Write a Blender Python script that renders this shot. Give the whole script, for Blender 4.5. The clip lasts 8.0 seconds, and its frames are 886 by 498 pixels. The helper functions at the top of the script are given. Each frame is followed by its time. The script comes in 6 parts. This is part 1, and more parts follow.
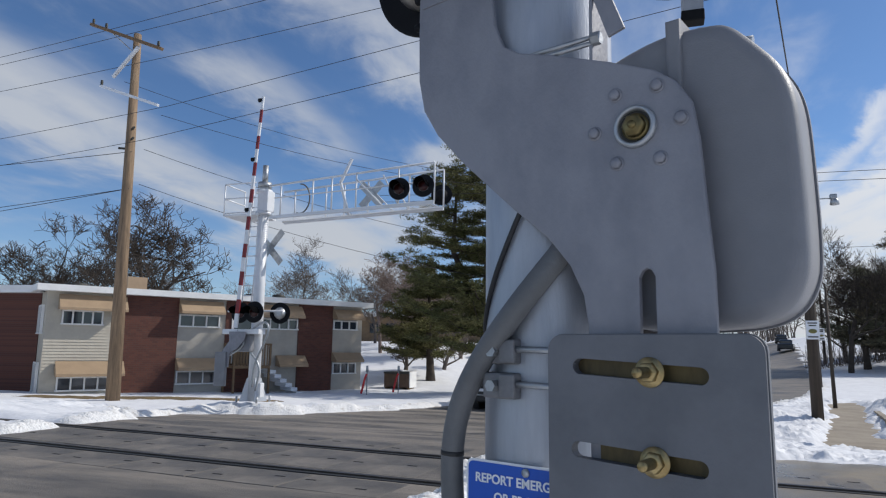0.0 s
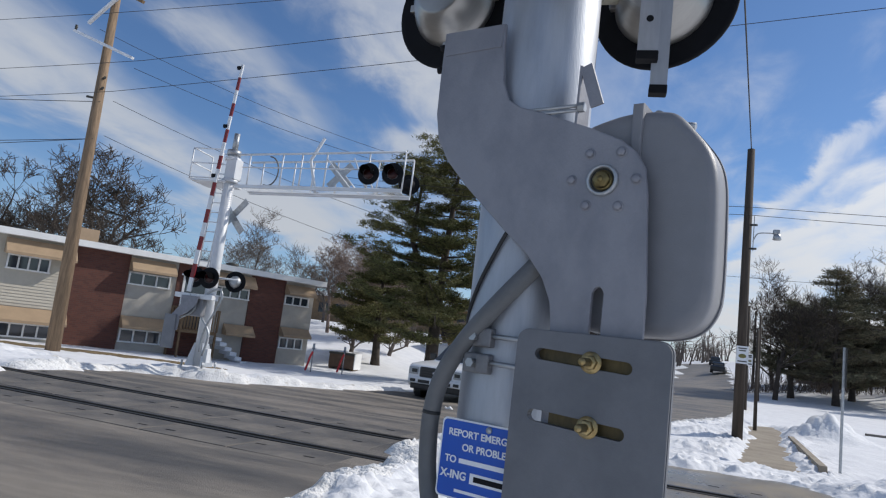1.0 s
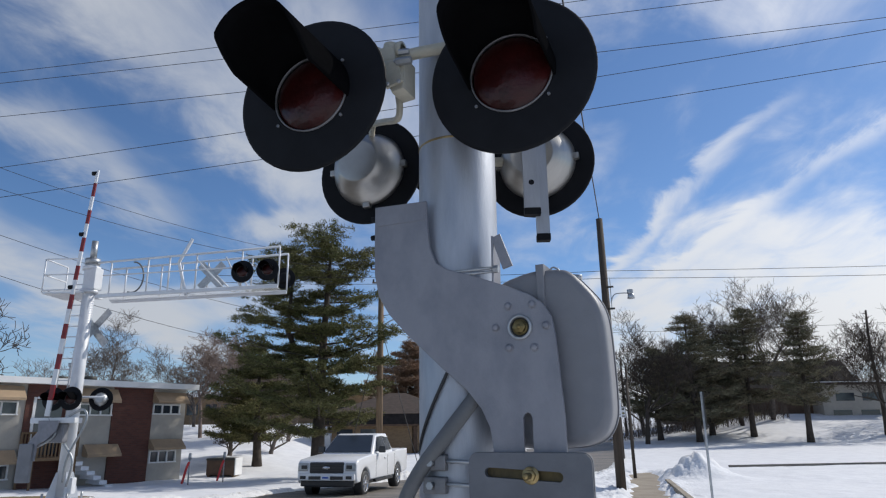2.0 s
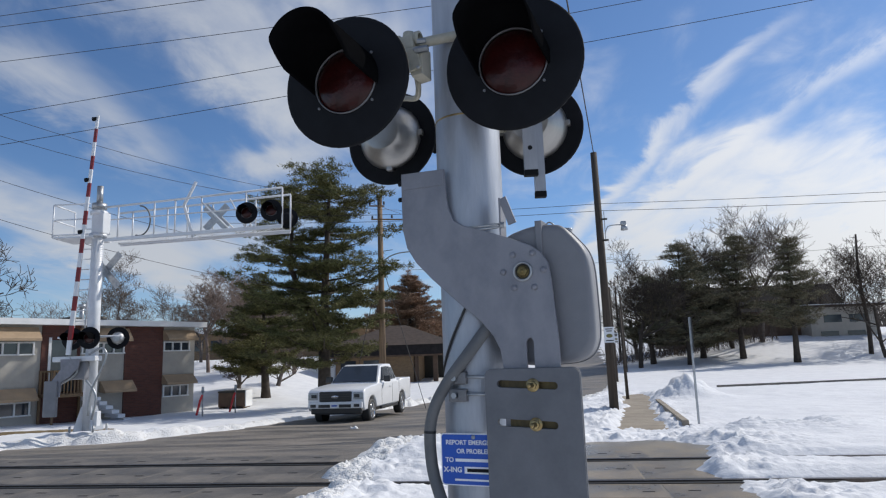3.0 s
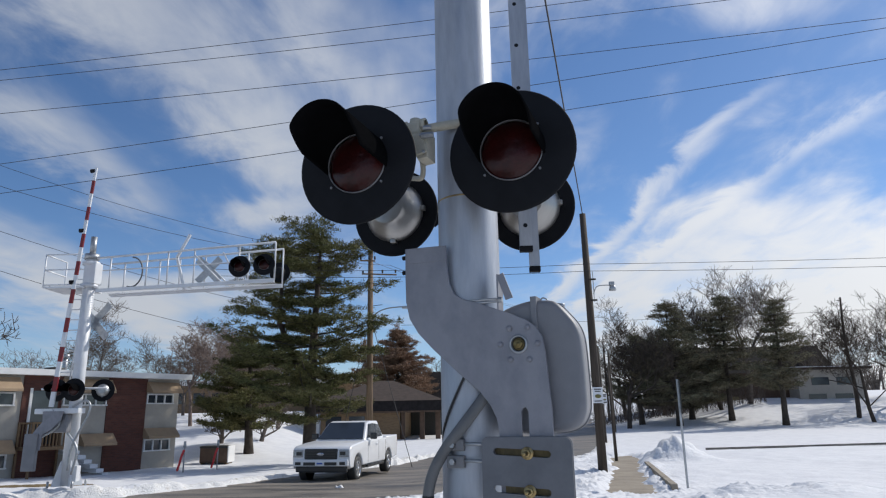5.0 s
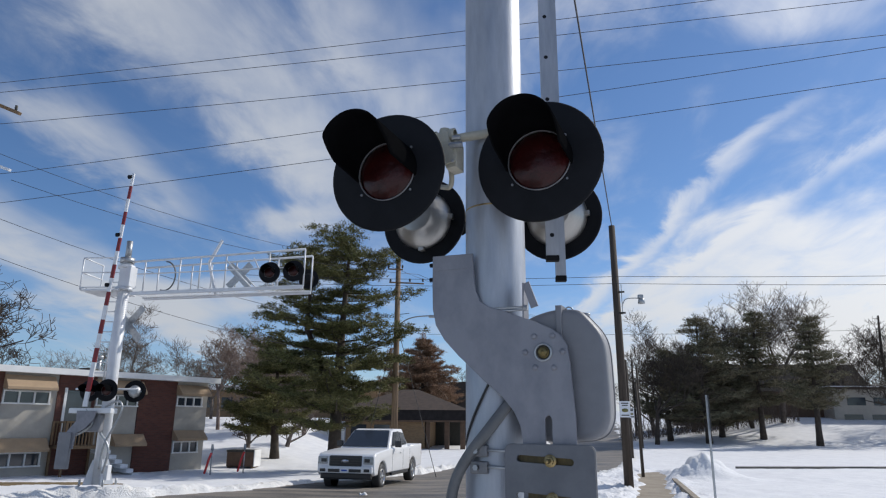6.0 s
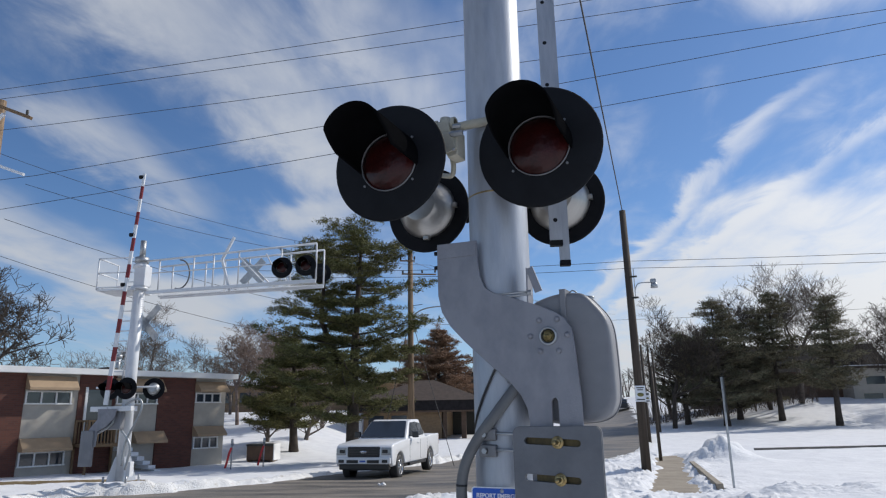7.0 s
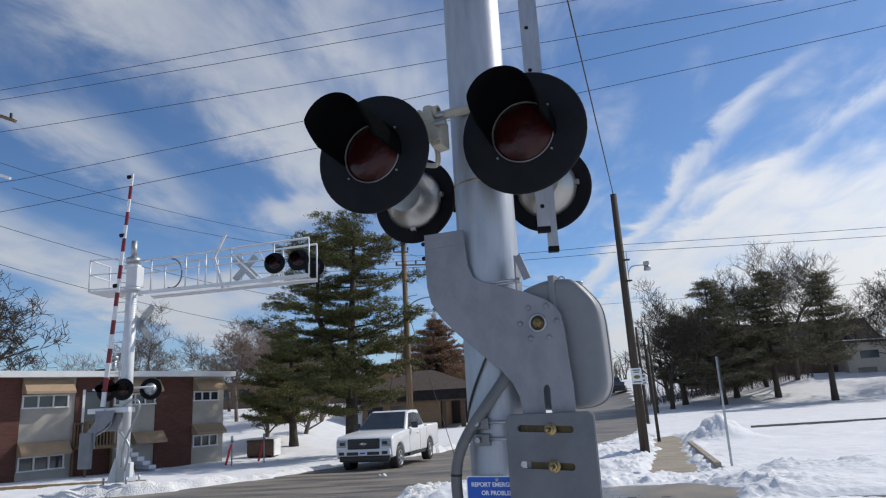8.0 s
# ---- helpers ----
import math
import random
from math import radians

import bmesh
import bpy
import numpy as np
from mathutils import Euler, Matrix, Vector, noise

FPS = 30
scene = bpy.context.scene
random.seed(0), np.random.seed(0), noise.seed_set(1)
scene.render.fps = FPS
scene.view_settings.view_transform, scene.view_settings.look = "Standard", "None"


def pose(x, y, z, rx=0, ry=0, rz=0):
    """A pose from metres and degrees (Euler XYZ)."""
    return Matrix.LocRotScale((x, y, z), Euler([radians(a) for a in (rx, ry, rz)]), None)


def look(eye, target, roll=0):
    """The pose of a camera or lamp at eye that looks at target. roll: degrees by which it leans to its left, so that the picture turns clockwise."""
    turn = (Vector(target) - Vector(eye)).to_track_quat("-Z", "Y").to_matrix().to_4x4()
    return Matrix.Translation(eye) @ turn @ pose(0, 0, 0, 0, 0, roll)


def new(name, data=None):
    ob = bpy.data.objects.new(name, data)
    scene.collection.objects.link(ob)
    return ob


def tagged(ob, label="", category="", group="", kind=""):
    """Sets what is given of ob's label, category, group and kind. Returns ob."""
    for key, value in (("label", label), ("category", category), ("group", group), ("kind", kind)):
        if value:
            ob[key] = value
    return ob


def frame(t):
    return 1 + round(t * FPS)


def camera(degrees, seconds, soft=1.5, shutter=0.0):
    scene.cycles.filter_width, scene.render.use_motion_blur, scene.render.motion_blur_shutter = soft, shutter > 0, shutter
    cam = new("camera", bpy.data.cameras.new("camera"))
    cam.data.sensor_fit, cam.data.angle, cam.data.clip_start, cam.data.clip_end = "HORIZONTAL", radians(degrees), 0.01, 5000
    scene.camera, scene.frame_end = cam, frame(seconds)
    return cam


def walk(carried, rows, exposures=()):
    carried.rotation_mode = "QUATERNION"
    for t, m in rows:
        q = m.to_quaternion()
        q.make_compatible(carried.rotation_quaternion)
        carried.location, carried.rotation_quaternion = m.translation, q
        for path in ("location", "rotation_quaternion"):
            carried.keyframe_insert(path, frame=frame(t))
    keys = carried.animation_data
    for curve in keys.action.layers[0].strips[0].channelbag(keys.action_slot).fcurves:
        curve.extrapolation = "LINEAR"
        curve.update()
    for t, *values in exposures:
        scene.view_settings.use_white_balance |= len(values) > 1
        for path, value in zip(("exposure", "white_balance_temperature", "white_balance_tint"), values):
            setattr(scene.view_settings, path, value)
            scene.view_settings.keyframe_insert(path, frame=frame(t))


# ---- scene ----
cam = camera(67.8, 8.0, soft=1.2)
PATH = [
    (0, (0.497, -1.695, 1.683), (-0.117, 0.185, 1.98), 0.8),
    (0.2, (0.467, -1.807, 1.679), (-0.002, 0.117, 1.961), 2.9),
    (0.5, (0.461, -1.931, 1.681), (0.054, 0.0, 2.004), 4.5),
    (0.8, (0.479, -2.08, 1.652), (-0.035, -0.178, 1.970), 5.5),
    (1, (0.498, -2.117, 1.653), (0.012, -0.197, 1.928), 7.0),
    (1.1, (0.503, -2.165, 1.655), (0.151, -0.208, 1.873), 9.1),
    (1.2, (0.501, -2.194, 1.676), (0.258, -0.218, 1.860), 10.4),
    (1.3, (0.494, -2.212, 1.703), (0.285, -0.24, 1.961), 10.0),
    (1.5, (0.454, -2.299, 1.771), (0.322, -0.366, 2.269), 5.2),
    (1.7, (0.389, -2.418, 1.801), (0.323, -0.503, 2.375), 0.6),
    (2.8, (0.289, -3.104, 1.761), (0.157, -1.128, 2.04), -1.6),
    (3, (0.271, -3.182, 1.77), (0.173, -1.211, 2.093), -2.0),
    (3.5, (0.195, -3.369, 1.738), (0.13, -1.391, 2.025), -1.0),
    (4, (0.209, -3.382, 1.765), (0.218, -1.418, 2.144), -0.5),
    (4.2, (0.213, -3.390, 1.791), (0.189, -1.437, 2.222), 0.0),
    (4.5, (0.216, -3.414, 1.811), (0.155, -1.465, 2.256), -0.5),
    (5, (0.225, -3.404, 1.819), (0.166, -1.464, 2.302), -1.1),
    (5.2, (0.226, -3.404, 1.815), (0.116, -1.471, 2.317), -0.7),
    (6.5, (0.243, -3.475, 1.785), (0.1, -1.547, 2.298), 0.6),
    (7, (0.274, -3.477, 1.775), (0.094, -1.545, 2.26), -1.0),
    (7.5, (0.298, -3.457, 1.778), (0.141, -1.53, 2.289), -1.4),
    (8, (0.305, -3.453, 1.781), (0.142, -1.512, 2.235), -3.1),
]
walk(cam, [(t, look(eye, target, roll)) for t, eye, target, roll in PATH])

# ---- world and sun ----
SUN_DIR = Vector((0.66, 0.40, 0.62)).normalized()


def make_world():
    w = bpy.data.worlds.new("winter_sky")
    scene.world = w
    w.use_nodes = True
    nt = w.node_tree
    nt.nodes.clear()
    N = nt.nodes.new
    out, bg = N("ShaderNodeOutputWorld"), N("ShaderNodeBackground")
    sky = N("ShaderNodeTexSky")
    sky.sky_type, sky.sun_disc = "NISHITA", False
    sky.sun_elevation = math.asin(SUN_DIR.z)
    sky.sun_rotation = math.atan2(SUN_DIR.x, SUN_DIR.y)
    sky.altitude, sky.air_density, sky.dust_density, sky.ozone_density = 200, 0.9, 0.3, 3.0
    geo, sep = N("ShaderNodeTexCoord"), N("ShaderNodeSeparateXYZ")
    nt.links.new(geo.outputs["Generated"], sep.inputs[0])

    def math_node(op, a, b=None, clamp=False):
        n = N("ShaderNodeMath")
        n.operation, n.use_clamp = op, clamp
        for k, v in enumerate((a, b)):
            if v is None:
                continue
            if isinstance(v, (int, float)):
                n.inputs[k].default_value = v
            else:
                nt.links.new(v, n.inputs[k])
        return n.outputs[0]

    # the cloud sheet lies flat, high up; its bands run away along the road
    zz = math_node("ADD", math_node("MAXIMUM", sep.outputs[2], 0.0), 0.12)
    px = math_node("DIVIDE", sep.outputs[0], zz)
    py = math_node("DIVIDE", sep.outputs[1], zz)
    across, along = px, py

    def soft_step(v, a, b):
        n = N("ShaderNodeMapRange")
        n.interpolation_type = "SMOOTHSTEP"
        n.inputs["From Min"].default_value, n.inputs["From Max"].default_value = a, b
        nt.links.new(v, n.inputs["Value"])
        return n.outputs[0]

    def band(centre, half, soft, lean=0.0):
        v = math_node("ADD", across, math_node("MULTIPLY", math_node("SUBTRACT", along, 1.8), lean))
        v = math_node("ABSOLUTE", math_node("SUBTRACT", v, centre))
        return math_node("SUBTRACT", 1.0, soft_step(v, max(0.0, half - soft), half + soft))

    def layer(sx, sy, scale, detail, rough, distort, ox, oy):
        cmb = N("ShaderNodeCombineXYZ")
        nt.links.new(math_node("ADD", math_node("MULTIPLY", across, sx), ox), cmb.inputs[0])
        nt.links.new(math_node("ADD", math_node("MULTIPLY", along, sy), oy), cmb.inputs[1])
        n = N("ShaderNodeTexNoise")
        n.inputs["Scale"].default_value, n.inputs["Detail"].default_value = scale, detail
        n.inputs["Roughness"].default_value, n.inputs["Distortion"].default_value = rough, distort
        nt.links.new(cmb.outputs[0], n.inputs["Vector"])
        return n.outputs["Fac"]

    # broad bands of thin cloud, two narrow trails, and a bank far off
    big = layer(1.0, 0.7, 1.5, 4, 0.55, 0.3, 3.0, 1.0)
    fine = layer(1.0, 0.6, 4.2, 7, 0.6, 0.5, 9.0, 4.0)
    wisp = layer(1.0, 0.3, 10.0, 6, 0.55, 0.4, 1.0, 2.0)
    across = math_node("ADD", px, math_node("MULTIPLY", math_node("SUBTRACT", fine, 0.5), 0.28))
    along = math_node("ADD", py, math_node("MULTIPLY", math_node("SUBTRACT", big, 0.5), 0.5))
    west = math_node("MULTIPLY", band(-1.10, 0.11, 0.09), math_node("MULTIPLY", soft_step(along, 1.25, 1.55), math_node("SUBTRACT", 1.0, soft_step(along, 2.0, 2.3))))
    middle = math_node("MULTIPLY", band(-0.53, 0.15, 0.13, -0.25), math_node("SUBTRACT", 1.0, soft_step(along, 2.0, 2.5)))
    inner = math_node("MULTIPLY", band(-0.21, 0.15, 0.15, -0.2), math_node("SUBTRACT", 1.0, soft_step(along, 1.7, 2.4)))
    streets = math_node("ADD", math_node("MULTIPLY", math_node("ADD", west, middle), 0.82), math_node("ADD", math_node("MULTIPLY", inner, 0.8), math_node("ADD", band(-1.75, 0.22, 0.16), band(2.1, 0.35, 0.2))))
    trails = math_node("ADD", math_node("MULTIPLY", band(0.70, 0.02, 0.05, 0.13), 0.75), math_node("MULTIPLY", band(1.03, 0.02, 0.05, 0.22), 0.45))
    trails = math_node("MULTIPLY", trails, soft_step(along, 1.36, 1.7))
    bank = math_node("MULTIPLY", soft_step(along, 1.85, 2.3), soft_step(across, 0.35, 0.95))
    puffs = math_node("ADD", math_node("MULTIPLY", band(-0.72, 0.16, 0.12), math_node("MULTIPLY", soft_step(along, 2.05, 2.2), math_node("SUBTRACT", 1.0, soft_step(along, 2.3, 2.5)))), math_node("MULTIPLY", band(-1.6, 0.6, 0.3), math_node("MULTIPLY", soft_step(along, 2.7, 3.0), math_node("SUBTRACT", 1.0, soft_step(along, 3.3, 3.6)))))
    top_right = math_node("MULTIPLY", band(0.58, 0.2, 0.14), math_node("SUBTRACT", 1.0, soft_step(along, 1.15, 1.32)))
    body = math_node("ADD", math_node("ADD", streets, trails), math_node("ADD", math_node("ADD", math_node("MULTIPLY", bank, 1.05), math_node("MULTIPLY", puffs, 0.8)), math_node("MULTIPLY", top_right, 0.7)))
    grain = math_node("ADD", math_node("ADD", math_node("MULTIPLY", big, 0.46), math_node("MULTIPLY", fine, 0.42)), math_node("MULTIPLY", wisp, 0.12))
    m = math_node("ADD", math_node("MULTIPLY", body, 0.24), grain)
    ramp = N("ShaderNodeValToRGB")
    e = ramp.color_ramp.elements
    e[0].position, e[0].color = CLOUD_FROM, (0, 0, 0, 1)
    e[1].position, e[1].color = CLOUD_TO, (1, 1, 1, 1)
    ramp.color_ramp.interpolation = "EASE"
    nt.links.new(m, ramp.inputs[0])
    # more haze and cloud low down
    low = math_node("SUBTRACT", 1.0, math_node("MULTIPLY", math_node("MAXIMUM", sep.outputs[2], 0.0), 3.2), True)
    sunny = N("ShaderNodeVectorMath")
    sunny.operation = "DOT_PRODUCT"
    nt.links.new(geo.outputs["Generated"], sunny.inputs[0])
    sunny.inputs[1].default_value = SUN_DIR
    glow = math_node("POWER", math_node("MAXIMUM", sunny.outputs["Value"], 0.0), 3.0)
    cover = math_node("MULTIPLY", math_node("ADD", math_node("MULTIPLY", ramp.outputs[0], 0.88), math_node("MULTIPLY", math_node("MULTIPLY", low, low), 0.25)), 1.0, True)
    tint = N("ShaderNodeMixRGB")
    tint.blend_type = "MULTIPLY"
    tint.inputs[0].default_value = 1.0
    tint.inputs[2].default_value = SKY_TINT
    nt.links.new(sky.outputs[0], tint.inputs[1])
    cloud = N("ShaderNodeMixRGB")
    cloud.inputs[1].default_value = CLOUD_DIM
    cloud.inputs[2].default_value = CLOUD_LIT
    nt.links.new(glow, cloud.inputs[0])
    mix = N("ShaderNodeMixRGB")
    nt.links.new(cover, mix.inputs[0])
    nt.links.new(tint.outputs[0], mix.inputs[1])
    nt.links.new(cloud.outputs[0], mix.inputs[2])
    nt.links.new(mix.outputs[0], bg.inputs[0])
    bg.inputs[1].default_value = SKY_STRENGTH
    nt.links.new(bg.outputs[0], out.inputs[0])


SKY_STRENGTH = 0.105
SKY_TINT = (0.74, 0.90, 1.06, 1)
CLOUD_DIM, CLOUD_LIT = (5.0, 5.3, 5.8, 1), (11.5, 11.4, 11.2, 1)
CLOUD_FROM, CLOUD_TO = 0.44, 0.84
make_world()
sun_lamp = bpy.data.lights.new("sun", "SUN")
sun_lamp.energy, sun_lamp.angle, sun_lamp.color = 3.3, radians(0.6), (1.0, 0.95, 0.87)
sun = new("sun", sun_lamp)
sun.rotation_euler = SUN_DIR.to_track_quat("Z", "Y").to_euler()
sun.location = (20, 5, 30)
scene.view_settings.exposure = 0.0


# ---- materials ----
def mat(name, base, rough=0.6, metal=0.0, vary=0.15, scale=6.0, bump=0.0, bump_scale=40.0, second=None, spread=(0.35, 0.65), stretch=(1, 1, 1), each=0.0, spec=0.5, rough_vary=0.0, isle=0.0, bump_dist=0.02):
    """A surface with two scales of variation; second: a colour for its stains; each: how far single pieces differ."""
    m = bpy.data.materials.new(name)
    m.use_nodes = True
    nt = m.node_tree
    N, link = nt.nodes.new, nt.links.new
    b = nt.nodes["Principled BSDF"]
    b.inputs["Roughness"].default_value, b.inputs["Metallic"].default_value = rough, metal
    b.inputs["Specular IOR Level"].default_value = spec
    tc, mp = N("ShaderNodeTexCoord"), N("ShaderNodeMapping")
    mp.inputs["Scale"].default_value = stretch
    link(tc.outputs["Object"], mp.inputs[0])
    n1, n2 = N("ShaderNodeTexNoise"), N("ShaderNodeTexNoise")
    for n, s, d in ((n1, scale, 4), (n2, scale * 7.3, 6)):
        n.inputs["Scale"].default_value, n.inputs["Detail"].default_value, n.inputs["Roughness"].default_value = s, d, 0.6
        link(mp.outputs[0], n.inputs["Vector"])
    ramp = N("ShaderNodeValToRGB")
    ramp.color_ramp.elements[0].position, ramp.color_ramp.elements[1].position = spread
    two = second or tuple(c * (1 - 1.6 * vary) for c in base)
    ramp.color_ramp.elements[0].color = (*two, 1)
    ramp.color_ramp.elements[1].color = (*base, 1)
    link(n1.outputs["Fac"], ramp.inputs[0])
    hsv = N("ShaderNodeHueSaturation")
    link(ramp.outputs[0], hsv.inputs["Color"])
    mr = N("ShaderNodeMapRange")
    mr.inputs["To Min"].default_value, mr.inputs["To Max"].default_value = 1 - vary, 1 + vary
    link(n2.outputs["Fac"], mr.inputs["Value"])
    value = mr.outputs[0]
    if each or isle:
        if each:
            oi = N("ShaderNodeObjectInfo").outputs["Random"]
        else:
            oi = N("ShaderNodeNewGeometry").outputs["Random Per Island"]
        k = each or isle
        mr2, mul = N("ShaderNodeMapRange"), N("ShaderNodeMath")
        mr2.inputs["To Min"].default_value, mr2.inputs["To Max"].default_value = 1 - k, 1 + k
        link(oi, mr2.inputs["Value"])
        mul.operation = "MULTIPLY"
        link(value, mul.inputs[0])
        link(mr2.outputs[0], mul.inputs[1])
        value = mul.outputs[0]
    link(value, hsv.inputs["Value"])
    link(hsv.outputs[0], b.inputs["Base Color"])
    if rough_vary:
        mr3 = N("ShaderNodeMapRange")
        mr3.inputs["To Min"].default_value, mr3.inputs["To Max"].default_value = max(0.02, rough - rough_vary), min(1, rough + rough_vary)
        link(n1.outputs["Fac"], mr3.inputs["Value"])
        link(mr3.outputs[0], b.inputs["Roughness"])
    if bump:
        n3, bp = N("ShaderNodeTexNoise"), N("ShaderNodeBump")
        n3.inputs["Scale"].default_value, n3.inputs["Detail"].default_value = bump_scale, 5
        link(mp.outputs[0], n3.inputs["Vector"])
        bp.inputs["Strength"].default_value, bp.inputs["Distance"].default_value = bump, bump_dist
        link(n3.outputs["Fac"], bp.inputs["Height"])
        link(bp.outputs[0], b.inputs["Normal"])
    return m


SNOW = mat("snow", (0.79, 0.80, 0.82), 0.8, vary=0.06, scale=1.6, bump=0.55, bump_scale=11.0, second=(0.71, 0.72, 0.745), spec=0.25, bump_dist=0.035)
DIRTY_SNOW = mat("dirty_snow", (0.80, 0.798, 0.79), 0.85, vary=0.14, scale=4.5, bump=0.9, bump_scale=24.0, second=(0.50, 0.465, 0.42), spread=(0.24, 0.44), spec=0.3, bump_dist=0.045)
ASPHALT = mat("asphalt", (0.25, 0.22, 0.185), 0.62, vary=0.32, scale=0.8, bump=0.5, bump_scale=150.0, second=(0.085, 0.08, 0.074), rough_vary=0.26, spread=(0.36, 0.62), stretch=(0.4, 1.8, 1))
CONCRETE = mat("concrete", (0.34, 0.29, 0.22), 0.75, vary=0.15, scale=1.6, bump=0.2, bump_scale=90.0, second=(0.25, 0.21, 0.16))
PANEL = mat("crossing_panel", (0.30, 0.245, 0.165), 0.36, vary=0.2, scale=1.1, bump=0.2, bump_scale=60.0, second=(0.13, 0.11, 0.08), rough_vary=0.32, each=0.1)
RAIL_STEEL = mat("rail_steel", (0.10, 0.085, 0.075), 0.45, 0.7, vary=0.25, scale=8)
GATE_PAINT = mat("grey_gate_paint", (0.25, 0.254, 0.283), 0.48, 0.15, vary=0.06, scale=5.5, bump=0.10, bump_scale=120, second=(0.178, 0.182, 0.21), spread=(0.30, 0.60), rough_vary=0.12, stretch=(1.2, 1.2, 0.8))
PLATE_PAINT = mat("grey_plate_paint", (0.150, 0.156, 0.172), 0.5, 0.1, vary=0.07, scale=7, bump=0.08, bump_scale=220, second=(0.118, 0.125, 0.14), rough_vary=0.1)
BOX_PAINT = mat("grey_housing_paint", (0.215, 0.22, 0.238), 0.5, 0.05, vary=0.05, scale=4, bump=0.10, bump_scale=260, second=(0.182, 0.187, 0.205))
ALUMINIUM = mat("aluminium", (0.44, 0.465, 0.51), 0.46, 0.55, vary=0.08, scale=3, bump=0.08, bump_scale=60, second=(0.33, 0.355, 0.40), stretch=(4, 4, 0.7), rough_vary=0.14)
GALVANISED = mat("galvanised_steel", (0.44, 0.46, 0.48), 0.42, 0.75, vary=0.15, scale=14, bump=0.05, bump_scale=90)
SPUN_METAL = mat("spun_metal", (0.42, 0.41, 0.39), 0.34, 0.85, vary=0.08, scale=6, stretch=(1, 1, 5))
CAST_PAINT = mat("cream_cast_fitting", (0.50, 0.47, 0.38), 0.5, 0.1, vary=0.12, scale=9, bump=0.1, bump_scale=60)
SIGNAL_BLACK = mat("signal_black", (0.010, 0.011, 0.014), 0.7, vary=0.2, scale=5, spec=0.18)
HOOD_BLACK = mat("hood_black", (0.006, 0.0062, 0.007), 0.95, vary=0.2, scale=5, spec=0.0)
BLACK_RUBBER = mat("black_rubber", (0.022, 0.023, 0.025), 0.62, vary=0.15, scale=9, bump=0.1, bump_scale=120)
CABLE_GREY = mat("grey_conduit", (0.13, 0.135, 0.14), 0.55, vary=0.1, scale=9, bump=0.1, bump_scale=120)
DULL_BRASS = mat("dull_brass", (0.24, 0.185, 0.08), 0.4, 0.8, vary=0.25, scale=25)
BRASS = mat("yellow_zinc", (0.46, 0.36, 0.18), 0.36, 0.85, vary=0.25, scale=30, second=(0.30, 0.22, 0.10))
SLOT_DARK = mat("dark_metal", (0.06, 0.06, 0.055), 0.6, 0.4, vary=0.2, scale=10)
SIGN_BLUE = mat("sign_blue", (0.015, 0.09, 0.46), 0.4, vary=0.05, scale=5)
SIGN_WHITE = mat("sign_white", (0.78, 0.80, 0.83), 0.45, vary=0.04, scale=5)
WHITE_METAL = mat("white_painted_metal", (0.72, 0.74, 0.77), 0.42, 0.1, vary=0.06, scale=4)
RED_TAPE = mat("red_reflective", (0.20, 0.012, 0.018), 0.45, vary=0.12, scale=5)
WOOD_POLE = mat("weathered_pole_wood", (0.29, 0.20, 0.125), 0.85, vary=0.25, scale=3, bump=0.5, bump_scale=30, second=(0.16, 0.112, 0.072), stretch=(6, 6, 0.4))
DARK_POLE = mat("dark_pole_wood", (0.075, 0.058, 0.045), 0.85, vary=0.25, scale=3, bump=0.5, bump_scale=30, stretch=(6, 6, 0.4))
WIRE = mat("wire", (0.03, 0.03, 0.035), 0.6, vary=0.1)
BARK = mat("bark", (0.075, 0.058, 0.045), 0.9, vary=0.3, scale=4, bump=0.6, bump_scale=25)
PALE_BARK = mat("pale_bark", (0.17, 0.14, 0.12), 0.9, vary=0.3, scale=4)
NEEDLES = mat("pine_needles", (0.092, 0.102, 0.037), 0.7, vary=0.25, scale=0.7, second=(0.145, 0.132, 0.052), isle=0.55, spec=0.25)
WARM_TWIG = mat("warm_twigs", (0.26, 0.195, 0.165), 0.9, vary=0.3, scale=4)
RING_METAL = mat("dull_ring_metal", (0.22, 0.22, 0.23), 0.5, 0.6, vary=0.15, scale=12)
DARK_NEEDLES = mat("dark_needles", (0.135, 0.135, 0.085), 0.75, vary=0.2, scale=0.8, second=(0.165, 0.135, 0.085), isle=0.4, spec=0.2)
BROWN_NEEDLES = mat("brown_needles", (0.34, 0.22, 0.145), 0.8, vary=0.2, scale=0.8, second=(0.24, 0.155, 0.10), isle=0.35, spec=0.2)
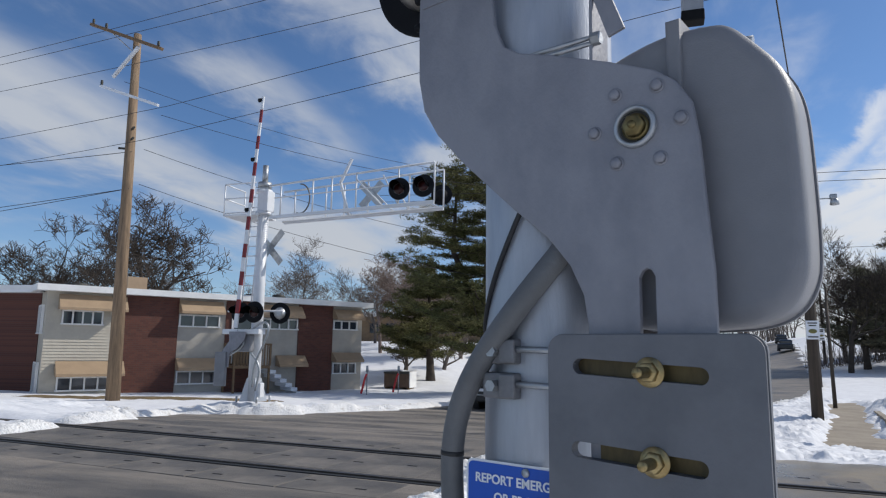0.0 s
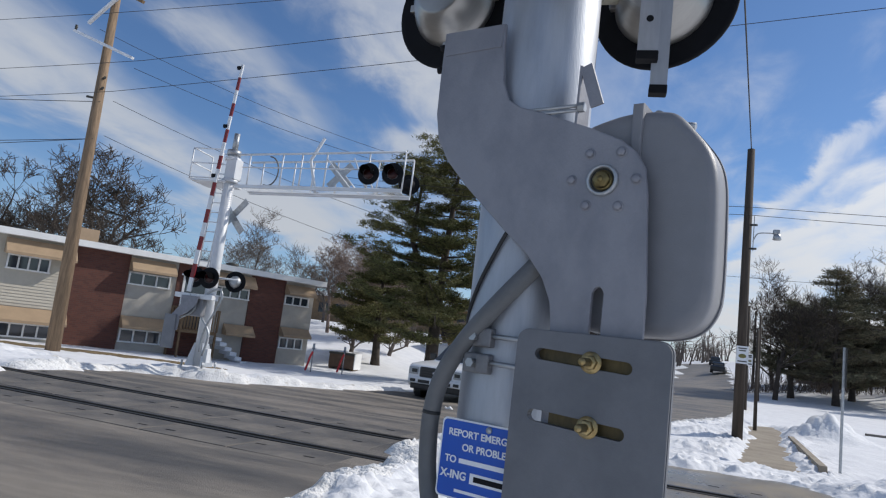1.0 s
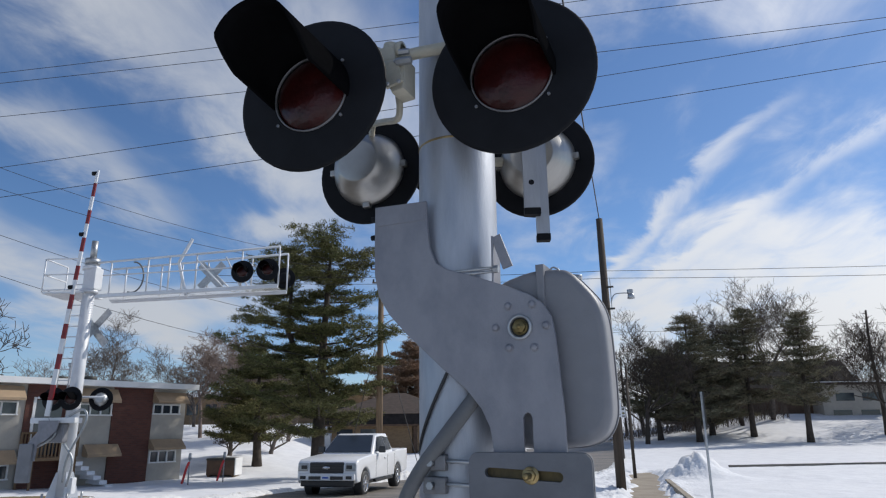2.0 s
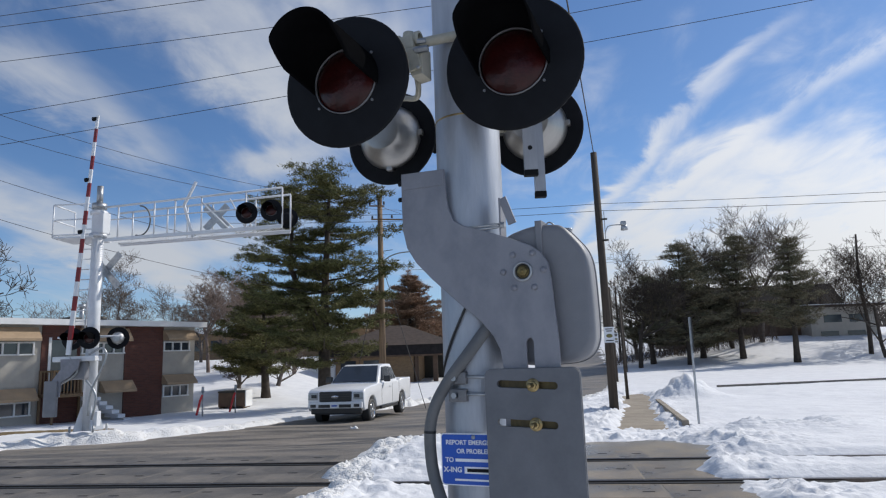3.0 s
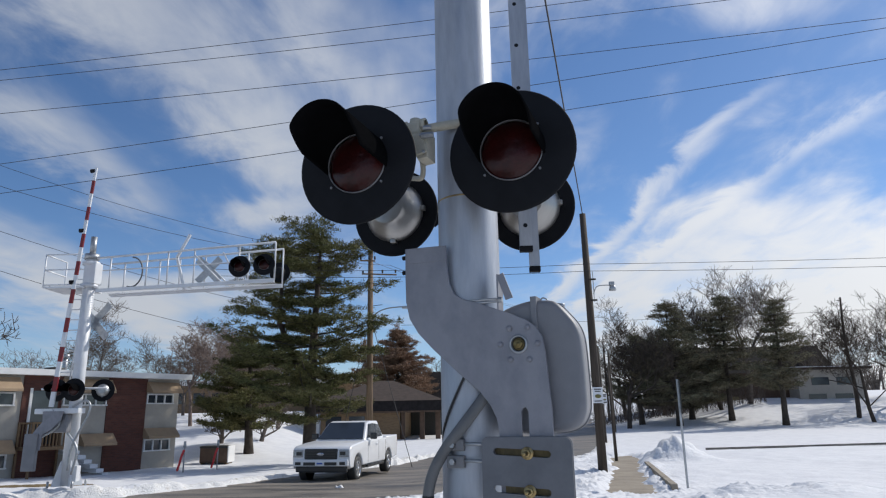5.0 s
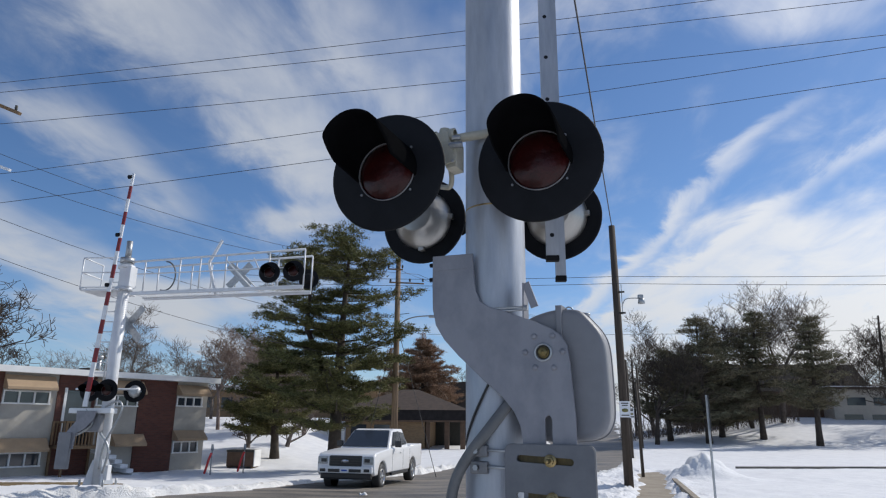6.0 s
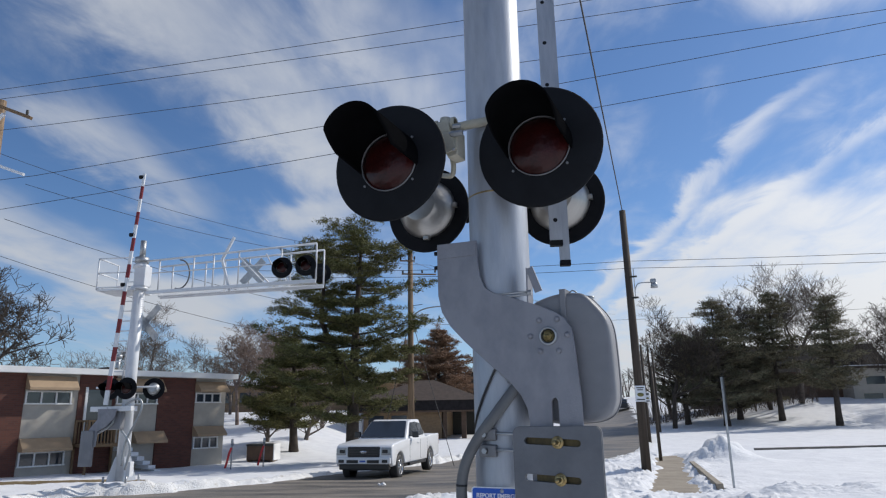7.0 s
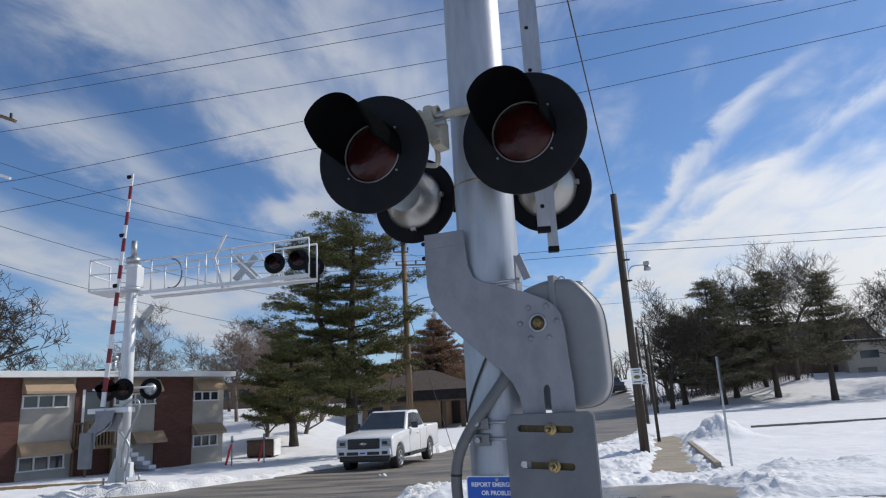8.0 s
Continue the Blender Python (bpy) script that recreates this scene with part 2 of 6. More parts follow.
def brick_mat(name, one, two, mortar):
    m = mat(name, one, 0.85, bump=0.2, bump_scale=30)
    nt = m.node_tree
    b = nt.nodes["Principled BSDF"]
    tc, mp, br = nt.nodes.new("ShaderNodeTexCoord"), nt.nodes.new("ShaderNodeCombineXYZ"), nt.nodes.new("ShaderNodeTexBrick")
    sep, add = nt.nodes.new("ShaderNodeSeparateXYZ"), nt.nodes.new("ShaderNodeMath")
    add.operation = "ADD"
    nt.links.new(tc.outputs["Object"], sep.inputs[0])
    nt.links.new(sep.outputs[0], add.inputs[0])
    nt.links.new(sep.outputs[1], add.inputs[1])
    nt.links.new(add.outputs[0], mp.inputs[0])
    nt.links.new(sep.outputs[2], mp.inputs[1])
    nt.links.new(mp.outputs[0], br.inputs["Vector"])
    for k, c in (("Color1", one), ("Color2", two), ("Mortar", mortar)):
        br.inputs[k].default_value = (*c, 1)
    br.inputs["Scale"].default_value = 1.0
    br.inputs["Brick Width"].default_value, br.inputs["Row Height"].default_value = 0.21, 0.075
    br.inputs["Mortar Size"].default_value, br.inputs["Bias"].default_value = 0.005, -0.2
    nt.links.new(br.outputs["Color"], b.inputs["Base Color"])
    return m


MORTAR = brick_mat("red_brown_brick", (0.115, 0.040, 0.027), (0.075, 0.028, 0.021), (0.085, 0.055, 0.047))
SIDING = mat("cream_siding", (0.52, 0.48, 0.40), 0.6, vary=0.06, scale=2.0, second=(0.46, 0.42, 0.35))
STUCCO = mat("grey_panel", (0.43, 0.40, 0.35), 0.7, vary=0.07, scale=1.2, second=(0.36, 0.335, 0.295), bump=0.15, bump_scale=50)
AWNING = mat("tan_awning", (0.38, 0.27, 0.17), 0.7, vary=0.08, scale=3)
FASCIA = mat("white_fascia", (0.78, 0.78, 0.77), 0.55, vary=0.06, scale=1.5)
ROOF_GREY = mat("roof_felt", (0.12, 0.11, 0.11), 0.9, vary=0.2, scale=2)
SOIL = mat("wet_soil", (0.028, 0.022, 0.018), 0.9, vary=0.3, scale=20, bump=0.6, bump_scale=60)
DARK_ROOF = mat("dark_roof", (0.030, 0.027, 0.028), 0.9, vary=0.25, scale=3, bump=0.4, bump_scale=20, spec=0.2)
SHINGLE = mat("brown_shingle", (0.070, 0.047, 0.035), 0.85, vary=0.25, scale=3, bump=0.4, bump_scale=20)
TAN_BRICK = brick_mat("tan_brick", (0.26, 0.17, 0.09), (0.19, 0.12, 0.065), (0.22, 0.17, 0.12))
GLASS_DARK = mat("window_glass", (0.035, 0.045, 0.06), 0.08, vary=0.1, scale=2, spec=0.8)
LENS_RED = mat("red_lens", (0.045, 0.007, 0.007), 0.28, vary=0.3, scale=11, spec=0.32, bump=0.35, bump_scale=15, second=(0.022, 0.004, 0.004))
TIMBER = mat("stair_timber", (0.20, 0.125, 0.065), 0.75, vary=0.2, scale=4, stretch=(5, 5, 1))
DRY_GRASS = mat("dry_grass", (0.22, 0.16, 0.08), 0.95, vary=0.3, scale=3, bump=0.6, bump_scale=40)
CAR_WHITE = mat("white_car_paint", (0.78, 0.79, 0.81), 0.22, vary=0.02, scale=2, spec=0.6)
CAR_DARK = mat("dark_car_paint", (0.03, 0.032, 0.036), 0.25, vary=0.05)
CHROME = mat("bright_wheel_metal", (0.62, 0.63, 0.65), 0.25, 0.9, vary=0.1)
BLUE_TARP = mat("blue_tarp", (0.03, 0.10, 0.32), 0.6, vary=0.1)
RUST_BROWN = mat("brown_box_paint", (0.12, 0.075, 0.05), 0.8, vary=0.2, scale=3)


# ---- building tools ----
def box(bm, c, s, rot=None, bevel=0.0):
    m = Matrix.Translation(c)
    if rot is not None:
        m = m @ rot
    r = bmesh.ops.create_cube(bm, size=1.0, matrix=m @ Matrix.Diagonal((*s, 1)))
    if bevel:
        es = list({e for v in r["verts"] for e in v.link_edges})
        bmesh.ops.bevel(bm, geom=es, offset=bevel, segments=2, affect="EDGES", profile=0.6)


def rod(bm, a, b, r0, r1=None, seg=12, caps=True):
    a, b = Vector(a), Vector(b)
    r1 = r0 if r1 is None else r1
    q = (b - a).to_track_quat("Z", "Y").to_matrix()
    x, y = q @ Vector((1, 0, 0)), q @ Vector((0, 1, 0))
    rings = []
    for p, r in ((a, r0), (b, r1)):
        rings.append([bm.verts.new(p + r * (math.cos(t) * x + math.sin(t) * y)) for t in (2 * math.pi * k / seg for k in range(seg))])
    for k in range(seg):
        f = bm.faces.new((rings[0][k], rings[0][(k + 1) % seg], rings[1][(k + 1) % seg], rings[1][k]))
        f.smooth = seg > 6
    if caps:
        bm.faces.new(rings[0][::-1])
        bm.faces.new(rings[1])


def tube(bm, pts, r, seg=10, caps=True):
    pts = [Vector(p) for p in pts]
    rs = r if isinstance(r, (list, tuple)) else [r] * len(pts)
    prev, first, up = None, None, None
    for i, p in enumerate(pts):
        d = (pts[min(i + 1, len(pts) - 1)] - pts[max(i - 1, 0)]).normalized()
        if up is None:
            up = d.orthogonal().normalized()
        up = (up - d * up.dot(d)).normalized()
        side = d.cross(up)
        ring = [bm.verts.new(p + rs[i] * (math.cos(t) * up + math.sin(t) * side)) for t in (2 * math.pi * k / seg for k in range(seg))]
        if prev:
            for k in range(seg):
                bm.faces.new((prev[k], prev[(k + 1) % seg], ring[(k + 1) % seg], ring[k])).smooth = True
        else:
            first = ring
        prev = ring
    if caps:
        bm.faces.new(first[::-1])
        bm.faces.new(prev)


def smooth_path(pts, n=6):
    pts = [Vector(p) for p in pts]
    out = []
    for i in range(len(pts) - 1):
        p0, p1, p2, p3 = pts[max(i - 1, 0)], pts[i], pts[i + 1], pts[min(i + 2, len(pts) - 1)]
        for k in range(n):
            t = k / n
            out.append(0.5 * ((2 * p1) + (p2 - p0) * t + (2 * p0 - 5 * p1 + 4 * p2 - p3) * t * t + (3 * p1 - p0 - 3 * p2 + p3) * t ** 3))
    return out + [pts[-1]]


def prism(bm, outline, y0, y1, bevel=0.0, hole=None):
    """An upright plate: the outline in x and z, from y0 (front) to y1 (back)."""
    front = [bm.verts.new((x, y0, z)) for x, z in outline]
    back = [bm.verts.new((x, y1, z)) for x, z in outline]
    n = len(outline)
    faces = [bm.faces.new(front), bm.faces.new(back[::-1])]
    for k in range(n):
        faces.append(bm.faces.new((front[k], back[k], back[(k + 1) % n], front[(k + 1) % n])))
    bmesh.ops.recalc_face_normals(bm, faces=faces)
    if bevel:
        es = [e for e in faces[0].edges] + [e for e in faces[1].edges]
        bmesh.ops.bevel(bm, geom=es, offset=bevel, segments=2, affect="EDGES", profile=0.6)


def lathe(bm, profile, m, seg=40):
    """Turns a profile of (radius, height) about z and places it by m."""
    rings = []
    for r, z in profile:
        if r < 1e-5:
            rings.append([bm.verts.new(m @ Vector((0, 0, z)))])
        else:
            rings.append([bm.verts.new(m @ Vector((r * math.cos(t), r * math.sin(t), z))) for t in (2 * math.pi * k / seg for k in range(seg))])
    for a, b in zip(rings, rings[1:]):
        for k in range(seg):
            va = [a[k % len(a)], a[(k + 1) % len(a)]] if len(a) > 1 else [a[0]]
            vb = [b[(k + 1) % len(b)], b[k % len(b)]] if len(b) > 1 else [b[0]]
            if len(va) + len(vb) > 2:
                bm.faces.new(va + vb).smooth = True


def rounded(x0, x1, z0, z1, r, n=5):
    pts = []
    for cx, cz, a in ((x1 - r, z1 - r, 0), (x0 + r, z1 - r, 90), (x0 + r, z0 + r, 180), (x1 - r, z0 + r, 270)):
        pts += [(cx + r * math.cos(radians(a + 90 * k / n)), cz + r * math.sin(radians(a + 90 * k / n))) for k in range(n + 1)]
    return pts


def part(name, bm, material, parent=None, label="", smooth=None):
    me = bpy.data.meshes.new(name)
    bm.normal_update()
    bm.to_mesh(me)
    bm.free()
    if smooth:
        me.polygons.foreach_set("use_smooth", [True] * len(me.polygons))
    me.materials.append(material)
    ob = new(name, me)
    if parent:
        ob.parent = parent
    if label:
        ob["label"] = label
    return ob


def thing(name, label, category, m=None, group="", kind=""):
    e = new(name)
    e.empty_display_size = 0.2
    if m is not None:
        e.matrix_basis = m
    return tagged(e, label, category, group, kind)


def B():
    return bmesh.new()


def slotted(bm, x0, x1, z0, z1, y0, y1, slots, r, bevel=0.003):
    """A rounded plate with long round-ended slots cut right through it; slots: (left, right, left height, right height, width)."""
    cuts = sorted(slots, key=lambda s: -s[2])
    rows = [z1] + [0.5 * (a[2] + b[2]) for a, b in zip(cuts, cuts[1:])] + [z0]
    outline = rounded(x0, x1, z0, z1, r)
    for s, top, bottom in zip(cuts, rows, rows[1:]):
        a, b, za, zb, w = s
        xm = 0.5 * (a + b)
        n = 6
        right = [(b - w / 2 + w / 2 * math.cos(radians(t)), zb + w / 2 * math.sin(radians(t))) for t in np.linspace(90, -90, 2 * n + 1)]
        left = [(a + w / 2 + w / 2 * math.cos(radians(t)), za + w / 2 * math.sin(radians(t))) for t in np.linspace(270, 90, 2 * n + 1)]
        zm = 0.5 * (za + zb)
        inside = [p for p in outline if bottom - 1e-6 <= p[1] <= top + 1e-6]
        rt = sorted([p for p in inside if p[0] > xm], key=lambda p: -p[1])
        lt = sorted([p for p in inside if p[0] <= xm], key=lambda p: p[1])
        rside = [(xm, top)] + ([(x1, top)] if top < z1 else []) + rt + ([(x1, bottom)] if bottom > z0 else []) + [(xm, bottom)]
        lside = [(xm, bottom)] + ([(x0, bottom)] if bottom > z0 else []) + lt + ([(x0, top)] if top < z1 else []) + [(xm, top)]
        for poly in (rside + [(xm, zm - w / 2)] + right[::-1] + [(xm, zm + w / 2)], lside + [(xm, zm + w / 2)] + left[::-1] + [(xm, zm - w / 2)]):
            prism(bm, poly, y0, y1)


def g_smooth(v, a, b):
    t = np.clip((v - a) / (b - a), 0, 1)
    return t * t * (3 - 2 * t)

DECK = mat("crossing_deck", (0.185, 0.166, 0.143), 0.6, vary=0.28, scale=1.1, bump=0.4, bump_scale=90, second=(0.08, 0.075, 0.07), each=0.07, rough_vary=0.2)
WET_DECK = mat("wet_crossing_deck", (0.27, 0.215, 0.145), 0.34, vary=0.2, scale=1.3, bump=0.2, bump_scale=70, second=(0.12, 0.10, 0.072), each=0.12, rough_vary=0.3)


# ---- ground, road, tracks ----
ROAD = [(-1.75, -9), (-1.8, 3.0), (-1.8, 5.8), (-1.5, 7.6), (-1.25, 10), (-0.7, 13.2), (1.6, 17.8), (3.8, 23), (5.6, 27.5), (8.0, 37), (15.2, 78), (24, 140), (18, 142), (9, 80), (2.8, 44),
        (-1.6, 32.5), (-2.8, 28.4), (-5.2, 25), (-6.4, 21), (-7.2, 17.7), (-8.4, 15.6), (-9.3, 14.5), (-11.6, 13.4), (-11.2, 11), (-8.8, 8.8), (-8.4, 6.8), (-8.8, 5.2), (-12, 2.5), (-15, -9)]
CROSS_WALK = [(0.5, 0.8), (2.3, 1.6), (2.65, 3.2), (2.5, 4.1), (2.8, 5.5), (3.45, 6.9), (3.0, 7.8), (0.9, 7.9), (1.0, 6), (0.7, 4)]
SIDEWALK = [(3.25, 11.3), (3.85, 11.2), (5.05, 16.5), (6.75, 24.4), (6.2, 24.2), (4.55, 17)]
RAILS = (4.6, 6.12)
RAIL_SLOPE = -0.09


def gz(x, y):
    x, y = np.asarray(x, float), np.asarray(y, float)
    left = 1 - g_smooth(x, -3, 4)
    z = 0.35 * (1 - g_smooth(y, 7, 12.5)) - 0.20 * left * g_smooth(y, 9, 15) - 0.25 * left * g_smooth(y, 15, 27) + 0.35 * left * g_smooth(y, 35, 48)
    z = z + 0.3 * g_smooth(x, 2, 10) * g_smooth(y, 30, 50) + 1.3 * g_smooth(y, 50, 60) * g_smooth(x, 18, 26) + 0.8 * g_smooth(y, 46, 60) * g_smooth(x, 11, 18)
    z = z + (0.7 * g_smooth(y, 30, 38) + 1.6 * g_smooth(y, 38, 60)) * (1 - g_smooth(x, -15, -9)) * g_smooth(x, -70, -40)
    return z + 2.2 * g_smooth(y, 45, 140) * g_smooth(x, 0, 20)


def ground_z(x, y):
    return float(gz(x, y))


def poly_distance(px, py, poly):
    d = np.full(px.shape, 1e9)
    inside = np.zeros(px.shape, bool)
    for (ax, ay), (bx, by) in zip(poly, poly[1:] + poly[:1]):
        ex, ey = bx - ax, by - ay
        t = np.clip(((px - ax) * ex + (py - ay) * ey) / (ex * ex + ey * ey), 0, 1)
        d = np.minimum(d, np.hypot(px - ax - t * ex, py - ay - t * ey))
        cond = (ay > py) != (by > py)
        inside ^= cond & (px < (bx - ax) * (py - ay) / (by - ay if by != ay else 1e-9) + ax)
    return np.where(inside, -d, d)


def value_noise(x, y, size, seed):
    """Smooth random heights, -1 to 1, with lumps of about that size."""
    rng = np.random.RandomState(seed)
    table = rng.rand(256, 256) * 2 - 1
    u, v = x / size + 1000, y / size + 1000
    i, j = np.floor(u).astype(int), np.floor(v).astype(int)
    fx, fy = u - i, v - j
    fx, fy = fx * fx * (3 - 2 * fx), fy * fy * (3 - 2 * fy)
    t = lambda a, b: table[a % 256, b % 256]
    return (t(i, j) * (1 - fx) + t(i + 1, j) * fx) * (1 - fy) + (t(i, j + 1) * (1 - fx) + t(i + 1, j + 1) * fx) * fy


def spread_axis(a, b, step, limit):
    mid = list(np.arange(a, b + step / 2, step))
    out, s = [], step
    v = b
    while v < limit:
        s *= 1.25
        v += s
        out.append(v)
    low, s, v = [], step, a
    while v > -limit:
        s *= 1.25
        v -= s
        low.append(v)
    return np.array(low[::-1] + mid + out)


MOUNDS = [(7.4, 21, 0.72, 0.65), (6.9, 20.7, 0.22, 0.6), (8.1, 21, 0.25, 0.8), (5.0, 9.2, 0.22, 0.7), (6.2, 8.9, 0.22, 0.7), (7.3, 8.9, 0.14, 0.8), (4.3, 7.4, 0.12, 0.6), (3.9, 5.9, 0.10, 0.5), (3.4, 5.0, 0.06, 0.4),
          (-0.9, 4.0, 0.10, 0.6), (-0.7, 5.4, 0.09, 0.7), (-0.5, 7.2, 0.10, 0.7), (-1.0, 2.4, 0.12, 0.6), (0.1, 9.3, 0.14, 0.7), (0.7, 11.2, 0.2, 0.6), (2.1, 9.6, 0.15, 0.7),
          (-3.6, 26.5, 0.5, 0.9), (-2.6, 28, 0.45, 0.9), (-1.4, 30, 0.5, 0.9), (-5.4, 30, 0.5, 0.9), (-12, 9.6, 0.16, 1.1), (-13.5, 8.2, 0.2, 0.9), (-12, 7.6, 0.14, 0.7), (-14.8, 9.6, 0.3, 1.1), (-12.6, 11, 0.12, 1.0), (-10.0, 14.9, 0.14, 1.3),
          (-6.2, 17.2, 0.18, 0.8), (-8.5, 16.0, 0.15, 0.8), (-4.2, 18.8, 0.2, 0.8), (-11.4, 14.6, 0.15, 0.7), (2.6, 13.5, 0.15, 0.7), (3.2, 17, 0.2, 0.7)]


def make_ground():
    xs, ys = spread_axis(-17, 14, 0.11, 1600), spread_axis(-3.0, 31, 0.11, 1600)
    # finer where the snow lies nearest
    xs = np.unique(np.round(np.concatenate([xs, np.arange(-3.2, 6.0, 0.055)]), 3))
    ys = np.unique(np.round(np.concatenate([ys, np.arange(1.0, 10.5, 0.055)]), 3))
    X, Y = np.meshgrid(xs, ys)
    lump = 0.5 * value_noise(X, Y, 0.55, 1) + 0.3 * value_noise(X, Y, 0.23, 2) + 0.2 * value_noise(X, Y, 1.7, 3)
    crumb = 0.4 * np.abs(value_noise(X, Y, 0.36, 11)) + 0.6 * np.abs(value_noise(X, Y, 0.19, 12)) + 0.65 * np.abs(value_noise(X, Y, 0.10, 13)) - 0.5
    near = np.exp(-np.maximum(0, np.hypot(X, Y - 12) - 30) / 10)
    d_road = poly_distance(X, Y, ROAD)
    d = np.minimum(np.minimum(d_road, poly_distance(X, Y, CROSS_WALK)), poly_distance(X, Y, SIDEWALK))
    grass = np.hypot(np.maximum(0, np.abs(X + 16.6) - 3.4) / 1.2, (Y - 17.3 - 0.3 * (X + 16.6)) / 0.7) - 1
    d = d + lump * 0.28 * near
    Z = gz(X, Y)
    snow = 0.05 + 0.05 * (value_noise(X, Y, 2.3, 5) * near) + (0.025 * lump + 0.042 * crumb * g_smooth(2.6 - d, 0, 2)) * near
    for mx, my, h, r in MOUNDS:
        w = np.exp(-(((X - mx) ** 2 + (Y - my) ** 2) / (r * r)) ** 0.85)
        snow = snow + h * w * (0.9 + 0.2 * lump + 0.35 * crumb)
    rim = np.exp(-((d - 0.5) / 0.35) ** 2) * (0.035 + 0.04 * lump + 0.07 * crumb) * near
    for r0 in RAILS:
        dr = np.abs(Y - (r0 + RAIL_SLOPE * X))
        snow = np.where(np.abs(X) < 40, snow * g_smooth(dr, 0.08, 0.55) - 0.05 * (1 - g_smooth(dr, 0.08, 0.22)), snow)
    H = Z - 0.05 + (snow + np.maximum(rim, -0.03) + 0.05) * g_smooth(d, -0.04, 0.42)
    ny, nx = X.shape
    idx = np.arange(nx * ny).reshape(ny, nx)
    quads = np.stack([idx[:-1, :-1], idx[:-1, 1:], idx[1:, 1:], idx[1:, :-1]], -1).reshape(-1, 4)
    me = bpy.data.meshes.new("ground")
    me.from_pydata(np.stack([X.ravel(), Y.ravel(), H.ravel()], 1).tolist(), [], quads.tolist())
    me.polygons.foreach_set("use_smooth", [True] * len(me.polygons))
    me.materials.append(SNOW)
    me.materials.append(DIRTY_SNOW)
    me.materials.append(DRY_GRASS)
    cx, cy = X[:-1, :-1].ravel(), Y[:-1, :-1].ravel()
    gg, ll = (grass + 0.35 * lump)[:-1, :-1].ravel(), lump[:-1, :-1].ravel()
    slot = np.where((d_road + 0.28 * lump * near)[:-1, :-1].ravel() < 0.6 + 0.5 * ll, 1, 0)
    slot = np.where((gg < 0) & (d_road[:-1, :-1].ravel() > 0.5), 2, slot)
    me.polygons.foreach_set("material_index", slot.astype(np.int32))
    ob = tagged(new("ground", me), "snow-covered ground with dirty ploughed banks and a strip of dry grass", "ground", kind="structure")

    def sheet(name, poly, material, lift, label, category):
        dist = poly_distance(X, Y, poly)
        keep = (dist[:-1, :-1] < 0.7).ravel() & (cy < 170) & (cy > -9)
        q = quads[keep]
        used, inv = np.unique(q, return_inverse=True)
        m2 = bpy.data.meshes.new(name)
        worn = 0.006 * value_noise(X, Y, 1.1, 8).ravel()[used]
        m2.from_pydata(np.stack([X.ravel()[used], Y.ravel()[used], Z.ravel()[used] + lift + worn], 1).tolist(), [], inv.reshape(-1, 4).tolist())
        m2.polygons.foreach_set("use_smooth", [True] * len(m2.polygons))
        m2.materials.append(material)
        return tagged(new(name, m2), label, category, kind="structure")

    sheet("road", ROAD, ASPHALT, 0.0, "worn patched grey asphalt road with salt stains over the tracks", "road")
    sheet("crossing_path", CROSS_WALK, PANEL, 0.004, "wet brown concrete path across the railway tracks", "pavement")
    sheet("pavement", SIDEWALK, CONCRETE, 0.012, "tan concrete sidewalk cleared between snow banks", "pavement")


make_ground()


def rail_y(r, x):
    return r + RAIL_SLOPE * x


def make_track(r):
    t = thing("railway_rail", "dark steel railway rail set flush in the crossing", "rail", group="rails of the track")
    bm = B()
    xs = np.linspace(-24, 24, 25)
    for a, b in zip(xs, xs[1:]):
        za, zb = ground_z(a, rail_y(r, a)), ground_z(b, rail_y(r, b))
        for w, h0, h1 in ((0.036, -0.12, 0.026),):
            vs = [bm.verts.new((x, rail_y(r, x) + s * w, z + h)) for x, z in ((a, za), (b, zb)) for s, h in ((-1, h0), (1, h0), (1, h1), (-1, h1))]
            for f in ((0, 1, 5, 4), (1, 2, 6, 5), (2, 3, 7, 6), (3, 0, 4, 7)):
                bm.faces.new([vs[k] for k in f])
    bmesh.ops.remove_doubles(bm, verts=bm.verts[:], dist=1e-4)
    part("rail_head", bm, RAIL_STEEL, t)
    for off in (-0.075, 0.085):
        bm = B()
        for a, b in zip(xs[7:14], xs[8:15]):
            za, zb = ground_z(a, rail_y(r, a)), ground_z(b, rail_y(r, b))
            vs = [bm.verts.new((x, rail_y(r, x) + off + s * 0.034, z + h)) for x, z in ((a, za), (b, zb)) for s, h in ((-1, -0.03), (1, -0.03), (1, 0.010), (-1, 0.010))]
            for f in ((0, 1, 5, 4), (1, 2, 6, 5), (2, 3, 7, 6), (3, 0, 4, 7)):
                bm.faces.new([vs[k] for k in f])
        bmesh.ops.remove_doubles(bm, verts=bm.verts[:], dist=1e-4)
        part("flangeway_strip", bm, BLACK_RUBBER, t, "black rubber flangeway strip")


for r in RAILS:
    make_track(r)


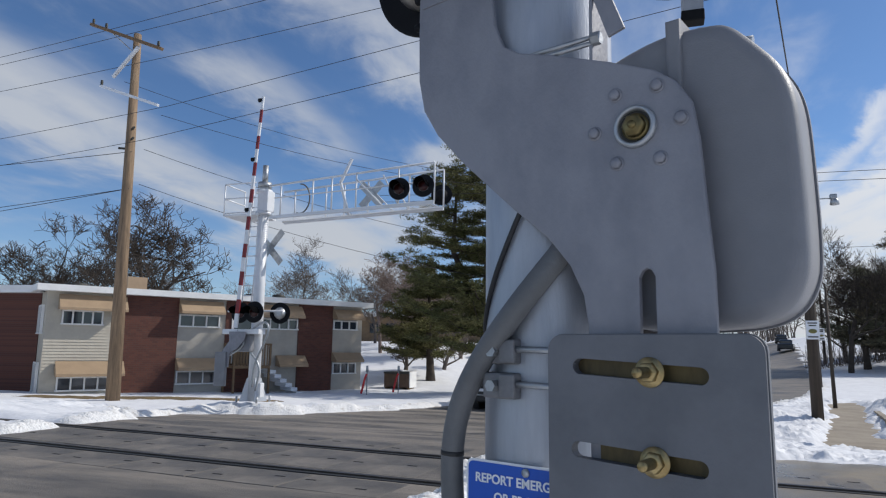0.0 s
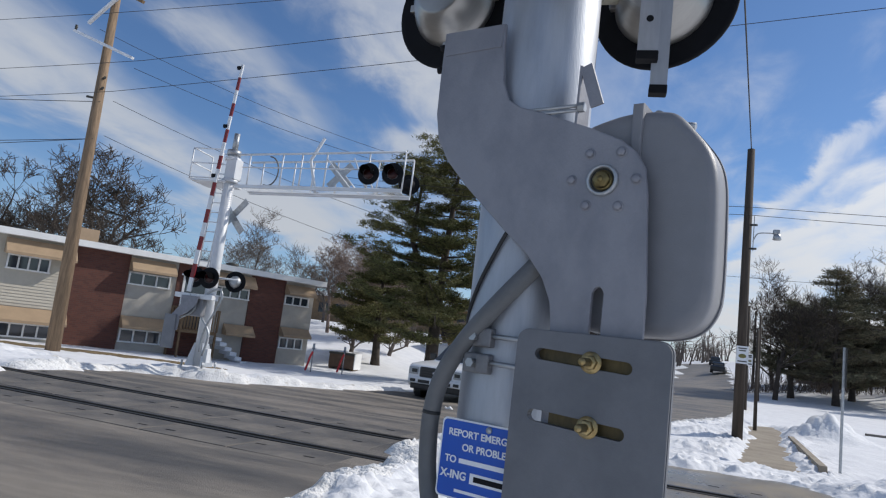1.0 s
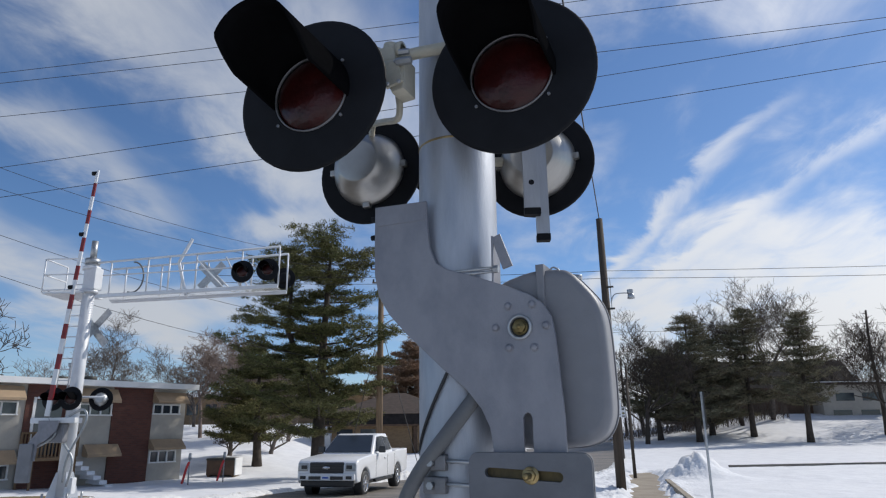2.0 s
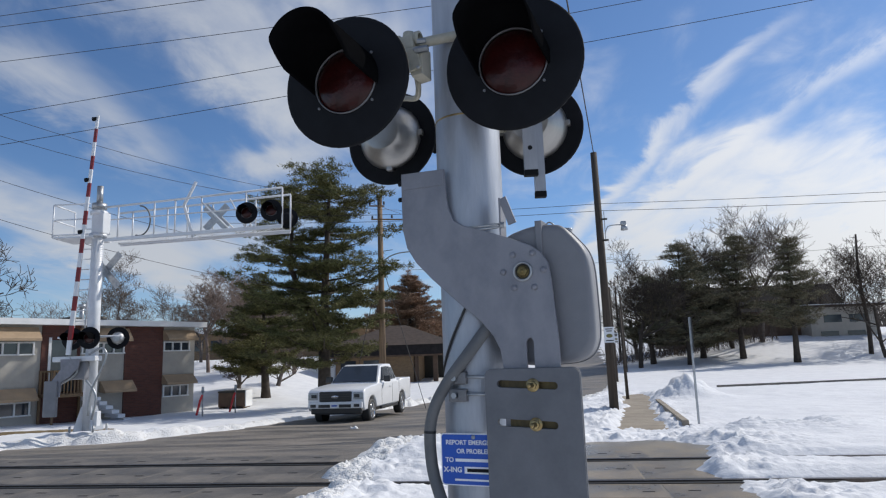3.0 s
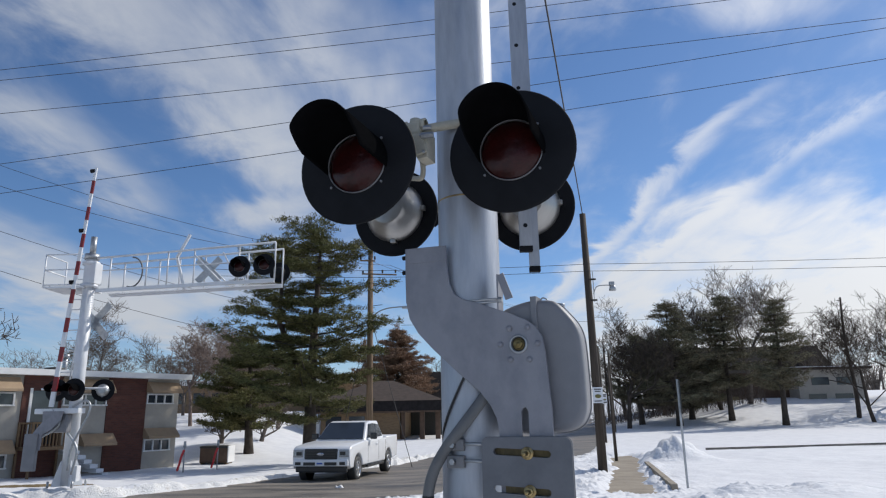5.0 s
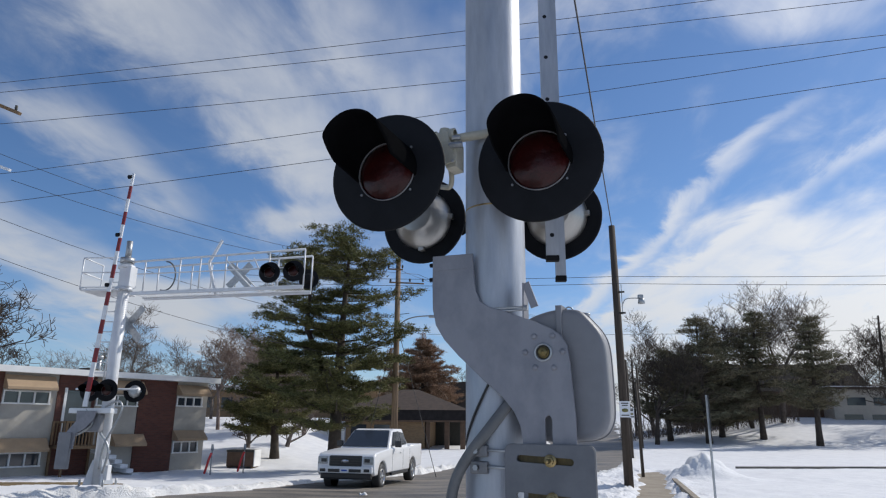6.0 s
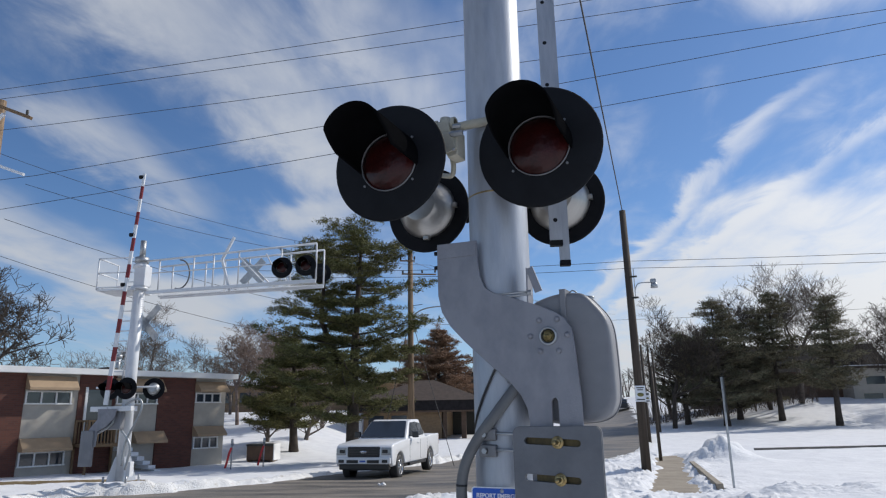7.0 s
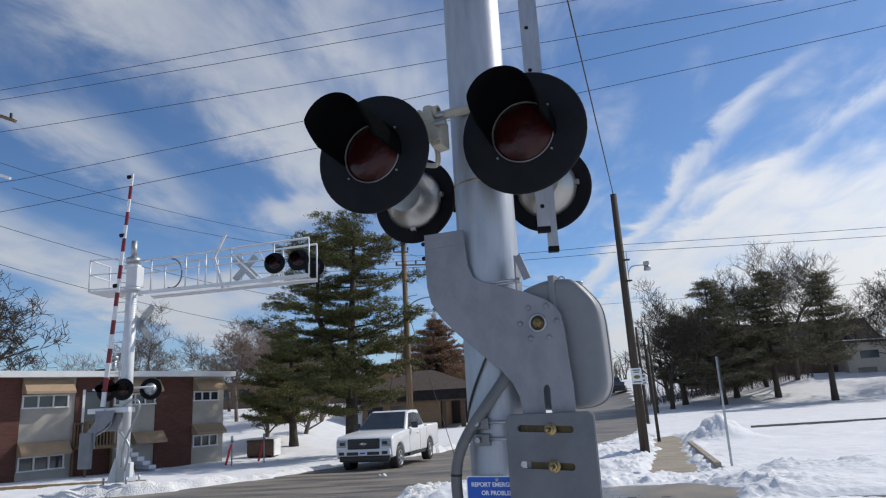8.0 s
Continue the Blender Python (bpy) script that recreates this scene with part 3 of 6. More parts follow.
def crossing_deck():
    """Deck panels beside and between the rails, with their lifting slots."""
    for x_from, x_to, material, label in ((-8.6, -1.9, DECK, "dark worn crossing deck panels set between the rails in the road"), (0.9, 3.3, WET_DECK, "wet tan crossing deck panels between the rails on the path")):
        t = thing("crossing_deck", label, "crossing deck")
        shared, slot = {}, None
        for y0, w in ((RAILS[0] - 0.48, 0.66), ((RAILS[0] + RAILS[1]) / 2, 1.14), (RAILS[1] + 0.48, 0.66)):
            n = max(1, round((x_to - x_from) / 1.2))
            ln = (x_to - x_from) / n
            for k in range(n):
                x = x_from + ln * (k + 0.5)
                y = rail_y(y0, x)
                key = (w, round(ln, 3))
                if key not in shared:
                    bm = B()
                    box(bm, (0, 0, 0), (ln - 0.014, w, 0.05), bevel=0.008)
                    me = bpy.data.meshes.new("panel")
                    bm.to_mesh(me)
                    bm.free()
                    me.materials.append(material)
                    shared[key] = me
                    if slot is None:
                        bm = B()
                        box(bm, (0, 0, 0), (0.12, 0.032, 0.006))
                        slot = bpy.data.meshes.new("lifting_slot")
                        bm.to_mesh(slot)
                        bm.free()
                        slot.materials.append(SIGNAL_BLACK)
                m = Matrix.Translation((x, y, ground_z(x, y) - 0.020)) @ Matrix.Rotation(math.atan(RAIL_SLOPE), 4, "Z")
                ob = new("panel", shared[key])
                ob.parent, ob.matrix_basis = t, m
                for sx in (-0.32, 0.32):
                    o = new("lifting_slot", slot)
                    o.parent, o.matrix_basis = ob, Matrix.Translation((sx * ln + 0.12 * math.sin(7.1 * k + sx), 0.1 * math.sin(3.7 * k + 5 * sx + y0), 0.024))


crossing_deck()


def tar_seams():
    """Old cracks in the asphalt, filled with tar."""
    rng = random.Random(3)
    for x, y, a, n in ((-7.8, 9.6, 68, 20), (-3.2, 9.2, 75, 22), (-8.4, 12.4, 5, 14), (-1.5, 17.5, 70, 22), (1.5, 22.5, 68, 20)):
        bm = B()
        prev, ang = None, radians(a)
        for i in range(n):
            w = 0.006 + 0.008 * rng.random()
            z = ground_z(x, y) + 0.0075
            nx, ny = -math.sin(ang) * w, math.cos(ang) * w
            pair = (bm.verts.new((x + nx, y + ny, z)), bm.verts.new((x - nx, y - ny, z)))
            if prev:
                bm.faces.new((prev[0], prev[1], pair[1], pair[0]))
            prev = pair
            x, y = x + 0.22 * math.cos(ang), y + 0.22 * math.sin(ang)
            ang += rng.gauss(0, 0.28)
        tagged(part("tar_seam", bm, BLACK_RUBBER), "thin black tar-filled crack in the asphalt", "road crack", kind="structure")


tar_seams()

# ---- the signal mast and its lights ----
# brassy flecks on a brown whose darkness is the shade inside the slots
SLOT_BROWN = mat("slot_shade_brown", (0.055, 0.045, 0.03), 0.55, 0.4, vary=0.3, scale=14, second=(0.16, 0.12, 0.05), spread=(0.3, 0.75), stretch=(1, 1, 0.3))
GATE = pose(0.262, -0.15, 0, 0, 0, -20.8)
GATE_IN = GATE.inverted()
FRONT = Matrix.Rotation(radians(90), 4, "X")


def facing(place, f):
    return Matrix.Translation(place) @ Vector(f).to_track_quat("Z", "Y").to_matrix().to_4x4()


def signal_light(parent, m, r, hooded=True, back=SPUN_METAL, seg=48):
    """A flashing light: a black round background with hood, red lens and housing."""
    bm = B()
    lathe(bm, [(0.15, -0.006), (r - 0.02, -0.006), (r - 0.006, -0.012), (r, -0.008), (r, 0.0), (r - 0.012, 0.004), (0.16, 0.004), (0.15, 0.004), (0.15, -0.006)], Matrix(), seg)
    disc = part("background_disc", bm, SIGNAL_BLACK, parent)
    disc.matrix_basis = m
    bm = B()
    lathe(bm, [(0, 0.030), (0.05, 0.028), (0.10, 0.018), (0.135, 0.006), (0.146, -0.004)], Matrix(), seg)
    part("lens", bm, LENS_RED, disc, "dark unlit red glass lens")
    bm = B()
    lathe(bm, [(0.147, 0.0), (0.147, 0.010), (0.150, 0.012), (0.153, 0.009), (0.153, 0.0)], Matrix(), seg)
    part("lens_ring", bm, RING_METAL, disc)
    for a in (40, 140, 220, 320):
        bm = B()
        rod(bm, (0.172 * math.cos(radians(a)), 0.172 * math.sin(radians(a)), 0.0), (0.172 * math.cos(radians(a)), 0.172 * math.sin(radians(a)), 0.012), 0.006, seg=8)
        part("screw", bm, RING_METAL, disc)
    bm = B()
    lathe(bm, [(0.170, -0.008), (0.174, -0.020), (0.170, -0.034), (0.158, -0.060), (0.138, -0.095), (0.112, -0.125), (0.098, -0.136), (0.094, -0.1385), (0.091, -0.139), (0.045, -0.1392), (0, -0.1394)], Matrix(), seg)
    part("housing", bm, back, disc, "spun metal lamp housing")
    for a in (0, 90, 180):
        bm = B()
        p = Vector((0.172 * math.cos(radians(a)), 0.172 * math.sin(radians(a)) - (0 if a != 90 else 0.344), -0.03))
        box(bm, p, (0.035, 0.03, 0.03), bevel=0.005)
        part("latch", bm, back, disc)
    if hooded:
        bm = B()
        n, rows, grid = 36, 8, []
        for layer_r in (0.163, 0.157):
            g = []
            for i in range(n + 1):
                a = radians(-14 + 208 * i / n)
                long = 0.05 + 0.33 * max(0.0, min(1.0, (math.sin(a) + 0.9) / 1.2)) ** 0.75
                g.append([bm.verts.new(((layer_r - 0.012 * k / rows) * math.cos(a), (layer_r - 0.012 * k / rows) * math.sin(a) + 0.008 * k / rows, 0.004 + long * k / rows)) for k in range(rows + 1)])
            grid.append(g)
        for g, flip in zip(grid, (False, True)):
            for i in range(n):
                for k in range(rows):
                    q = (g[i][k], g[i + 1][k], g[i + 1][k + 1], g[i][k + 1])
                    bm.faces.new(q[::-1] if flip else q).smooth = True
        o, inn = grid
        for i in range(n):
            bm.faces.new((o[i][rows], o[i + 1][rows], inn[i + 1][rows], inn[i][rows]))
        for i in (0, n):
            for k in range(rows):
                bm.faces.new((o[i][k], o[i][k + 1], inn[i][k + 1], inn[i][k]))
        bmesh.ops.recalc_face_normals(bm, faces=bm.faces[:])
        part("hood", bm, HOOD_BLACK, disc, "long black visor hood")
    return disc


def near_mast():
    t = thing("signal_mast", "shiny aluminium railway signal mast with two pairs of black flashing lights", "signal mast", GATE)
    bm = B()
    set_back = Matrix.Translation((-0.010, 0.012, 0))
    lathe(bm, [(0.153, 0.2), (0.153, 5.6), (0.15, 5.62), (0, 5.63)], set_back, 64)
    part("mast_tube", bm, ALUMINIUM, t)
    bm = B()
    lathe(bm, [(0.27, 0.2), (0.27, 0.32), (0.2, 0.36), (0.175, 0.6), (0.16, 0.62), (0.1565, 0.62)], set_back, 32)
    part("base", bm, ALUMINIUM, t)
    bm = B()
    lathe(bm, [(0.1525, 2.868), (0.1546, 2.869), (0.1546, 2.877), (0.1525, 2.878)], set_back, 48)
    part("tape_ring", bm, BRASS, t, "thin yellow tape mark")
    # clamp with its long bolt and angled bracket below the lights
    bm = B()
    for z in (2.318, 2.331):
        rod(bm, (-0.05, -0.158, z), (0.204, -0.158, z), 0.0055, seg=8)
    part("clamp_bolt", bm, GALVANISED, t)
    bm = B()
    prism(bm, [(0.184, 2.26), (0.192, 2.26), (0.194, 2.446), (0.186, 2.448)], -0.16, -0.085, bevel=0.002)
    prism(bm, [(0.186, 2.440), (0.219, 2.452), (0.262, 2.332), (0.226, 2.322)], -0.158, -0.149, bevel=0.002)
    part("bracket", bm, GATE_PAINT, t)
    bm = B()
    rod(bm, (0.192, -0.158, 2.325), (0.21, -0.158, 2.325), 0.014, seg=6)
    part("nut", bm, GALVANISED, t)
    # two clamp blocks with rods, lower down
    for z in (1.678, 1.605):
        bm = B()
        box(bm, (-0.040, -0.137, z), (0.085, 0.05, 0.055), bevel=0.006)
        box(bm, (-0.015, -0.163, z), (0.04, 0.02, 0.05), bevel=0.004)
        part("clamp_block", bm, RING_METAL, t)
        bm = B()
        rod(bm, (-0.03, -0.16, z + 0.005), (0.14, -0.16, z + 0.002), 0.007, seg=8)
        part("clamp_rod", bm, GALVANISED, t)
        bm = B()
        rod(bm, (-0.048, -0.15, z), (-0.048, -0.185, z), 0.013, seg=6)
        part("bolt", bm, GALVANISED, t)
    f = (-0.29, -0.957, 0)
    up = GATE_IN
    left, right = Vector((-0.275, -0.42, 3.0)), Vector((0.468, -0.487, 3.017))
    signal_light(t, up @ facing(left, f), 0.305)
    signal_light(t, up @ facing(right, f), 0.305)
    bl, br = Vector((-0.15, 0.2, 2.935)), Vector((0.617, 0.2, 2.945))
    signal_light(t, up @ facing(bl, (0.29, 0.957, 0)), 0.254)
    signal_light(t, up @ facing(br, (0.29, 0.957, 0)), 0.254)
    # crossarm: a cast junction beside the mast and pipes to the lights
    hub = Vector((0.0, -0.27, 3.225))
    for a, b in ((left, (-0.12, -0.05)), (right, (0.1, -0.02))):
        bm = B()
        tail = a - 0.14 * Vector(f)
        tube(bm, [up @ p for p in smooth_path([hub, hub.lerp(tail, 0.35) + Vector((0, 0, 0.09)), hub.lerp(tail, 0.75) + Vector((0, 0, 0.17)), tail + Vector((0, 0, 0.08)), tail])], 0.024, 12)
        part("crossarm_pipe", bm, CAST_PAINT, t, "cream painted pipe arm")
    bm = B()
    c = up @ hub
    box(bm, c + Vector((0, 0, 0.0)), (0.085, 0.085, 0.075), bevel=0.015)
    rod(bm, c + Vector((0, 0, 0.02)), c + Vector((0, 0, 0.065)), 0.034, 0.028, 14)
    prism(bm, [(c.x - 0.04, c.z - 0.03), (c.x + 0.085, c.z - 0.03), (c.x + 0.085, c.z - 0.17), (c.x + 0.03, c.z - 0.175)], c.y - 0.045, c.y + 0.06, bevel=0.01)
    casting = part("junction_casting", bm, CAST_PAINT, t, "cream cast junction fitting")
    bm = B()
    box(bm, c + Vector((0.035, -0.050, -0.10)), (0.075, 0.014, 0.105), Matrix.Rotation(radians(-14), 4, "Y"), bevel=0.004)
    part("cover_plate", bm, CAST_PAINT, casting)
    for dx, dz in ((-0.008, -0.055), (0.055, -0.055), (0.022, -0.145), (0.07, -0.145)):
        bm = B()
        lathe(bm, [(0.008, 0.056), (0.008, 0.064), (0, 0.066)], Matrix.Translation(c + Vector((dx, 0, dz))) @ FRONT, 6)
        part("cover_screw", bm, GALVANISED, casting)
    for sx in (-1, 1):
        bm = B()
        lathe(bm, [(0.026, -0.012), (0.036, -0.012), (0.036, 0.012), (0.026, 0.012)], Matrix.Translation(c + Vector((0.052 * sx, -0.01, 0.02))) @ Matrix.Rotation(radians(90), 4, "Y"), 20)
        part("pipe_collar", bm, CAST_PAINT, casting)
    bm = B()
    rod(bm, c + Vector((0.06, -0.06, -0.06)), c + Vector((0.12, -0.05, -0.06)), 0.016, seg=6)
    rod(bm, c + Vector((0.07, -0.06, -0.02)), c + Vector((0.11, -0.05, -0.02)), 0.012, seg=6)
    part("junction_bolt", bm, GALVANISED, t)
    bm = B()
    tube(bm, [up @ p for p in smooth_path([hub + Vector((0.03, 0.03, -0.15)), hub + Vector((0.035, 0.035, -0.20)), (0.02, -0.2, 2.995), (-0.05, -0.08, 3.045), (-0.11, 0.04, 3.095), (-0.128, 0.085, 3.10), (-0.133, 0.1, 3.06)])], 0.014, 10)
    part("conduit_elbow", bm, CAST_PAINT, t)
    bm = B()
    rod(bm, up @ Vector((0.50, 0.17, 2.95)), up @ Vector((-0.02, 0.17, 2.94)), 0.022, seg=12)
    part("rear_crossarm", bm, CAST_PAINT, t)
    # the hanging channel bars beside the mast, held at the top
    for x0, w, zb, y0 in ((0.566, 0.066, 2.65, 0.02), (0.610, 0.054, 2.545, 0.05)):
        bm = B()
        a = up @ Vector((x0, y0, zb))
        rot = up.to_3x3().to_4x4()
        box(bm, a + Vector((0, 0, 1.3)), (w, 0.006, 2.6), rot)
        for s in (-1, 1):
            box(bm, up @ Vector((x0 + s * (w / 2 - 0.003), y0 + 0.016, zb + 1.3)), (0.006, 0.03, 2.6), rot)
        bar = part("channel_bar", bm, ALUMINIUM, t, "punched aluminium channel bar")
        bm = B()
        box(bm, up @ Vector((x0, y0 + 0.014, zb + 0.012)), (w + 0.004, 0.044, 0.03), rot, bevel=0.004)
        part("end_cap", bm, SIGNAL_BLACK, bar, "black plastic end cap")
        for k in range(9 if w > 0.06 else 0):
            bm = B()
            p = Vector((x0, y0 - 0.0035, zb + 0.14 + 0.27 * k))
            rod(bm, up @ p, up @ (p + Vector((0, 0.002, 0))), 0.012, seg=14)
            part("punched_hole", bm, SIGNAL_BLACK, bar)
    bm = B()
    box(bm, up @ Vector((0.43, 0.0, 4.6)), (0.5, 0.02, 0.06), up.to_3x3().to_4x4())
    part("bar_bracket", bm, GALVANISED, t)
    return t


near_mast()

ARM_OUTLINE = [(-0.284, 2.62), (-0.066, 2.615), (-0.06, 2.503), (-0.052, 2.43), (-0.028, 2.372), (0.015, 2.343), (0.092, 2.318), (0.23, 2.264), (0.323, 2.222), (0.363, 2.19), (0.391, 2.145), (0.402, 2.073),
               (0.41, 1.948), (0.418, 1.825), (0.42, 1.30), (0.31, 1.30), (0.311, 1.82), (0.304, 1.832), (0.296, 1.836), (0.288, 1.832), (0.281, 1.82), (0.278, 1.30), (0.174, 1.30),
               (0.174, 1.73), (0.165, 1.79), (0.137, 1.85), (0.084, 1.915), (0.0, 1.985), (-0.055, 2.035), (-0.142, 2.115), (-0.217, 2.194), (-0.262, 2.266), (-0.281, 2.351), (-0.284, 2.466)]


def smooth_outline(pts):
    """Rounds the corners of a closed outline."""
    for _ in range(2):
        out = []
        for a, b in zip(pts, pts[1:] + pts[:1]):
            out += [(0.75 * a[0] + 0.25 * b[0], 0.75 * a[1] + 0.25 * b[1]), (0.25 * a[0] + 0.75 * b[0], 0.25 * a[1] + 0.75 * b[1])]
        pts = out
    return pts


def gate_mechanism():
    t = thing("gate_mechanism", "grey crossing gate mechanism with curved arm and bolted counterweight", "gate mechanism", GATE)
    bm = B()
    prism(bm, ARM_OUTLINE, -0.166, -0.150, bevel=0.004)
    arm = part("gate_arm_support", bm, GATE_PAINT, t, "grey curved steel arm plate")
    bm = B()
    prism(bm, [(-0.27, 2.54), (-0.07, 2.54), (-0.068, 2.612), (-0.272, 2.616)], -0.170, -0.166, bevel=0.0015)
    part("overlap_plate", bm, GATE_PAINT, arm)
    for z in (2.575, 2.50):
        bm = B()
        rod(bm, (-0.3, -0.158, z), (-0.284, -0.158, z), 0.011, seg=8)
        part("edge_bolt", bm, SIGNAL_BLACK, arm)
    bm = B()
    lathe(bm, [(0.032, 0.166), (0.034, 0.178), (0.040, 0.178), (0.043, 0.172), (0.043, 0.166)], Matrix.Translation((0.283, 0, 2.114)) @ FRONT, 40)
    part("bearing_ring", bm, GALVANISED, arm)
    bm = B()
    lathe(bm, [(0.033, 0.167), (0, 0.1671)], Matrix.Translation((0.283, 0, 2.114)) @ FRONT, 32)
    part("bearing_recess", bm, SLOT_DARK, arm)
    bm = B()
    m = Matrix.Translation((0.283, 0, 2.114)) @ FRONT
    lathe(bm, [(0.027, 0.166), (0.027, 0.170), (0.022, 0.171)], m, 32)
    lathe(bm, [(0.023, 0.166), (0.023, 0.182), (0.019, 0.185), (0, 0.186)], m, 6)
    lathe(bm, [(0.008, 0.185), (0.008, 0.190), (0, 0.191)], m, 16)
    part("shaft_nut", bm, DULL_BRASS, arm, "worn brass-coloured shaft nut")
    for x, z in ((0.243, 2.188), (0.328, 2.188), (0.372, 2.114), (0.197, 2.117), (0.243, 2.047), (0.33, 2.044)):
        bm = B()
        m = Matrix.Translation((x, 0, z)) @ FRONT
        lathe(bm, [(0.0145, 0.166), (0.0145, 0.168), (0.0115, 0.1685)], m, 20)
        lathe(bm, [(0.0115, 0.166), (0.0115, 0.175), (0.009, 0.177), (0, 0.1775)], m, 6)
        part("arm_bolt", bm, GATE_PAINT, arm)
    # counterweight: a stack of plates with two slots
    for k, (y0, y1, grow) in enumerate(((-0.193, -0.185, 0.0), (-0.184, -0.176, 0.002), (-0.175, -0.168, 0.001))):
        bm = B()
        slotted(bm, 0.099 - grow, 0.499 + grow, 1.10, 1.712 + grow, y0, y1, [(0.153, 0.409, 1.652, 1.641, 0.030), (0.148, 0.402, 1.497, 1.486, 0.030)], 0.03)
        bmesh.ops.remove_doubles(bm, verts=bm.verts[:], dist=1e-5)
        plate = part("counterweight_plate", bm, PLATE_PAINT, t, "dark grey slotted counterweight plate")
    # added thin sheets: shade inside the slots, put in as dark brown colour
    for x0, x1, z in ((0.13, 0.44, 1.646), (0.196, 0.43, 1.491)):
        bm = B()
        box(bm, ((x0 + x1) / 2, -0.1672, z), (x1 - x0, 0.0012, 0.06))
        part("slot_shade_sheet", bm, SLOT_BROWN, t, "added dark brown sheet giving the shade inside the slot")
    for x, z, tilt in ((0.306, 1.645, 0.1), (0.311, 1.49, -0.15)):
        m = Matrix.Translation((x, 0, z)) @ FRONT
        bm = B()
        lathe(bm, [(0.027, 0.193), (0.027, 0.1965), (0.012, 0.197)], m, 28)
        washer = part("washer", bm, BRASS, t, "yellow zinc washer")
        bm = B()
        lathe(bm, [(0.019, 0.196), (0.019, 0.208), (0.016, 0.211), (0.010, 0.211)], m @ Matrix.Rotation(tilt, 4, "Z"), 6)
        part("hex_nut", bm, BRASS, washer)
        bm = B()
        prof = [(0.0095, 0.15)]
        for j in range(14):
            prof += [(0.0102, 0.205 + j * 0.0035), (0.0090, 0.2068 + j * 0.0035)]
        lathe(bm, prof + [(0.008, 0.256), (0, 0.256)], m, 14)
        part("threaded_stud", bm, BRASS, washer)
    # housing, cover, rib, hinge
    shape = [(0.165, 2.25), (0.187, 2.278), (0.23, 2.298), (0.321, 2.320), (0.41, 2.316), (0.447, 2.305), (0.488, 2.258), (0.530, 2.205), (0.550, 2.150), (0.556, 2.07), (0.560, 1.848), (0.548, 1.795), (0.522, 1.755), (0.480, 1.733), (0.42, 1.724), (0.21, 1.72), (0.165, 1.80)]
    def rounded_case(name, outline, y0, y1, r, label=""):
        """A cast case: the outline with a broad round edge at the front."""
        bm = B()
        cx, cz = 0.3625, 2.02
        rings = []
        steps = [(y1, 0.0), (y0 + r, 0.0)] + [(y0 + r * (1 - math.sin(a)), r * (1 - math.cos(a))) for a in np.linspace(0.2, math.pi / 2, 6)]
        pts = [Vector((x, 0, z)) for x, z in smooth_outline(outline)]
        n = len(pts)
        for y, inset in steps:
            ring = []
            for i, p in enumerate(pts):
                q = p.lerp(Vector((cx, 0, cz)), inset / 0.215)
                ring.append(bm.verts.new((q.x, y, q.z)))
            rings.append(ring)
        for u, v in zip(rings, rings[1:]):
            for i in range(n):
                bm.faces.new((u[i], u[(i + 1) % n], v[(i + 1) % n], v[i])).smooth = True
        bm.faces.new(rings[0])
        bm.faces.new(rings[-1][::-1])
        bmesh.ops.recalc_face_normals(bm, faces=bm.faces[:])
        return part(name, bm, BOX_PAINT, t, label)

    rounded_case("housing", shape, -0.115, -0.005, 0.026, "smooth grey rounded mechanism housing")
    bm = B()
    grown = [(0.3625 + (x - 0.3625) * 1.02, 2.02 + (z - 2.02) * 1.012) for x, z in smooth_outline(shape)]
    prism(bm, grown, -0.006, 0.006)
    part("cover_flange", bm, BOX_PAINT, t)
    bm = B()
    prism(bm, [(0.35 + (x - 0.35) * 0.93, 2.02 + (z - 2.02) * 0.96) for x, z in smooth_outline(shape)], 0.006, 0.10)
    part("rear_cover", bm, BOX_PAINT, t)
    bm = B()
    prism(bm, [(0.332, 2.1), (0.362, 2.1), (0.362, 2.334), (0.332, 2.334)], -0.126, -0.02, bevel=0.006)
    part("rib", bm, BOX_PAINT, t)
    bm = B()
    rod(bm, (0.44, -0.02, 2.30), (0.47, -0.02, 2.295), 0.010, seg=10)
    part("cover_screw", bm, GALVANISED, t)
    bm = B()
    tube(bm, smooth_path([(0.36, -0.05, 2.318), (0.375, -0.05, 2.335), (0.395, -0.05, 2.325), (0.40, -0.05, 2.305)]), 0.0035, 6)
    part("hasp", bm, GALVANISED, t)
    # bracket to the mast
    bm = B()
    box(bm, (0.15, 0.05, 2.0), (0.1, 0.2, 0.4), bevel=0.01)
    part("mast_bracket", bm, GALVANISED, t)
    return t


gate_mechanism()


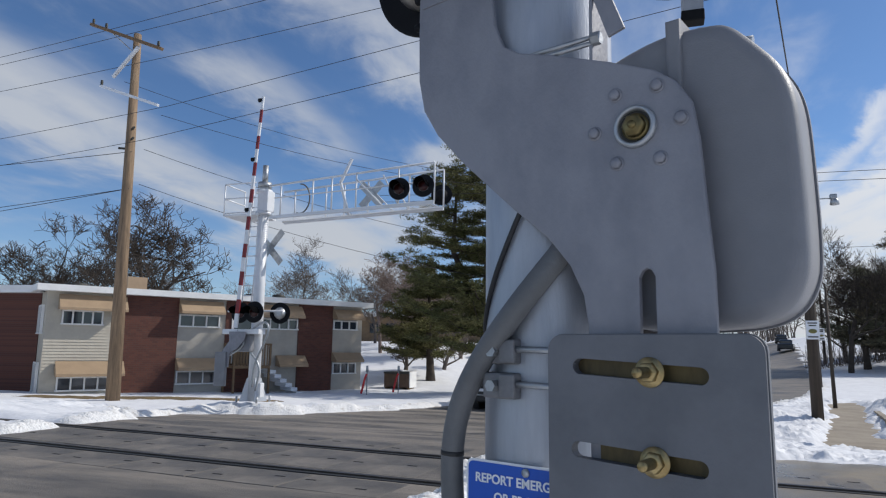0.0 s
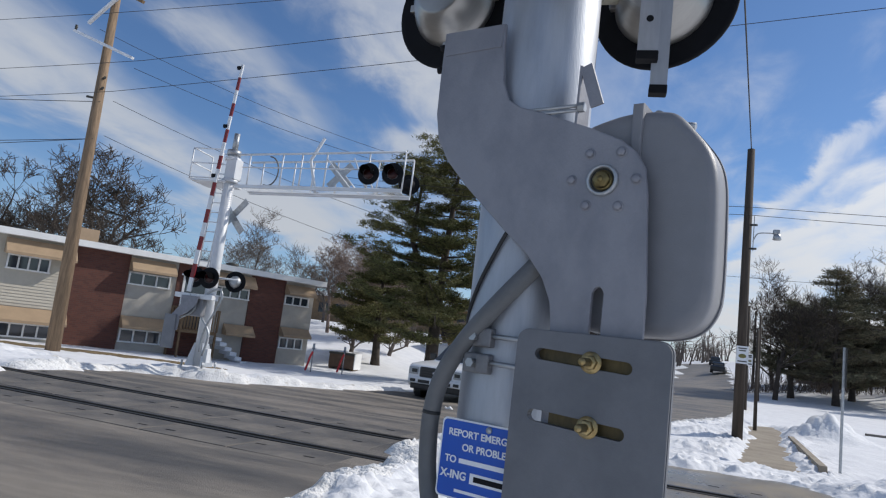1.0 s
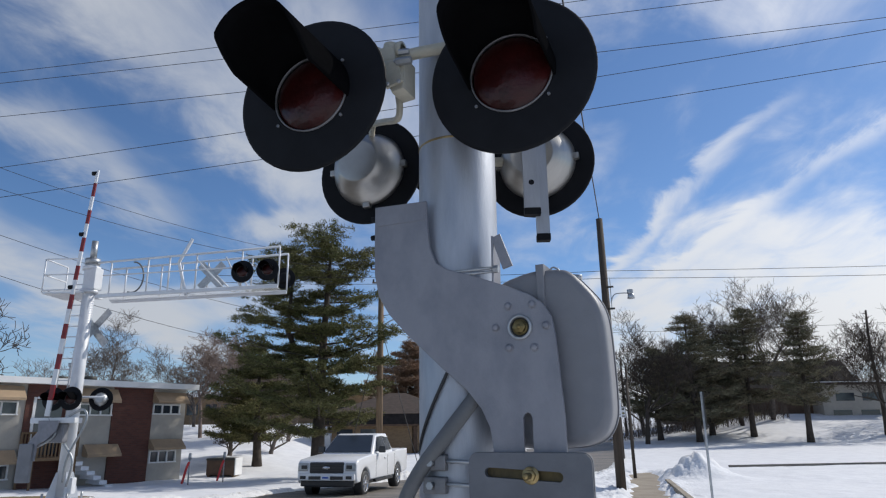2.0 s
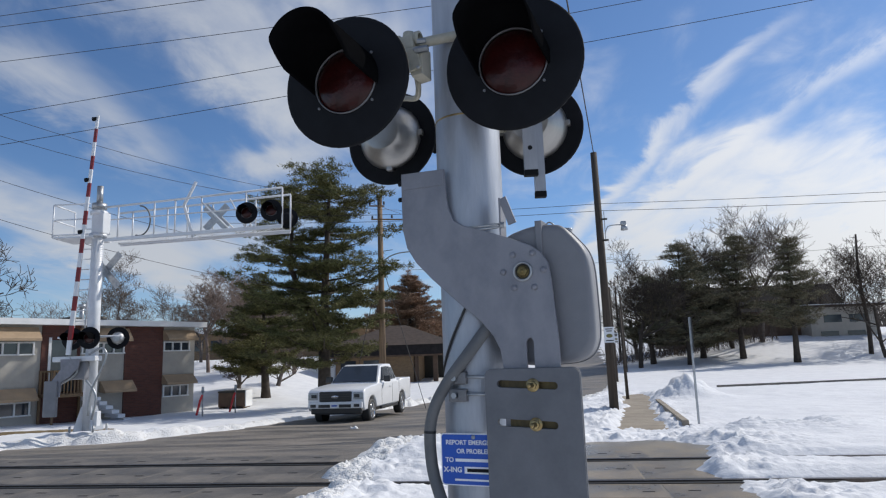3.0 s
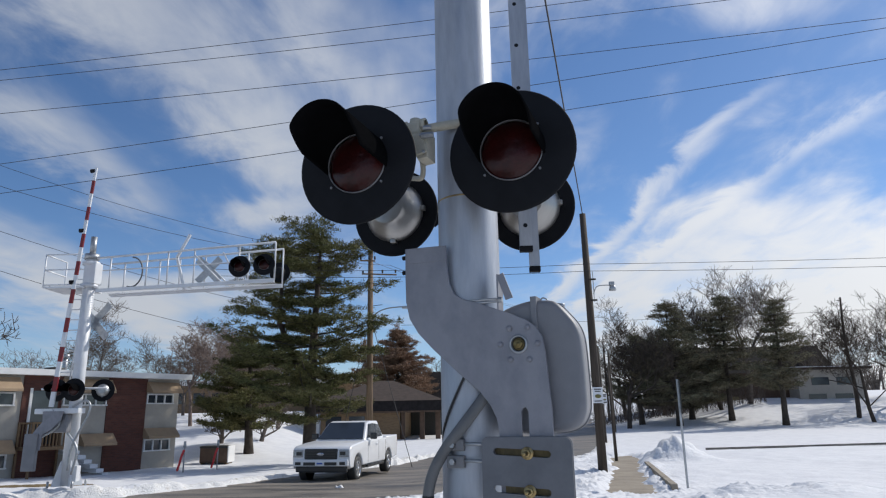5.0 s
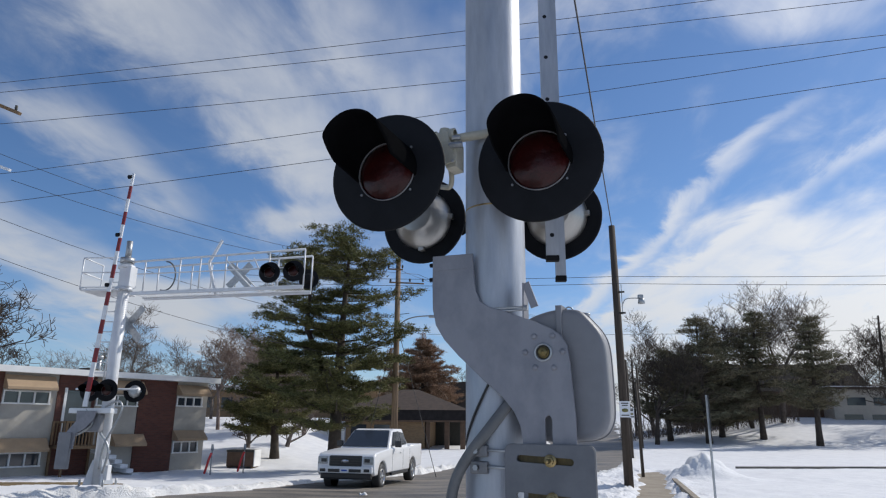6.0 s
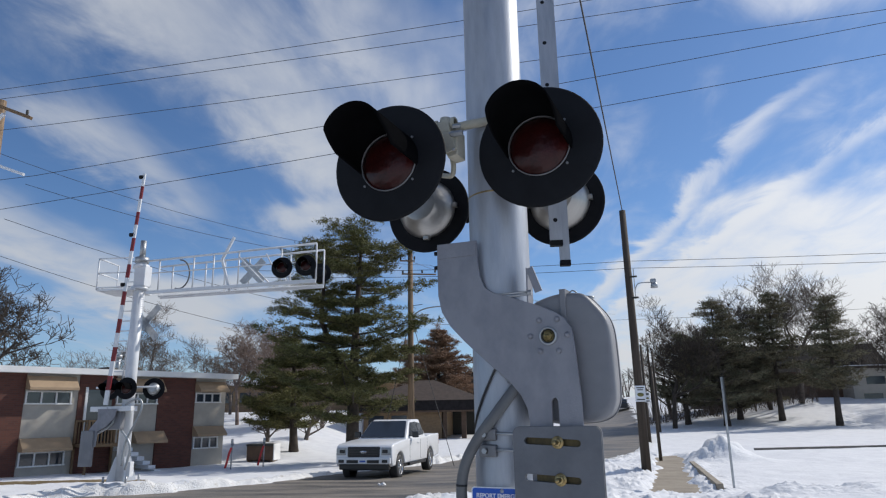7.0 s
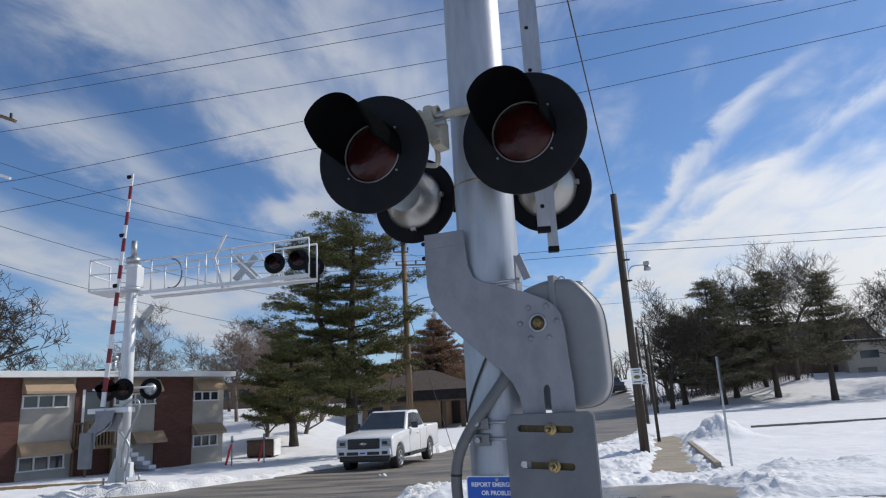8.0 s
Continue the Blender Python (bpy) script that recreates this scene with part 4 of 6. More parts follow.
def conduits():
    t = thing("conduit_hose", "thick dark grey flexible conduit looping down the mast", "conduit", GATE)
    bm = B()
    tube(bm, smooth_path([(0.13, -0.115, 1.93), (0.09, -0.135, 1.875), (0.01, -0.168, 1.768), (-0.084, -0.16, 1.662), (-0.157, -0.14, 1.558), (-0.192, -0.125, 1.45), (-0.191, -0.12, 1.32), (-0.164, -0.13, 1.22), (-0.10, -0.165, 1.12), (0.0, -0.175, 1.06), (0.1, -0.16, 1.0), (0.13, -0.15, 0.6)], 8), 0.0262, 16)
    hose = part("hose", bm, CABLE_GREY, t)
    bm = B()
    rod(bm, (0.14, -0.110, 1.945), (0.112, -0.124, 1.905), 0.031, 0.031, 16)
    part("hose_fitting", bm, RING_METAL, t, "grey end fitting of the conduit")
    bm = B()
    rod(bm, (-0.192, -0.125, 1.452), (-0.1925, -0.125, 1.442), 0.0272, 0.0272, 16)
    part("tie_band", bm, BLACK_RUBBER, hose, "thin black tie band")
    t = thing("thin_cable", "thin black cable running down the mast", "cable", GATE)
    bm = B()
    tube(bm, smooth_path([(0.03, -0.147, 2.02), (-0.01, -0.15, 1.945), (-0.075, -0.132, 1.83), (-0.125, -0.09, 1.73), (-0.15, -0.02, 1.65)], 6), 0.006, 8)
    part("cable", bm, BLACK_RUBBER, t)


conduits()


def lettering(name, text, size, m, material, parent, bold=0.0):
    cu = bpy.data.curves.new(name, "FONT")
    cu.body, cu.size, cu.align_x, cu.align_y, cu.extrude, cu.offset = text, size, "CENTER", "CENTER", 0.0006, bold
    ob = bpy.data.objects.new("tmp", cu)
    scene.collection.objects.link(ob)
    me = bpy.data.meshes.new_from_object(ob.evaluated_get(bpy.context.evaluated_depsgraph_get()))
    bpy.data.objects.remove(ob)
    me.materials.clear()
    me.materials.append(material)
    o = new(name, me)
    o.parent = parent
    o.matrix_basis = m
    return o


def emergency_sign():
    t = thing("emergency_sign", "small blue railway emergency contact sign with white writing", "sign", GATE @ Matrix.Translation((0.022, 0, 0)))
    bm = B()
    prism(bm, rounded(-0.152, 0.152, 1.232, 1.446, 0.014), -0.152, -0.1495)
    part("rim", bm, SIGN_WHITE, t, "white sign edge")
    bm = B()
    prism(bm, rounded(-0.147, 0.147, 1.237, 1.441, 0.012), -0.1535, -0.152)
    part("panel", bm, SIGN_BLUE, t, "blue sign face")
    at = lambda x, z: Matrix.Translation((x, -0.1545, z)) @ FRONT
    lettering("lettering", "REPORT EMERGENCY", 0.0265, at(0, 1.408), SIGN_WHITE, t, 0.0006)
    lettering("lettering", "OR PROBLEM", 0.0265, at(0, 1.372), SIGN_WHITE, t, 0.0006)
    lettering("lettering", "TO", 0.0265, at(-0.112, 1.336), SIGN_WHITE, t, 0.0006)
    lettering("lettering", "X-ING", 0.030, at(-0.098, 1.296), SIGN_WHITE, t, 0.0008)
    for x0, x1, z, h in ((-0.085, 0.12, 1.336, 0.0125), (-0.09, 0.09, 1.256, 0.008)):
        bm = B()
        box(bm, ((x0 + x1) / 2, -0.1542, z), (x1 - x0, 0.001, h))
        part("text_bar", bm, SIGN_WHITE, t)
    bm = B()
    box(bm, (0.03, -0.1542, 1.296), (0.15, 0.001, 0.028))
    part("number_plate", bm, SIGN_WHITE, t)
    bm = B()
    box(bm, (0.03, -0.1552, 1.296), (0.125, 0.001, 0.014))
    part("number_bar", bm, SIGNAL_BLACK, t)
    for x, z in ((0, 1.431),):
        bm = B()
        lathe(bm, [(0.009, 0.1535), (0.009, 0.157), (0, 0.159)], Matrix.Translation((x, 0, z)) @ FRONT, 12)
        part("screw", bm, GALVANISED, t)
    bm = B()
    box(bm, (0, -0.141, 1.34), (0.05, 0.014, 0.12))
    part("sign_mount", bm, GALVANISED, t)


emergency_sign()


# ---- the cantilever signal across the road ----
def far_signal():
    k, ex, ez = 1.05, 0.25, 1.78
    Y0 = -3.0 + 17.0 * k

    def f(x, z, dy=0.0):
        return Vector((ex + (x - ex) * k, Y0 + dy, ez + (z - ez) * k))

    base = f(-10.0, 0.1)
    t = thing("cantilever_signal", "white cantilever railway signal with walkway, lights and gate", "signal", Matrix.Translation(base))

    def L(x, z, dy=0.0):
        return f(x, z, dy) - base

    bm = B()
    rod(bm, L(-10.0, 0.2), L(-10.0, 6.1), 0.17, 0.155, 24)
    part("mast_tube", bm, WHITE_METAL, t)
    bm = B()
    box(bm, L(-10.0, 0.02), (0.78, 0.78, 0.20), bevel=0.02)
    part("foot_plate", bm, WHITE_METAL, t)
    for a in range(4):
        bm = B()
        rot = Matrix.Rotation(radians(45 + 90 * a), 4, "Z")
        prism(bm, [(0.165, 0.1), (0.38, 0.1), (0.36, 0.2), (0.2, 0.75), (0.165, 0.75)], -0.02, 0.02)
        bm.transform(rot)
        part("gusset", bm, WHITE_METAL, t)
        bm = B()
        p = rot @ Vector((0.46, 0, 0))
        rod(bm, (p.x, p.y, 0.08), (p.x, p.y, 0.25), 0.03, seg=8)
        part("anchor_bolt", bm, GALVANISED, t)
    bm = B()
    rod(bm, L(-10.0, 6.1), L(-10.0, 6.25), 0.2, 0.2, 20)
    rod(bm, L(-10.0, 6.25), L(-10.0, 6.75), 0.085, 0.085, 12)
    part("bell", bm, GALVANISED, t, "grey bell on top")
    bm = B()
    box(bm, L(-9.93, 5.70), (0.34, 0.38, 0.62), bevel=0.02)
    for dz in (5.36, 5.98):
        lathe(bm, [(0.16, -0.05), (0.235, -0.05), (0.235, 0.05), (0.16, 0.05)], Matrix.Translation(L(-10.0, dz)), 20)
    part("mast_clamp", bm, WHITE_METAL, t)

    def bar(name, a, b, r, m=WHITE_METAL):
        bm = B()
        rod(bm, a, b, r, seg=8)
        return part(name, bm, m, t)

    # trusses, walkway and railing; the far end comes nearer to the camera
    z_bot = lambda x: 5.24 + 0.015 * (x + 10)
    z_top = lambda x: 6.12 + 0.04 * (x + 10)
    yy = lambda x: -0.09 * (x + 10)
    for dy in (-0.05, 0.75):
        for zf in (z_bot, z_top):
            bar("chord", L(-9.8, zf(-9.8), yy(-9.8) + dy), L(-4.75, zf(-4.75), yy(-4.75) + dy), 0.032)
        if dy < 0:
            bar("handrail", L(-9.6, z_bot(-9.6) + 0.52, yy(-9.6) + dy - 0.02), L(-4.75, z_bot(-4.75) + 0.52, yy(-4.75) + dy - 0.02), 0.02)
        for x in (-9.4, -8.35, -7.75, -7.0, -5.75, -4.75):
            bar("upright", L(x, z_bot(x), yy(x) + dy), L(x, z_top(x), yy(x) + dy), 0.024)
        for a, b in ((-7.0, -6.2), (-6.2, -5.75)):
            bar("brace", L(a, z_top(a) - 0.15, yy(a) + dy), L(b, z_bot(b), yy(b) + dy), 0.022)
    bm = B()
    for x in np.arange(-9.7, -4.8, 0.07):
        rod(bm, L(x, z_bot(x), yy(x) - 0.05), L(x, z_bot(x), yy(x) + 0.75), 0.008, seg=5)
    tagged(part("walkway_grating", bm, WHITE_METAL, t), kind="stuff")
    for dy in (-0.06, 0.76):
        bm = B()
        p, q = L(-9.75, z_bot(-9.75) - 0.03, yy(-9.75) + dy), L(-4.75, z_bot(-4.75) - 0.03, yy(-4.75) + dy)
        box(bm, (p + q) / 2, (0.05, 0.09, (q - p).length), (q - p).to_track_quat("Z", "Y").to_matrix().to_4x4())
        part("walkway_beam", bm, WHITE_METAL, t)
    for z in (5.36, 5.78, 6.2):
        bar("platform_rail", L(-11.1, z, -0.3), L(-10.1, z, -0.3), 0.022)
        bar("platform_rail", L(-11.1, z, -0.3), L(-11.1, z, 0.7), 0.022)
    for dy in (-0.3, 0.7):
        bar("platform_post", L(-11.1, 5.3, dy), L(-11.1, 6.2, dy), 0.022)
    bm = B()
    box(bm, L(-10.55, 5.3, 0.2), (1.15, 1.0, 0.05))
    part("platform", bm, WHITE_METAL, t)
    bm = B()
    tube(bm, [L(-8.9 + 0.3 * math.cos(a), 5.75 + 0.42 * math.sin(a), 0.1) for a in np.linspace(-1.9, 1.6, 14)], 0.022, 6)
    part("cable_loop", bm, CABLE_GREY, t)
    # folded sign arms seen edge on
    for a, b in (((-7.3, 6.75), (-7.62, 6.1)), ((-7.62, 6.1), (-7.35, 5.2))):
        bm = B()
        d = L(*b, 0) - L(*a, 0)
        box(bm, (L(*a, 0) + L(*b, 0)) / 2, (0.06, 0.07, d.length), d.to_track_quat("Z", "Y").to_matrix().to_4x4())
        part("sign_arm", bm, WHITE_METAL, t)

    def crossbuck(c, ry, size):
        for s in (-1, 1):
            bm = B()
            m = Matrix.Translation(c) @ Matrix.Rotation(radians(ry), 4, "Z") @ Matrix.Rotation(radians(s * 45), 4, "Y")
            box(bm, (0, 0.012 * s, 0), (0.22, 0.01, size))
            bm.transform(m)
            part("crossbuck_blade", bm, GALVANISED, t, "bare metal back of a crossbuck blade")

    crossbuck(L(-6.85, 5.80, 0.35), -5, 0.95)
    crossbuck(L(-9.9, 4.42, 0.28), -12, 1.35)
    # lights
    face, away = (0.02, -1.0, 0), (-0.2, 0.98, 0)
    for x, z, dy, d in ((-5.68, 5.68, -0.58, face), (-5.0, 5.70, -0.66, face), (-5.0, 5.8, 0.9, away), (-10.5, 2.58, -0.1, face), (-9.9, 2.58, -0.35, face), (-9.36, 2.57, 0.1, away)):
        signal_light(t, facing(L(x, z, dy), d), 0.305, back=GALVANISED if x == -9.36 else SIGNAL_BLACK, seg=28)
    bar("crossarm", L(-10.9, 2.62, -0.1), L(-9.2, 2.62, -0.02), 0.03)
    # ladder
    for x in (-10.52, -10.22):
        bar("ladder_rail", L(x - 0.1, 2.4, 0.1), L(x + 0.12, 6.2, 0.1), 0.02)
    for i in range(13):
        z = 2.5 + 0.28 * i
        bar("rung", L(-10.62 + 0.06 * i * 0.28, z, 0.1), L(-10.32 + 0.06 * i * 0.28, z, 0.1), 0.016)
    # its own gate: shelf, curved arm, weight, raised striped arm
    bm = B()
    box(bm, L(-10.25, 2.05, -0.25), (1.2, 0.35, 0.14), bevel=0.02)
    part("gate_shelf", bm, WHITE_METAL, t)
    bm = B()
    pts = [(0.0, 0.05), (0.55, 0.05), (0.5, -0.2), (0.28, -0.42), (0.05, -0.55), (0.02, -0.95), (-0.22, -0.95), (-0.2, -0.5), (0.02, -0.22)]
    prism(bm, [((L(-10.55, 2.0).x + x), L(-10.55, 2.0).z + z) for x, z in pts], L(0, 0, -0.5).y, L(0, 0, -0.46).y)
    part("gate_arm_support", bm, GATE_PAINT, t)
    bm = B()
    box(bm, L(-10.75, 1.05, -0.5), (0.36, 0.1, 0.95), bevel=0.02)
    part("counterweight", bm, BOX_PAINT, t)
    bm = B()
    box(bm, L(-10.2, 1.75, -0.2), (0.5, 0.35, 0.5), bevel=0.06)
    part("gate_housing", bm, BOX_PAINT, t)
    a, b = L(-10.32, 2.15, -0.55), L(-9.86, 8.60, -0.55)
    n = 17
    for i in range(n):
        bm = B()
        p, q = a.lerp(b, i / n), a.lerp(b, (i + 1) / n)
        w = 0.062 - 0.026 * i / n
        box(bm, (p + q) / 2, (w * 2, 0.05, (q - p).length), (q - p).to_track_quat("Z", "Y").to_matrix().to_4x4() @ Matrix.Rotation(radians(90), 4, "Z"))
        part("arm_stripe", bm, RED_TAPE if i % 2 == 1 else WHITE_METAL, t, "red reflective stripe" if i % 2 else "white reflective stripe")
    for s in (0.985, 0.72, 0.5):
        bm = B()
        c = a.lerp(b, s)
        rod(bm, c + Vector((-0.14, 0, 0)), c + Vector((-0.02, 0, 0)), 0.06, seg=12)
        part("arm_lamp", bm, SIGNAL_BLACK, t, "small dark gate lamp")
    for pts in ([(-9.85, 2.15), (-9.5, 2.3), (-9.4, 2.0), (-9.75, 1.2), (-9.8, 0.6)], [(-9.9, 1.5), (-9.62, 1.1), (-9.7, 0.5)], [(-10.35, 2.1), (-10.15, 1.7), (-10.6, 1.4)]):
        bm = B()
        tube(bm, smooth_path([L(x, z, -0.4) for x, z in pts]), 0.03, 8)
        part("conduit", bm, GALVANISED, t)
    bm = B()
    box(bm, L(-9.74, 0.5, -0.1), (0.14, 0.2, 0.4), bevel=0.02)
    part("junction_box", bm, WHITE_METAL, t)


far_signal()


# ---- poles and wires ----
def wire(points, name, label, r=0.012, sag=0.0):
    t = thing(name, label, "wire")
    bm = B()
    out = []
    for a, b in zip(points, points[1:]):
        a, b = Vector(a), Vector(b)
        out += [a.lerp(b, i / 14) - Vector((0, 0, sag * 4 * (i / 14) * (1 - i / 14))) for i in range(14)]
    tube(bm, out + [Vector(points[-1])], r, 5)
    ob = part("strand", bm, WIRE, t)
    return t


def insulator(bm, p, h=0.16):
    lathe(bm, [(0.03, 0), (0.05, 0.03), (0.035, 0.05), (0.055, 0.08), (0.04, 0.11), (0.045, h), (0, h + 0.01)], Matrix.Translation(p), 10)


def left_pole():
    x, y = -16.5, 15.9
    k = 17.6 / 16.7
    zb = ground_z(x, y)
    Z = lambda z: 1.683 + (z - 1.683) * k
    X = lambda v: 0.5 + (v - 0.5) * k
    t = thing("utility_pole", "tall weathered wooden utility pole with two crossarms", "utility pole", Matrix.Translation((x, y, zb)))
    o = Vector((x, y, zb))
    bm = B()
    top = Vector((X(-15.9), y, Z(12.0))) - o
    rod(bm, (0, 0, -0.3), top, 0.23, 0.13, 20)
    part("pole_shaft", bm, WOOD_POLE, t)

    def arm(a, b, w, m, n):
        bm = B()
        a, b = Vector((X(a[0]), y - 0.2, Z(a[1]))) - o, Vector((X(b[0]), y - 0.45, Z(b[1]))) - o
        d = b - a
        box(bm, (a + b) / 2, (w, w * 0.8, d.length), d.to_track_quat("Z", "Y").to_matrix().to_4x4(), bevel=0.01)
        ob = part("crossarm", bm, m, t)
        for s in n:
            bm = B()
            insulator(bm, a.lerp(b, s) + Vector((0, 0, w / 2)))
            part("insulator", bm, SLOT_DARK, ob)
        return a, b

    a, b = arm((-17.76, 12.55), (-14.45, 11.1), 0.13, TIMBER, (0.03, 0.22, 0.95))
    bm = B()
    for s in (0.28, 0.72):
        rod(bm, a.lerp(b, s), top * 0.94, 0.02, seg=6)
    part("arm_brace", bm, GALVANISED, t)
    arm((-17.1, 10.25), (-14.43, 9.2), 0.11, WHITE_METAL, (0.02,))
    arm((-16.6, 10.5), (-15.4, 11.3), 0.11, WHITE_METAL, ())
    for z, s in ((8.3, 1), (8.0, -1), (8.65, 1)):
        bm = B()
        rod(bm, (top.x * 0.7, 0, Z(z) - zb), (top.x * 0.7 + 0.3 * s, -0.2, Z(z) - zb), 0.04, seg=8)
        part("bracket", bm, SLOT_DARK, t)


left_pole()
far_x, far_y = 14, 14.8
for (xa, za), (xb, zb) in (((-17.9, 12.7), (6.0, 14.7)), ((-17.2, 12.4), (10.5, 14.5)), ((-14.4, 11.4), (12.0, 13.4)), ((-14.6, 9.6), (12.0, 13.0)), ((-15.5, 8.5), (12.0, 12.0))):
    slope = (zb - za) / (xb - xa)
    wire([(-46, 17.2, za - slope * 10 + 0.8), (xa - 0.4, 15.6, za), (xb + 16, 14.2, zb + slope * 16 - 0.2)], "overhead_wire", "thin dark overhead power wire crossing the sky", 0.0098, 0.25)
for pts in ([(-15.9, 8.2), (-4.4, 6.2)], [(-16.0, 7.0), (-4.4, 4.6)]):
    wire([(pts[0][0], 15.7, pts[0][1]), (pts[1][0], 28.4, pts[1][1])], "span_wire", "thin wire sagging between utility poles", 0.009, 0.5)
for za, zb in ((8.9, 8.2), (6.1, 6.9), (5.4, 6.9)):
    wire([(-45, 16.5, za), (-16.5, 15.8, zb)], "service_wire", "thin dark service wire to the utility pole", 0.012, 0.2)


def middle_pole():
    x, y = -4.35, 28.4
    zb = ground_z(x, y)
    t = thing("utility_pole", "brown wooden utility pole with a curved street light arm", "utility pole", Matrix.Translation((x, y, zb)))
    bm = B()
    rod(bm, (0, 0, -0.3), (0, 0, 10.2), 0.17, 0.12, 16)
    part("pole_shaft", bm, WOOD_POLE, t)
    for z, l, sx in ((8.95, 1.15, 0.75), (9.65, 0.5, -0.2)):
        bm = B()
        box(bm, (sx * 0.6, -0.16, z), (l * 1.5, 0.07, 0.065), Matrix.Rotation(radians(3), 4, "Y"), bevel=0.008)
        ob = part("crossarm", bm, WOOD_POLE, t)
        for s in (-1, 0.2, 1):
            bm = B()
            insulator(bm, Vector((sx * 0.6 + s * l * 0.7, -0.16, z + 0.05)))
            part("insulator", bm, SLOT_DARK, ob)
    bm = B()
    tube(bm, smooth_path([(0, -0.1, 6.6), (0.35, -0.15, 7.05), (0.9, -0.2, 7.25), (1.6, -0.25, 7.3)]), 0.03, 8)
    part("lamp_arm", bm, GALVANISED, t)
    bm = B()
    box(bm, (1.85, -0.25, 7.27), (0.55, 0.22, 0.12), bevel=0.04)
    part("lamp_head", bm, GALVANISED, t)
    for dz, l in ((5.2, 0.5), (7.4, 0.6)):
        bm = B()
        rod(bm, (0, 0, dz), (l, -0.1, dz + 0.05), 0.015, seg=6)
        part("wire_bracket", bm, SLOT_DARK, t)


middle_pole()
for dx, z in ((-0.7, 9.5), (1.0, 8.95)):
    wire([(-4.35 + dx, 28.3, z), (-16.5 + dx, 15.9, z + 1.0 - dx * 0.5)], "span_wire", "thin wire sagging between utility poles", 0.009, 0.6)
    wire([(-4.35 + dx, 28.3, z), (10 + dx, 62, z + 2.0)], "span_wire", "thin wire sagging between utility poles", 0.009, 0.6)
for px, tilt in ((-5.6, 3.1), (-2.2, 2.6)):
    wire([(px, 26.5, ground_z(px, 26.5)), (-4.35, 28.4, 6.5)], "guy_wire", "pale guy wire staying the utility pole", 0.015)


def right_pole(x, y, h, r, lamp, sign, label):
    zb = ground_z(x, y)
    t = thing("utility_pole", label, "utility pole", Matrix.Translation((x, y, zb)))
    bm = B()
    rod(bm, (0, 0, -0.3), (-0.06, 0, h), r * 1.15, r * 0.8, 16)
    part("pole_shaft", bm, DARK_POLE, t)
    if lamp:
        bm = B()
        tube(bm, smooth_path([(0.1, -0.05, 5.3), (0.2, -0.08, 5.52), (0.45, -0.1, 5.56), (0.62, -0.1, 5.55)]), 0.016, 8)
        rod(bm, (0.1, -0.1, 5.05), (0.1, -0.1, 6.0), 0.012, seg=6)
        part("lamp_arm", bm, GALVANISED, t)
        bm = B()
        box(bm, (0.66, -0.1, 5.6), (0.16, 0.14, 0.13), bevel=0.03)
        lathe(bm, [(0.05, 0.0), (0.09, -0.04), (0.11, -0.16), (0.1, -0.17), (0, -0.17)], Matrix.Translation((0.68, -0.1, 5.56)), 16)
        part("lamp_head", bm, GALVANISED, t)
        for z in (5.75, 5.1):
            bm = B()
            rod(bm, (0, -0.1, z), (0.18, -0.15, z), 0.03, seg=8)
            part("insulator", bm, SLOT_DARK, t)
    if sign:
        for cx, cz, w, hh, c in ((-0.02, 2.25, 0.30, 0.46, 0.0), (0.22, 2.15, 0.14, 0.3, 0.25)):
            bm = B()
            box(bm, (cx, -r * 1.3 + c, cz), (w, 0.012, hh), bevel=0.004)
            s = part("notice_board", bm, SIGN_WHITE, t, "small white notice on the pole")
            for dz, ww, m in ((0.17, 0.7, SLOT_DARK), (0.11, 0.55, SLOT_DARK), (-0.17, 0.75, SLOT_DARK)):
                bm = B()
                box(bm, (cx, -r * 1.3 + c - 0.008, cz + dz * hh / 0.46), (w * ww, 0.003, 0.03))
                part("text_bar", bm, m, s)
            bm = B()
            lathe(bm, [(0.08 * w / 0.3, 0), (0.08 * w / 0.3, 0.004), (0, 0.005)], Matrix.Translation((cx, -r * 1.3 + c - 0.006, cz - 0.03)) @ FRONT @ Matrix.Diagonal((1.2, 0.7, 1, 1)), 16)
            part("emblem", bm, NEEDLES, s, "plain green emblem")
    return t


right_pole(4.14, 16.9, 7.9, 0.122, True, True, "dark wooden pole with a small street lamp and notice")
for x, y, h, r in ((5.62, 21.9, 3.3, 0.055), (7.75, 34.3, 5.3, 0.08), (10.6, 45, 5.6, 0.09), (13.8, 62, 7, 0.11)):
    right_pole(x, y, h, r, False, False, "dark wooden pole beside the sidewalk")
wire([(4.08, 16.9, 7.9), (1.58, 5.6, 8.2), (-2.1, -11, 8.6)], "overhead_cable", "thick dark cable from the pole passing overhead", 0.016)
for za, zb in ((6.22, 5.97), (6.0, 5.65)):
    wire([(-8, 17.6, za + 0.35), (4.1, 16.7, za), (24, 15.2, zb + 0.1)], "span_wire", "thin dark wire running past the pole", 0.0075, 0.12)
wire([(-3, 30, 6.2), (40, 36, 8.1)], "span_wire", "thin dark wire in front of the trees", 0.009, 0.4)


